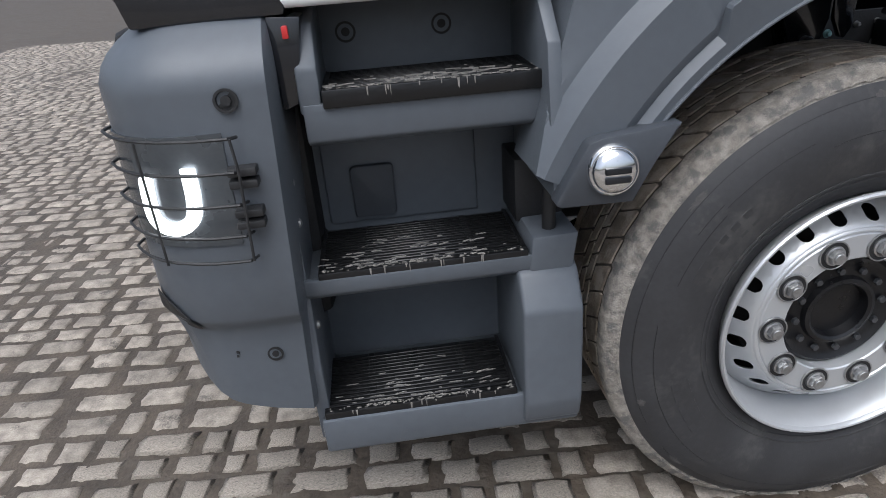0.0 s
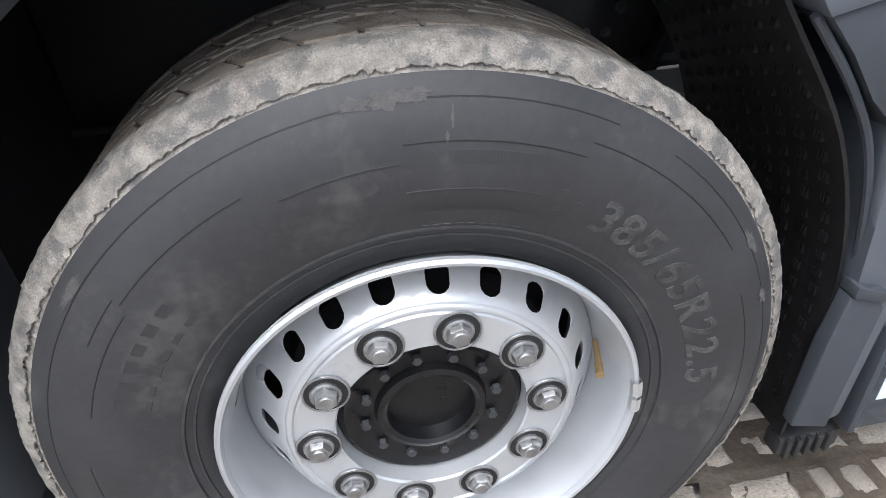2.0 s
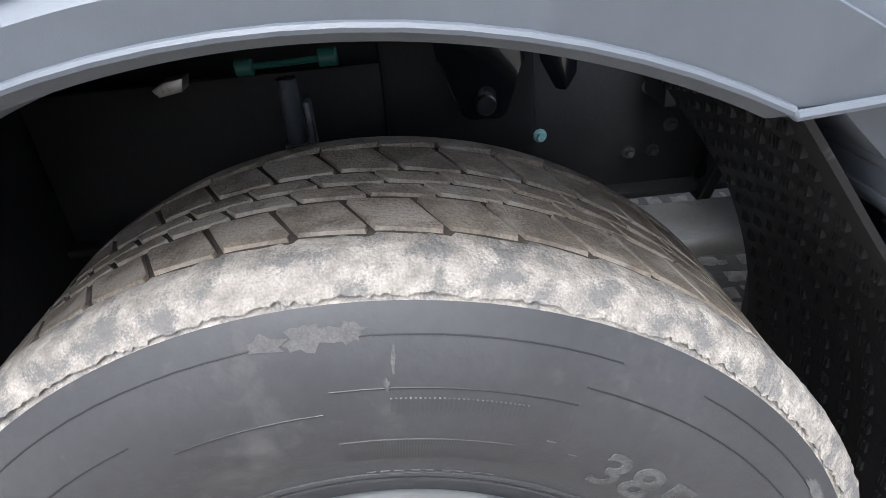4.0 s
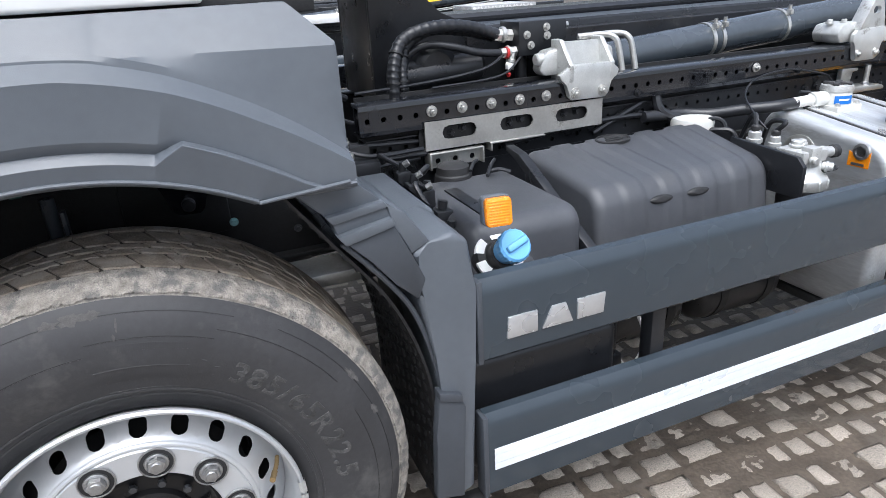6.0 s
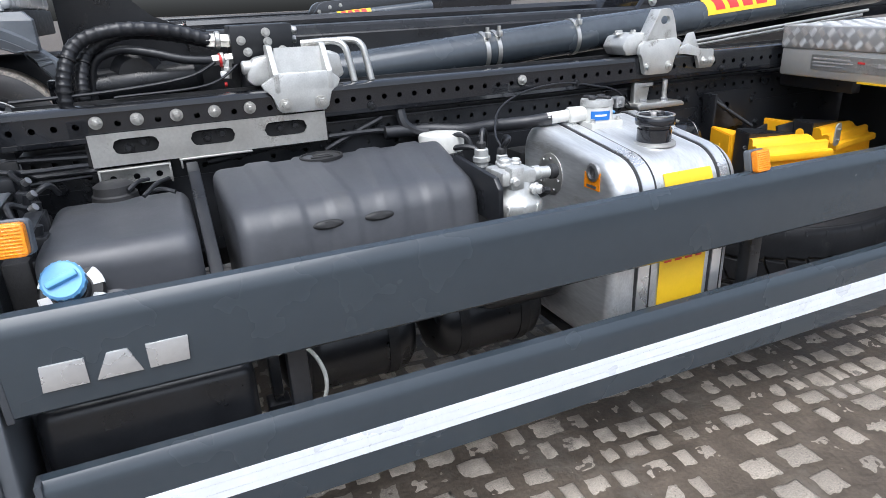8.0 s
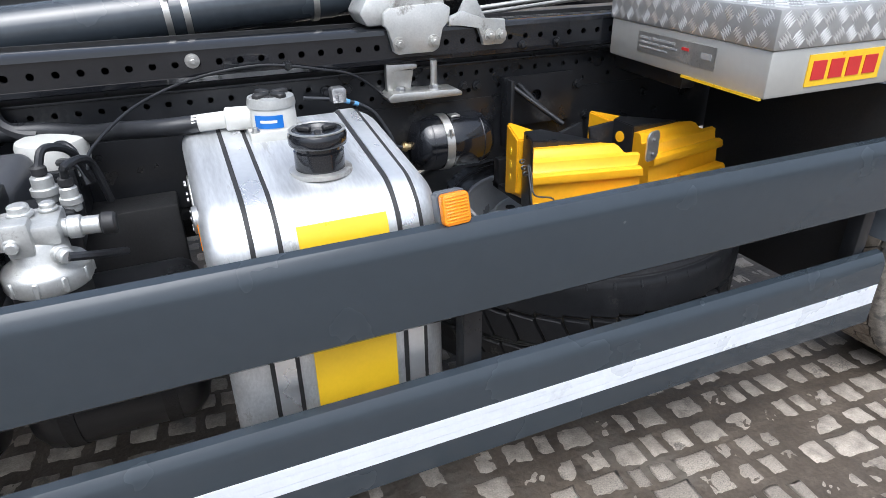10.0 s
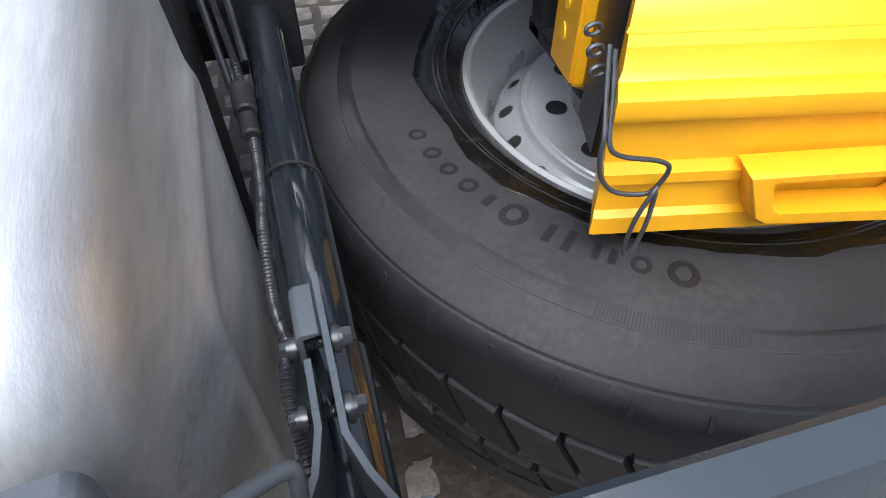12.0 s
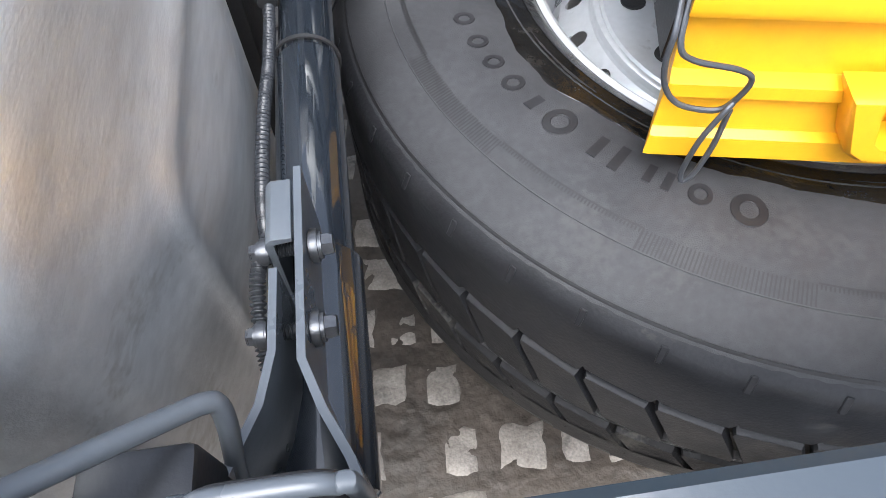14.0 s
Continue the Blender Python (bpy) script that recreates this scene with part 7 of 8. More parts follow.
air = thing("air_tank", (2.87, 0.69, 0.78), "glossy black air tank with a zinc band clamp", "air tank")
bm = bmesh.new()
lathe(bm, [(0, 0.0), (0.030, 0.003), (0.058, 0.014), (0.074, 0.032), (0.080, 0.050), (0.080, 0.052), (0.0788, 0.053), (0.080, 0.055), (0.080, 0.205), (0.0788, 0.207), (0.080, 0.209), (0.074, 0.228), (0.058, 0.246), (0.030, 0.257), (0, 0.26)], axis_to((2.745, 0.705, 0.885), (1, 0, 0)), 48)
part("tank_vessel", bm, M_black_gloss, air)
bm = bmesh.new()
lathe(bm, [(0.080, -0.012), (0.083, -0.012), (0.083, 0.012), (0.080, 0.012)], axis_to((2.845, 0.705, 0.885), (1, 0, 0)), 48)
box(bm, 2.833, 2.857, 0.630, 0.645, 0.915, 0.930, 0.002)
band_ = part("band_clamp", bm, M_zinc, air, "zinc band clamp")
bm = bmesh.new()
rod(bm, (2.845, 0.632, 0.905), (2.845, 0.632, 0.940), 0.005, 10)
part("clamp_bolt", bm, M_nut, band_)
bm = bmesh.new()
box(bm, 2.865, 2.895, 0.675, 0.705, 0.961, 0.9665, 0.001, 1)
part("type_plate", bm, M_zinc, air, "small type plate")
bm = bmesh.new()
rod(bm, (2.722, 0.705, 0.885), (2.75, 0.705, 0.885), 0.011, 8)
rod(bm, (2.727, 0.705, 0.885), (2.735, 0.705, 0.885), 0.015, 16)
part("brass_union", bm, mat("brass_fitting", (0.55, 0.42, 0.22), 0.35, metal=0.9, bump=0.05), air, "brass pipe union")
bm = bmesh.new()
sweep(bm, [(2.725, 0.705, 0.885), (2.700, 0.70, 0.895), (2.685, 0.70, 0.93), (2.64, 0.71, 1.0), (2.56, 0.70, 1.04), (2.45, 0.69, 1.06)], 0.005, 8)
part("air_line", bm, M_wire, air)
each("tape_ring", [(2.60, 0.706, 1.024), (2.575, 0.702, 1.034)], M_blue, air, lambda b, p: rod(b, p, (p[0] - 0.012, p[1] - 0.002, p[2] + 0.005), 0.0068, 10), "blue ring")
bm = bmesh.new()
box(bm, 2.80, 2.96, 0.715, 0.733, 0.80, 0.94, 0.004)
part("tank_saddle", bm, M_black, air)

# ---- guard arm ----
arm = thing("guard_arm", (2.676, 0.40, 0.74), "slate tube arm carrying the side guard, with cable conduit", "guard arm")
bm = bmesh.new()
rod(bm, (2.676, 0.76, 0.772), (2.676, 0.10, 0.768), 0.0235, 32, bev=0.002)
part("inner_tube", bm, M_arm_paint, arm, "glossy slate tube")
bm = bmesh.new()
rod(bm, (2.676, 0.425, 0.770), (2.676, 0.095, 0.768), 0.0262, 36, bev=0.002)
part("outer_tube", bm, M_arm_paint, arm, "glossy slate tube")
bm = bmesh.new()
rod(bm, (2.677, 0.235, 0.768), (2.677, 0.08, 0.767), 0.0300, 36, bev=0.003)
part("end_sleeve", bm, M_arm_paint, arm, "glossy end sleeve")
for line in ([(2.6685, 0.181), (2.6685, 0.135), (2.663, 0.110), (2.650, 0.080), (2.640, 0.055), (2.638, 0.040)], [(2.6818, 0.246), (2.6822, 0.129), (2.691, 0.104), (2.7025, 0.080), (2.7070, 0.066), (2.7055, 0.040)]):
    bm = bmesh.new()
    plate(bm, line, [0.785, 0.79, 0.785, 0.77, 0.76, 0.76], [0.856, 0.858, 0.858, 0.862, 0.866, 0.866], 0.0042)
    part("fork_plate", bm, M_fork, arm, "grey fork plate")
bm = bmesh.new()
prism(bm, [(2.6625, 0.79), (2.6625, 0.848), (2.6637, 0.8525), (2.6670, 0.8555), (2.6780, 0.8555), (2.6780, 0.8515), (2.6685, 0.8515), (2.6667, 0.8500), (2.6665, 0.79)], "y", 0.198, 0.238, 0.0008)
part("folded_channel", bm, M_fork, arm, "folded channel between the fork plates")
for y, z in ((0.203, 0.838), (0.152, 0.840)):
    bm = bmesh.new()
    sweep(bm, [Vector((2.6525 + 0.0375 * i / 90, y, z)) for i in range(91)], lambda q: 0.0041 + 0.0005 * math.sin(q * 0.0375 * 2 * math.pi / 0.0016), 12, smooth=False)
    part("threaded_bolt", bm, M_black, arm, "dark threaded bolt")
    for x, d, r in ((2.6845, 1, 0.0084), (2.6628, -1, 0.0070)):
        bm = bmesh.new()
        lathe(bm, [(0.0040, 0), (r, 0), (r, 0.0020), (0.0040, 0.0020)], axis_to((x, y, z), (d, 0, 0)), 24)
        part("washer", bm, M_bolt, arm)
        bm = bmesh.new()
        bolt(bm, (x + 0.0020 * d, y, z), (d, 0, 0), r - 0.0018, 0.0085 if d > 0 else 0.0065)
        part("bolt_head", bm, M_bolt, arm)
bm = bmesh.new()
prism(bm, rrect(2.658, 2.710, 0.80, 0.934, 0.014, 4), "y", 0.030, 0.060, 0.002)
part("clamp_block", bm, M_under, arm)
bm = bmesh.new()
sweep(bm, [(2.657, 0.054, 0.80), (2.657, 0.054, 0.922), (2.663, 0.054, 0.934), (2.672, 0.054, 0.938), (2.697, 0.054, 0.938), (2.706, 0.054, 0.934), (2.712, 0.054, 0.922), (2.712, 0.054, 0.80)], 0.0036, 10, 5)
part("u_bracket", bm, M_fork, arm, "rounded U bracket at the rail")
each("bracket_bolt", [2.672, 2.698], M_nut, arm, lambda b, x: bolt(b, (x, 0.044, 0.934), (0, 0, 1), 0.005, 0.004, False))


def conduit(pts, r, wave, name, material, label):
    P = curve_points(pts, 110)
    L = sum((q - p).length for p, q in zip(P, P[1:]))
    bm = bmesh.new()
    sweep(bm, P, lambda s: r + wave * math.sin(2 * math.pi * s * L / 0.0042), 8, smooth=False)
    part(name, bm, material, arm, label)


conduit([(2.640, 0.62, 0.790), (2.647, 0.50, 0.786), (2.648, 0.42, 0.786), (2.645, 0.36, 0.788), (2.646, 0.28, 0.792), (2.654, 0.228, 0.806)], 0.0048, 0.0008, "corrugated_conduit", M_conduit, "grey corrugated cable conduit")
conduit([(2.654, 0.228, 0.806), (2.652, 0.205, 0.820), (2.651, 0.185, 0.818), (2.652, 0.160, 0.810), (2.654, 0.145, 0.80), (2.654, 0.12, 0.77)], 0.0040, 0.0010, "corrugated_conduit", M_conduit, "black corrugated cable conduit")
for pts in ([(2.640, 0.62, 0.79), (2.63, 0.68, 0.83), (2.62, 0.72, 0.95), (2.60, 0.73, 1.02)], [(2.652, 0.60, 0.80), (2.645, 0.68, 0.86), (2.64, 0.725, 0.98)], [(2.63, 0.60, 0.77), (2.62, 0.66, 0.82), (2.61, 0.72, 0.9)]):
    bm = bmesh.new()
    sweep(bm, pts, 0.0045, 8)
    part("brake_line", bm, M_hose, arm)
bm = bmesh.new()
rod(bm, (2.643, 0.560, 0.795), (2.645, 0.520, 0.792), 0.012, 12, bev=0.002)
rod(bm, (2.645, 0.515, 0.792), (2.647, 0.485, 0.79), 0.0095, 12, bev=0.002)
part("cable_plug", bm, M_rubber, arm, "black cable connector")
for y, r in ((0.431, 0.0272), (0.231, 0.0275)):
    bm = bmesh.new()
    lathe(bm, [(r - 0.001, -0.0018), (r + 0.0009, -0.0018), (r + 0.0009, 0.0018), (r - 0.001, 0.0018)], axis_to((2.676, y, 0.770), (0.03, 1, 0.06)), 36)
    part("cable_tie", bm, M_rubber, arm, "black cable tie")
bm = bmesh.new()
box(bm, 2.63, 2.72, 0.73, 0.76, 0.70, 0.88, 0.006)
part("arm_foot", bm, M_black, arm)

# ---- spare wheel lying flat ----
spare = thing("spare_wheel", (3.235, 0.64, 0.35), "new spare wheel lying flat, silver dished rim upwards", "wheel")
sm = Matrix.Translation((3.235, 0.64, 0.648)) @ Matrix.Rotation(radians(-90), 4, "X")
t_sp = spare_tyre(spare, sm)
rim(spare, sm, M_spare_rim, "silver steel rim, dished side up", 0.020, 20, ((0.268, 0.100), (0.253, 0.066), (0.223, 0.040), (0.221, 0.036)), (0.0165, 0.0115), turn=7.5, lip=0.012)
for k in range(10):
    a = radians(36 * k + 24.6)
    bm = bmesh.new()
    mm = sm @ Matrix.Translation((0.1675 * math.cos(a), 0.0468, 0.1675 * math.sin(a))) @ Matrix.Rotation(radians(90), 4, "X")
    lathe(bm, [(0.0165, 0.0), (0.0160, 0.0018), (0.0135, 0.0012), (0, 0.0008)], mm, 20)
    part("bolt_hole", bm, M_under, spare)
sidewall_bars(t_sp, sm, M_letter_spare, [(0.411, 209.2, 210.6, 0.022), (0.411, 220.2, 221.5, 0.030), (0.411, 223.3, 224.6, 0.034), (0.411, 227.6, 228.7, 0.024), (0.411, 230.0, 231.1, 0.024), (0.352, 200, 260, 0.004), (0.352, 280, 330, 0.004)])
for deg, q in ((190.2, 0.012), (195.6, 0.012), (200.4, 0.012), (205.3, 0.013), (214.6, 0.019), (234.6, 0.013), (240.4, 0.019)):
    bm = bmesh.new()
    rings = []
    for k, h in ((0.50, 0.0004), (0.54, 0.0011), (0.96, 0.0011), (1.0, 0.0004)):
        ring = []
        for i in range(20):
            t = 2 * math.pi * i / 20
            r = 0.411 + q * k * math.sin(t)
            ring.append(around(sm, r, radians(deg) + q * 0.85 * k * math.cos(t) / 0.411, spare_y(r) - h))
        rings.append(ring)
    grid(bm, rings, True)
    part("raised_ring", bm, M_letter_spare, t_sp)
bm = bmesh.new()
lathe(bm, [(0.296, 0.006), (0.298, -0.006), (0.303, -0.010), (0.309, -0.008), (0.3125, -0.001), (0.311, 0.006)], sm @ LOCAL_Y, 96)
part("rim_lip", bm, M_silver, spare, "bright rim lip")
# wet dark bead with a ragged edge
rows = []
for i in range(240):
    a = 2 * math.pi * i / 240
    p = Vector((math.cos(a), math.sin(a), 0.4))
    edge = 0.374 + 0.014 * noise.noise(p * 3) + 0.006 * noise.noise(p * 11) + 0.0025 * noise.noise(p * 40)
    rows.append([around(sm, r, a, spare_y(r) - h) for r, h in ((0.311, 0.0), (0.316, 0.0012), (0.328, 0.0014), (0.331, 0.0030), (0.335, 0.0030), (0.338, 0.0012), (edge - 0.010, 0.0010), (edge, 0.0005), (edge + 0.002, -0.001))])
bm = bmesh.new()
V = grid(bm, rows)
for k in range(len(V[0]) - 1):
    bm.faces.new((V[-1][k], V[-1][k + 1], V[0][k + 1], V[0][k]))
part("bead_ring", bm, M_wet_bead, t_sp, "wet glossy black tyre bead")
# ribbed wear band with a stepped edge, and paired nibs on the shoulder
bm = bmesh.new()
for k in range(860):
    deg = 0.42 * k
    full = (deg + 4) % 36 > 18.5
    r0, r1 = (0.4665, 0.4855) if full else (0.4665, 0.4705)
    a = radians(deg)
    pts = [around(sm, r, a + q, spare_y(r) - 0.0007) for r, q in ((r0, 0), (r1, 0), (r1, 0.0030), (r0, 0.0030))]
    faces_from(bm, pts, [(0, 1, 2, 3)])
part("fine_rib_band", bm, M_letter_dark, t_sp)["kind"] = "stuff"
for k in range(10):
    bm = bmesh.new()
    for q in range(12):
        a0, a1 = radians(36 * k - 4 + 1.5417 * q), radians(36 * k - 4 + 1.5417 * (q + 1))
        faces_from(bm, [around(sm, r, a, spare_y(r) - 0.0010) for r, a in ((0.4650, a0), (0.4665, a0), (0.4665, a1), (0.4650, a1))], [(0, 1, 2, 3)])
    faces_from(bm, [around(sm, r, a1 + q, spare_y(r) - 0.0010) for r, q in ((0.4650, 0), (0.4860, 0), (0.4860, 0.003), (0.4650, 0.003))], [(0, 1, 2, 3)])
    part("stepped_edge", bm, M_letter_dark, t_sp)
for k in range(48):
    a = radians(7.5 * k + 4.2)
    bm = bmesh.new()
    mm = sm @ Matrix.Rotation(-a, 4, "Y") @ Matrix.Translation((0.5478, 0.0058, 0)) @ Matrix.Rotation(radians(-25), 4, "Z")
    box(bm, -0.0014, 0.0008, -0.0095, 0.0095, -0.0032, 0.0032, 0.0009, 1, mm)
    part("shoulder_nib", bm, M_spare_tread, t_sp)
car = thing("spare_carrier", (3.235, 0.7, 0.33), "black steel carrier under and behind the spare wheel", "carrier")
bm = bmesh.new()
box(bm, 3.00, 3.06, 0.20, 1.3, 0.285, 0.345, 0.006)
part("carrier_beam", bm, M_under, car)
bm = bmesh.new()
box(bm, 3.41, 3.47, 0.20, 1.3, 0.285, 0.345, 0.006)
part("carrier_beam", bm, M_under, car)
bm = bmesh.new()
rod(bm, (3.235, 0.64, 0.34), (3.235, 0.64, 0.62), 0.03, 16)
part("carrier_spindle", bm, M_black, car)

# ---- wheel chocks and their holder ----
def chock_body(bm, M):
    """Ribbed wedge: stations of (v, h, u0, u1)."""
    st = [(0.006, 0.0, 0.0, 0.306), (0.000, 0.004, -0.002, 0.308), (0.000, 0.026, -0.002, 0.306), (0.007, 0.031, 0.0, 0.304), (0.009, 0.064, 0.0, 0.302), (0.000, 0.070, -0.002, 0.302), (0.000, 0.082, -0.002, 0.302), (0.012, 0.087, 0.0, 0.300), (0.014, 0.138, -0.004, 0.296),
          (-0.003, 0.143, -0.007, 0.295), (-0.006, 0.150, -0.008, 0.294), (-0.004, 0.164, -0.008, 0.292), (0.006, 0.169, -0.006, 0.289), (0.020, 0.166, -0.002, 0.290), (0.026, 0.172, 0.002, 0.294), (0.032, 0.190, 0.003, 0.300), (0.042, 0.195, 0.006, 0.296), (0.058, 0.187, 0.010, 0.276), (0.064, 0.190, 0.014, 0.268),
          (0.070, 0.205, 0.016, 0.255), (0.080, 0.211, 0.020, 0.245), (0.098, 0.208, 0.025, 0.224), (0.104, 0.208, 0.026, 0.218), (0.104, 0.004, 0.030, 0.29)]
    b = bmesh.new()
    rows = [[(u0, v, h), (u0 + 0.004, v - 0.001, h), (u1 - 0.004, v - 0.001, h), (u1, v, h)] for v, h, u0, u1 in st]
    V = grid(b, rows)
    b.faces.new([r[0] for r in V])
    b.faces.new([r[-1] for r in V][::-1])
    b.faces.new([V[-1][0], V[-1][1], V[-1][2], V[-1][3], V[0][3], V[0][2], V[0][1], V[0][0]])
    join(bm, b, M)


def wheel_chock(P0, ang, label, base_at=(0.0, 0.0, 0.0)):
    c = thing("wheel_chock", P0, label, "wheel chock", "wheel chocks")
    M = pose(*P0, 0, 0, ang)
    bm = bmesh.new()
    chock_body(bm, M)
    part("chock_body", bm, M_yellow, c, "ribbed yellow plastic wedge")
    bm = bmesh.new()
    outer = [(0.118, 0.094), (0.292, 0.098), (0.300, 0.090), (0.304, 0.034), (0.296, 0.026), (0.152, 0.030), (0.140, 0.038)]
    inner = [(0.146, 0.082), (0.270, 0.085), (0.274, 0.080), (0.276, 0.052), (0.270, 0.046), (0.166, 0.048), (0.158, 0.054)]
    b = bmesh.new()
    ring = []
    for v in (-0.020, -0.024):
        k = 0.0 if v == -0.020 else 0.003
        ring.append([(x + (k if x < 0.2 else -k), v, z + (-k if z > 0.06 else k)) for x, z in outer])
    front_in = [(x - (0.003 if x < 0.2 else -0.003), -0.024, z + (0.003 if z > 0.06 else -0.003)) for x, z in inner]
    back_in = [(x, 0.004, z) for x, z in inner]
    back_out = [(x, 0.006, z) for x, z in outer]
    grid(b, [back_out, ring[0], ring[1], front_in, back_in], True)
    join(bm, b, M)
    part("grip_handle", bm, M_yellow, c, "moulded yellow carrying handle")
    bm = bmesh.new()
    b = bmesh.new()
    top = [(0.022, 0.104, 0.226), (0.222, 0.104, 0.212), (0.150, 0.185, 0.205), (0.085, 0.215, 0.224), (0.024, 0.182, 0.232)]
    n = len(top)
    faces_from(b, top + [(x, y, 0.01) for x, y, z in top], [tuple(range(n)), tuple(range(2 * n - 1, n - 1, -1))] + [(i, (i + 1) % n, n + (i + 1) % n, n + i) for i in range(n)])
    bmesh.ops.bevel(b, geom=b.edges[:], offset=0.003, segments=2, affect="EDGES")
    join(bm, b, M)
    part("chock_sleeve", bm, M_black, c, "black steel pocket round the chock")
    bm = bmesh.new()
    b = bmesh.new()
    base = [(0.010, 0.190), (0.020, 0.330), (0.034, 0.338), (0.118, 0.248), (0.112, 0.232), (0.060, 0.238), (0.030, 0.190)]
    tops = [0.205, 0.214, 0.214, 0.196, 0.196, 0.204, 0.205]
    n = len(base)
    base = [(x + base_at[0], y + base_at[1]) for x, y in base]
    tops = [z + base_at[2] for z in tops]
    faces_from(b, [(x, y, z) for (x, y), z in zip(base, tops)] + [(x, y, -0.008 + 0.05 * (y < 0.2)) for x, y in base], [tuple(range(n)), tuple(range(2 * n - 1, n - 1, -1))] + [(i, (i + 1) % n, n + (i + 1) % n, n + i) for i in range(n)])
    bmesh.ops.bevel(b, geom=b.edges[:], offset=0.004, segments=2, affect="EDGES")
    join(bm, b, M)
    part("chock_base", bm, M_yellow, c, "tall yellow base plate")
    for v, h in ((0.262, 0.15), (0.262, 0.11), (0.262, 0.07)):
        bm = bmesh.new()
        lathe(bm, [(0.011, -0.002), (0.011, 0.0015), (0.008, 0.001), (0, -0.001)], M @ axis_to((0.0145 + base_at[0], v + base_at[1], h), (-1, 0.07, 0)), 16)
        part("base_recess", bm, M_ysticker, c)
    return c, M


cA, MA = wheel_chock((2.947, 0.332, 0.716), -12.1, "bright yellow plastic wheel chock with a wire clip")
cB, MB = wheel_chock((3.315, 0.318, 0.716), 9.7, "bright yellow plastic wheel chock with a round hole in its pocket", (0.055, 0.0, 0.0))
bm = bmesh.new()
lathe(bm, [(0.016, -0.004), (0.016, 0.001), (0.012, 0.0015), (0, 0.0015)], MB @ axis_to((0.0215, 0.150, 0.185), (-1, 0, 0.1)), 24)
part("pocket_hole", bm, M_yellow, cB, "round hole that shows the yellow wedge")
bm = bmesh.new()
W = [(2.955, 0.385, 0.895), (2.940, 0.350, 0.872), (2.931, 0.326, 0.852), (2.930, 0.323, 0.830), (2.936, 0.322, 0.806), (2.950, 0.318, 0.790), (2.974, 0.311, 0.787), (2.984, 0.308, 0.796), (2.989, 0.306, 0.818), (2.978, 0.309, 0.827), (2.947, 0.318, 0.832), (2.936, 0.323, 0.844), (2.944, 0.345, 0.870), (2.958, 0.38, 0.893)]
LOOP = [(2.982, 0.304, 0.794), (2.980, 0.300, 0.760), (2.975, 0.299, 0.728), (2.969, 0.300, 0.718), (2.965, 0.301, 0.730), (2.967, 0.300, 0.768), (2.976, 0.301, 0.794), (2.982, 0.304, 0.800)]
sweep(bm, W, 0.0023, 8, 6)
sweep(bm, LOOP, 0.0023, 8, 6)
clip = part("wire_clip", bm, M_wire, cA, "bent steel spring clip")
for k in range(3):
    bm = bmesh.new()
    c0 = Vector((2.948, 0.380 + 0.010 * k, 0.872 + 0.014 * k))
    sweep(bm, [c0 + Vector((0.007 * math.cos(t), 0.004, 0.005 * math.sin(t))) for t in [2 * math.pi * i / 12 for i in range(12)]], 0.0022, 6, 2)
    part("clip_ring", bm, M_wire, clip)
hold = thing("chock_holder", (3.25, 0.72, 0.72), "black steel holder between the two wheel chocks", "holder")
bm = bmesh.new()
holed(bm, 0.712, [(3.06, 0.90), (3.30, 0.90), (3.30, 1.05), (3.06, 1.05)], 3.17, 0.985, 0.020, 0.020, 0.006, 24)
part("holder_plate", bm, M_black, hold, "black plate with a round hole")
bm = bmesh.new()
box(bm, 3.05, 3.062, 0.655, 0.72, 0.84, 1.05, 0.003)
part("holder_edge", bm, M_black, hold)
for p, q in (((3.07, 0.70, 1.03), (3.20, 0.60, 0.92)), ((3.10, 0.705, 1.03), (3.17, 0.66, 0.95))):
    bm = bmesh.new()
    rod(bm, p, q, 0.008, 10)
    part("holder_strut", bm, M_black, hold)
bm = bmesh.new()
prism(bm, [(3.225, 0.93), (3.330, 0.94), (3.350, 0.80), (3.26, 0.78)], "y", 0.50, 0.512, 0.002)
prism(bm, [(3.14, 0.90), (3.24, 0.93), (3.27, 0.76), (3.16, 0.74)], "y", 0.56, 0.572, 0.002)
part("holder_wing", bm, M_black, hold)
bm = bmesh.new()
box(bm, 3.04, 3.12, 0.56, 0.74, 0.70, 0.72, 0.003)
box(bm, 3.36, 3.44, 0.56, 0.74, 0.70, 0.72, 0.003)
box(bm, 3.04, 3.44, 0.70, 0.735, 0.70, 0.80, 0.003)
part("holder_base", bm, M_black, hold)
bm = bmesh.new()
prism(bm, rrect(-0.066, -0.010, 0.168, 0.250, 0.018, 4), "y", -0.012, -0.007, 0.001, 1, MB @ Matrix.Rotation(radians(8), 4, "Z"))
latch = part("latch_plate", bm, M_zinc, hold, "grey rounded latch plate")
for h in (0.190, 0.228):
    bm = bmesh.new()
    rod(bm, MB @ Vector((-0.038, -0.016, h)), MB @ Vector((-0.038, -0.026, h)), 0.004, 8)
    part("latch_pin", bm, M_nut, latch)

# ---- storage box ----
sb = thing("storage_box", (3.7, 0.35, 1.095), "aluminium tool box with a checker-plate lid", "tool box")


def sbp(u, v, w):
    """Box place: u along the truck, v inwards, w up."""
    return Vector((3.322 + u + 0.075 * v / 0.65 * (1 - u / 0.7), 0.020 + v, w))


def box_in(bm, u0, u1, v0, v1, w0, w1, bev):
    b = bmesh.new()
    box(b, u0, u1, v0, v1, w0, w1, bev)
    for v in b.verts:
        v.co = sbp(*v.co)
    join(bm, b)


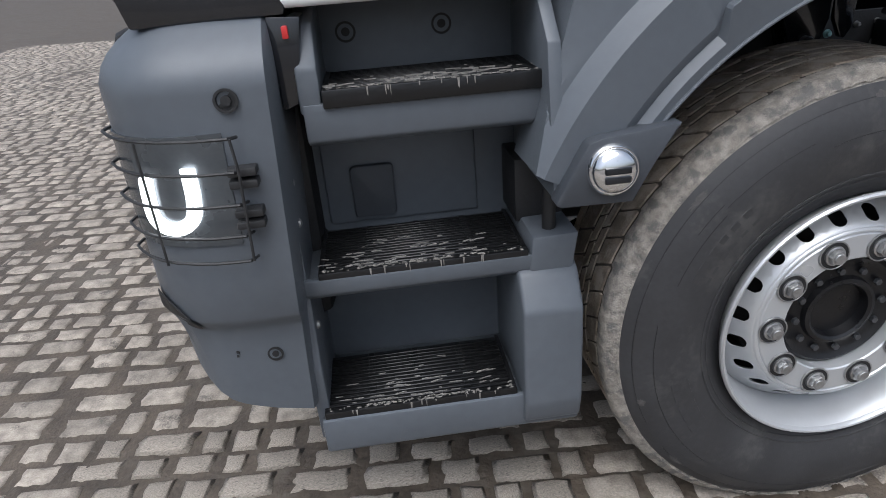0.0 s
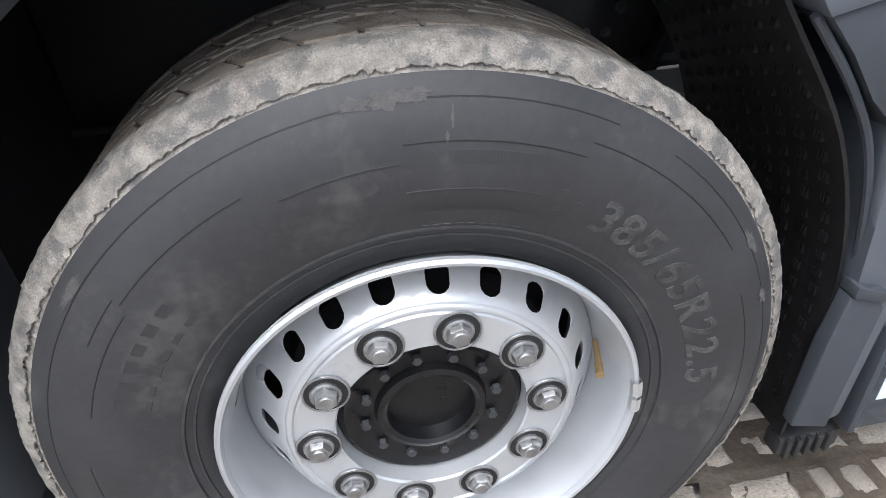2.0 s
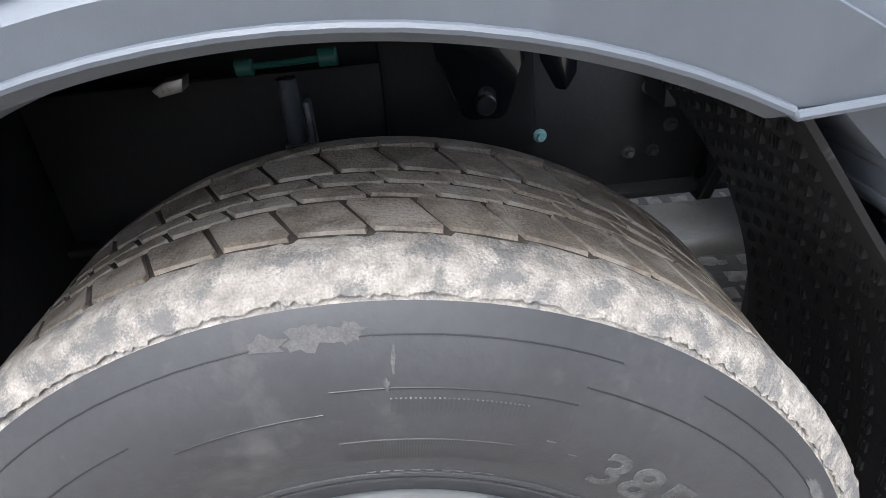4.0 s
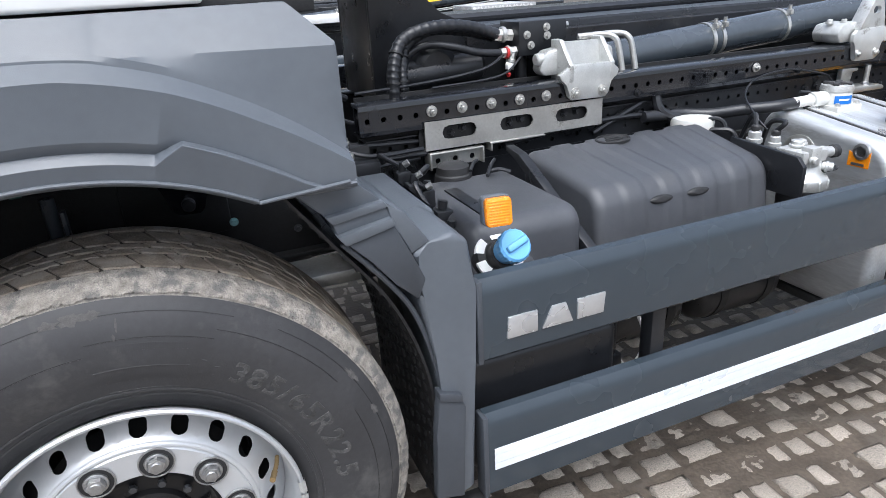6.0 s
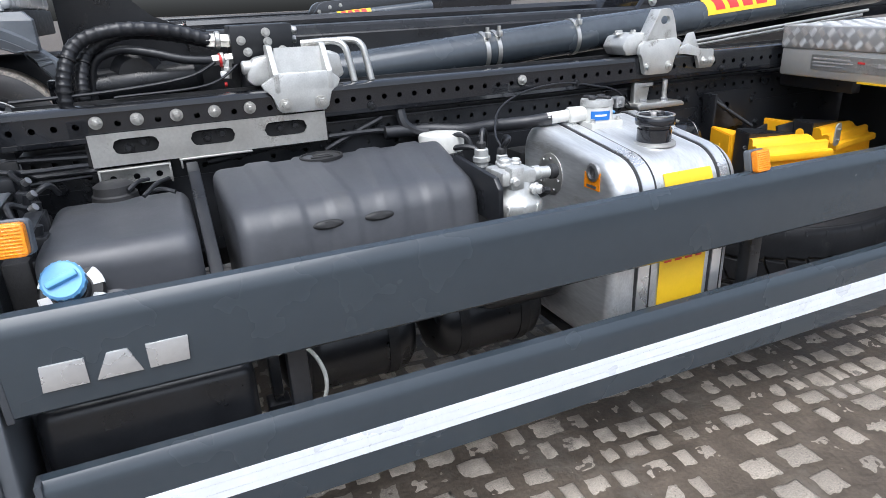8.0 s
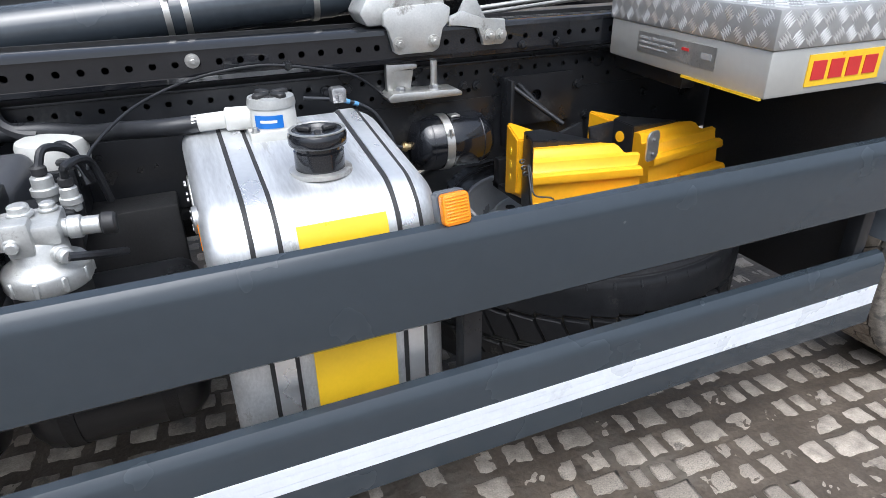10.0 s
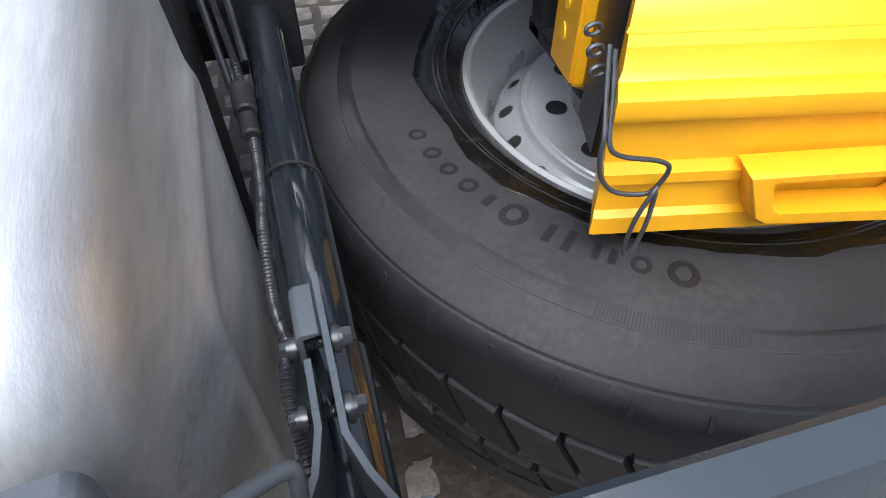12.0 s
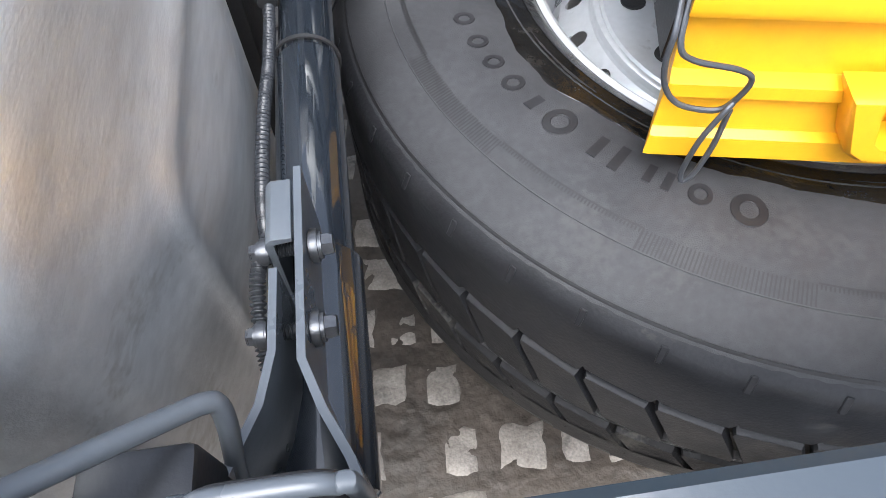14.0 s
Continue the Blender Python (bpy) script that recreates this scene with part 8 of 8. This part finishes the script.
bm = bmesh.new()
box_in(bm, 0.0, 0.72, 0.0, 0.65, 1.100, 1.205, 0.008)
part("box_body", bm, M_alu_matt, sb, "matt aluminium body")
bm = bmesh.new()
box_in(bm, -0.006, 0.73, -0.006, 0.656, 1.203, 1.290, 0.010)
lid = part("box_lid", bm, M_checker, sb, "checker-plate lid")
bm = bmesh.new()


def slug(p, du, dv, n):
    """A raised lozenge on a lid face: centre, half length, half width, lift."""
    b = [p + du, p + dv, p - du, p - dv]
    faces_from(bm, [*b, *(q * 0.55 + p * 0.45 + n * 0.0011 for q in b)], [(4, 5, 6, 7), (0, 1, 5, 4), (1, 2, 6, 5), (2, 3, 7, 6), (3, 0, 4, 7)])


def tread_field(at, ax, ay, n, nu, nv, pitch):
    for i in range(nu):
        for j in range(nv):
            s = 1 if (i + j) % 2 else -1
            c = at + ax * (pitch * (i + 0.5)) + ay * (pitch * (j + 0.5))
            for k in range(-2, 3):
                d = (ax + ay * s).normalized()
                e = (ax - ay * s).normalized()
                slug(c + e * (0.0066 * k), d * 0.0155, e * 0.0040, n)


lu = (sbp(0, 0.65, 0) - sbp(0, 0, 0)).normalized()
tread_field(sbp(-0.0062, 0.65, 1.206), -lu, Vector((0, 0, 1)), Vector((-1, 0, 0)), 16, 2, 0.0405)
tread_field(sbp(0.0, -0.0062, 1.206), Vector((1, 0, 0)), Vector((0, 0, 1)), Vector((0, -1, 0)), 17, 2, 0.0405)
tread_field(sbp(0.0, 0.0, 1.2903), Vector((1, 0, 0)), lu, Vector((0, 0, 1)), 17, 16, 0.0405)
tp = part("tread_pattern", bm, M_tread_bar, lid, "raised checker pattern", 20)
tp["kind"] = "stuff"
bm = bmesh.new()
box_in(bm, -0.002, 0.001, 0.17, 0.50, 1.132, 1.186, 0)
lp = part("label_plate", bm, M_zinc, sb, "pale metal label plate with grey and red bars")
for v0, v1, w0, w1, m_ in ((0.44, 0.49, 1.169, 1.175, M_faint), (0.33, 0.43, 1.169, 1.175, M_faint), (0.40, 0.49, 1.157, 1.162, M_faint), (0.32, 0.39, 1.157, 1.162, M_faint), (0.36, 0.49, 1.145, 1.149, M_faint), (0.272, 0.300, 1.163, 1.170, M_red), (0.185, 0.222, 1.154, 1.168, M_faint)):
    bm = bmesh.new()
    box_in(bm, -0.004, -0.001, v0, v1, w0, w1, 0)
    part("label_bar", bm, m_, lp)
bm = bmesh.new()
box_in(bm, 0.115, 0.355, -0.003, 0.001, 1.118, 1.188, 0)
yl = part("yellow_sticker", bm, M_ysticker, sb, "yellow sticker with red shapes")
for u in (0.128, 0.184, 0.240, 0.296):
    bm = bmesh.new()
    box_in(bm, u, u + 0.042, -0.005, -0.002, 1.132, 1.174, 0)
    part("red_shape", bm, M_red, yl)
bm = bmesh.new()
box_in(bm, -0.0025, 0.006, 0.012, 0.29, 1.0965, 1.1025, 0)
part("yellow_seal", bm, M_ysticker, sb, "yellow edge strip")
for u in (0.05, 0.65):
    bm = bmesh.new()
    box_in(bm, u, u + 0.05, 0.34, 0.68, 1.05, 1.098, 0.004)
    part("box_support", bm, M_black, sb)

# ---- rear wheel and mudguard at the guard's end ----
rmg = thing("rear_mudguard", (4.0, 0.2, 0.7), "grey plastic rear mudguard beyond the guard rails", "mudguard")
bm = bmesh.new()
arc = [(4.60 + 0.64 * math.cos(radians(a)), 0.0, 0.50 + 0.64 * math.sin(radians(a))) for a in range(20, 176, 6)]
grid(bm, [[(x, y, z) for x, q, z in arc] for y in (0.02, 0.05, 0.55, 0.60)])
thicken(bm, 0.012)
part("mudguard_shell", bm, M_plastic, rmg)
bm = bmesh.new()
box(bm, 3.885, 3.895, 0.06, 0.72, 0.40, 1.06, 0.003)
part("splash_sheet", bm, M_under, rmg, "black splash sheet")
rm = Matrix.Translation((4.60, 0.05, gz(4.6) + 0.53))
rwheel = thing("rear_wheel", (4.60, 0.20, gz(4.6)), "dusty truck rear wheel with a silver steel rim", "wheel")
tyre(rwheel, rm, M_sidewall, M_tread, M_shoulder, "dusty black rear tyre", 0.0)
rim(rwheel, rm, M_silver, "silver steel rear rim", 0.06, 10)

# ---- cable and small bracket seen between the rails ----
wc = thing("white_cable", (1.24, 0.2, 0.44), "white cable loop hanging below the fuel tank", "cable")
bm = bmesh.new()
sweep(bm, [(1.262, 0.20, 0.665), (1.300, 0.20, 0.625), (1.322, 0.19, 0.565), (1.316, 0.18, 0.510), (1.288, 0.18, 0.468), (1.255, 0.18, 0.468), (1.238, 0.18, 0.490), (1.222, 0.18, 0.496)], 0.0055, 10, 8)
part("cable_loop", bm, M_cable, wc)
bm = bmesh.new()
box(bm, 1.172, 1.228, 0.16, 0.22, 0.475, 0.53, 0.006)
box(bm, 1.188, 1.214, 0.17, 0.22, 0.53, 0.70, 0.005)
part("cable_bracket", bm, M_black, wc)
bm = bmesh.new()
rod(bm, (1.138, 0.18, 0.456), (1.173, 0.18, 0.462), 0.012, 10, bev=0.002)
rod(bm, (1.222, 0.17, 0.462), (1.248, 0.17, 0.470), 0.010, 10, bev=0.002)
part("cable_end", bm, M_cable, wc)

# ---- the truck parked alongside ----
OFF = Matrix.Translation((-0.22, 4.96, 0.0))
for o in (cab, fwheel, mg, sg, frame_rail, lift, mast, slot, br, br2, cyl, valve, adb, fuel, oil, l1, spare, cA, cB, sb, rmg, rwheel, drive):
    copy_thing(o, OFF @ o.matrix_basis)
tubes = thing("pale_load_beam", (1.4, 4.3, 1.12), "long pale steel beam lying on the neighbouring frame", "beam")
bm = bmesh.new()
box(bm, 0.9, 2.1, 5.4, 5.55, 1.22, 1.30, 0.006)
part("beam_body", bm, M_whitelab, tubes)


# ---- yard: mud sheet and granite setts (last: many pieces) ----
def mud_height(x, y):
    """Level of the mud over the setts' tops: it drowns them in patches."""
    p = Vector((x, y, 0.0))
    big = noise.noise(p * 0.55 + Vector((7, 3, 0)))
    mid = noise.noise(p * 2.6 + Vector((1, 9, 0)))
    fine = noise.noise(p * 15.0)
    tiny = noise.noise(p * 52.0)
    lane = 0.0012 * math.exp(-((x - 2.4) / 1.4) ** 2 - ((y + 0.1) / 0.9) ** 2) - 0.0018 * min(1.0, max(0.0, (0.9 - x) / 0.4)) - 0.0016 * min(1.0, max(0.0, -0.2 - x) / 0.4)
    lane += 0.0014 * min(1.0, max(0.0, (-1.5 - x) / 1.2)) + 0.0012 * math.exp(-((x - 2.85) / 0.38) ** 2 - ((y - 0.30) / 0.38) ** 2)
    return -0.0027 + 0.0024 * big + 0.0030 * mid + 0.0030 * fine + 0.0034 * tiny + lane


def spread(stops):
    out = []
    for a, b, step in stops:
        n = max(1, round((b - a) / step))
        out += [a + (b - a) * i / n for i in range(n)]
    return out + [stops[-1][1]]


gx = spread([(-1500, -60, 360), (-60, -12, 8), (-12, -3.0, 0.2), (-3.0, 2.5, 0.013), (2.5, 3.2, 0.006), (3.2, 4.8, 0.013), (4.8, 12, 0.3), (12, 60, 8), (60, 1500, 360)])
gy = spread([(-1500, -60, 360), (-60, -6, 8), (-6, -1.2, 0.3), (-1.2, 0.0, 0.013), (0.0, 0.55, 0.006), (0.55, 0.8, 0.013), (0.8, 5.0, 0.08), (5, 14, 0.3), (14, 60, 8), (60, 1500, 360)])
verts = [(x, y, (gz(x) if abs(x) < 60 else gz(60 if x > 0 else -60)) + (mud_height(x, y) if -12 < x < 12 and -6 < y < 14 else -0.004)) for y in gy for x in gx]
nx = len(gx)
quads = [(j * nx + i, j * nx + i + 1, (j + 1) * nx + i + 1, (j + 1) * nx + i) for j in range(len(gy) - 1) for i in range(nx - 1)]
me = bpy.data.meshes.new("ground")
me.from_pydata(verts, [], quads)
me.materials.append(M_mud)
me.polygons.foreach_set("use_smooth", [True] * len(me.polygons))
ground = tagged(new("ground", me), "cobbled yard with damp sandy mud between the setts", "ground", kind="structure")


def sett_shape(rnd_, n=12):
    """Outline of an uneven sett in a unit square, with two rings below it."""
    pts = []
    for i in range(n):
        a = 2 * math.pi * (i + 0.5) / n
        c, s = math.cos(a), math.sin(a)
        k = 0.5 / max(abs(c), abs(s)) * 0.92
        k = min(k, 0.64) * rnd_.uniform(0.87, 1.06)
        pts.append((c * k, s * k))
    return pts


def sett_mesh(pts, top, w, l, z):
    """Vertices and faces of one sett of w by l metres."""
    n = len(pts)
    vs = [(0, 0, z + top)] + [(p[0] * w * 0.74, p[1] * l * 0.74, z + top * 0.65) for p in pts] + [(p[0] * w * 0.97, p[1] * l * 0.97, z - 0.0045) for p in pts] + [(p[0] * w, p[1] * l, z - 0.04) for p in pts]
    fs = [(0, 1 + i, 1 + (i + 1) % n) for i in range(n)]
    for k in (0, 1):
        o = 1 + k * n
        fs += [(o + i, o + n + i, o + n + (i + 1) % n, o + (i + 1) % n) for i in range(n)]
    return vs, fs


rs = random.Random(11)
ANG = radians(-4)
shapes = [sett_shape(rs) for _ in range(14)]
protos = []
for sh_ in shapes:
    vs, fs = sett_mesh(sh_, 0.0034, 1.0, 1.0, 0.0)
    pm = bpy.data.meshes.new("sett")
    pm.from_pydata(vs, [], fs)
    pm.materials.append(M_stone)
    pm.polygons.foreach_set("use_smooth", [True] * len(pm.polygons))
    protos.append(pm)
near_spots, far_v, far_f = [], [], []
v0 = -4.6
row_i = 0
while v0 < 11.5:
    h = rs.uniform(0.094, 0.128)
    u0 = -8.2 + rs.uniform(0, 0.1)
    while u0 < 9.0:
        w = rs.choice((0.070, 0.085, 0.10, 0.115, 0.135, 0.16)) * rs.uniform(0.9, 1.1) * (1.30 if u0 < 0.7 else 1.0)
        uc, vc = u0 + w / 2, v0 + h / 2 + rs.uniform(-0.006, 0.006) + 0.012 * math.sin(u0 * 1.3 + row_i)
        x, y = uc * math.cos(ANG) - vc * math.sin(ANG), uc * math.sin(ANG) + vc * math.cos(ANG)
        u0 += w
        k = rs.randrange(14)
        dz, turn = rs.uniform(-0.0055, 0.0025), ANG + rs.uniform(-0.05, 0.05)
        if y > 5.2 and x > -1.5:
            continue
        in_view = -1.9 < x < 0.75 and -0.55 < y < 0.55 or 0.75 <= x < 3.7 and -0.5 < y < 0.40
        if in_view and len(near_spots) < 300 and not (-0.5 < x < 0.45 and 0.02 < y < 0.34):
            near_spots.append((x, y, gz(x) + dz, turn, w - 0.012, h - 0.012, k))
            continue
        vs, fs = sett_mesh(shapes[k], 0.0034, w - 0.012, h - 0.012, 0.0)
        o = len(far_v)
        c, s = math.cos(turn), math.sin(turn)
        far_v += [(x + a * c - b * s, y + a * s + b * c, gz(x) + dz + zz) for a, b, zz in vs]
        far_f += [tuple(o + i for i in f) for f in fs]
    v0 += h
    row_i += 1
me = bpy.data.meshes.new("setts")
me.from_pydata(far_v, [], far_f)
me.materials.append(M_stone_far)
me.polygons.foreach_set("use_smooth", [True] * len(me.polygons))
rest = new("sett_field", me)
rest.parent = ground
tagged(rest, kind="stuff")
for x, y, z, turn, w, l, k in near_spots:
    ob = new("sett", protos[k])
    ob.parent = ground
    ob.matrix_basis = Matrix.Translation((x, y, z)) @ Matrix.Rotation(turn, 4, "Z") @ Matrix.Diagonal((w, l, 1, 1))
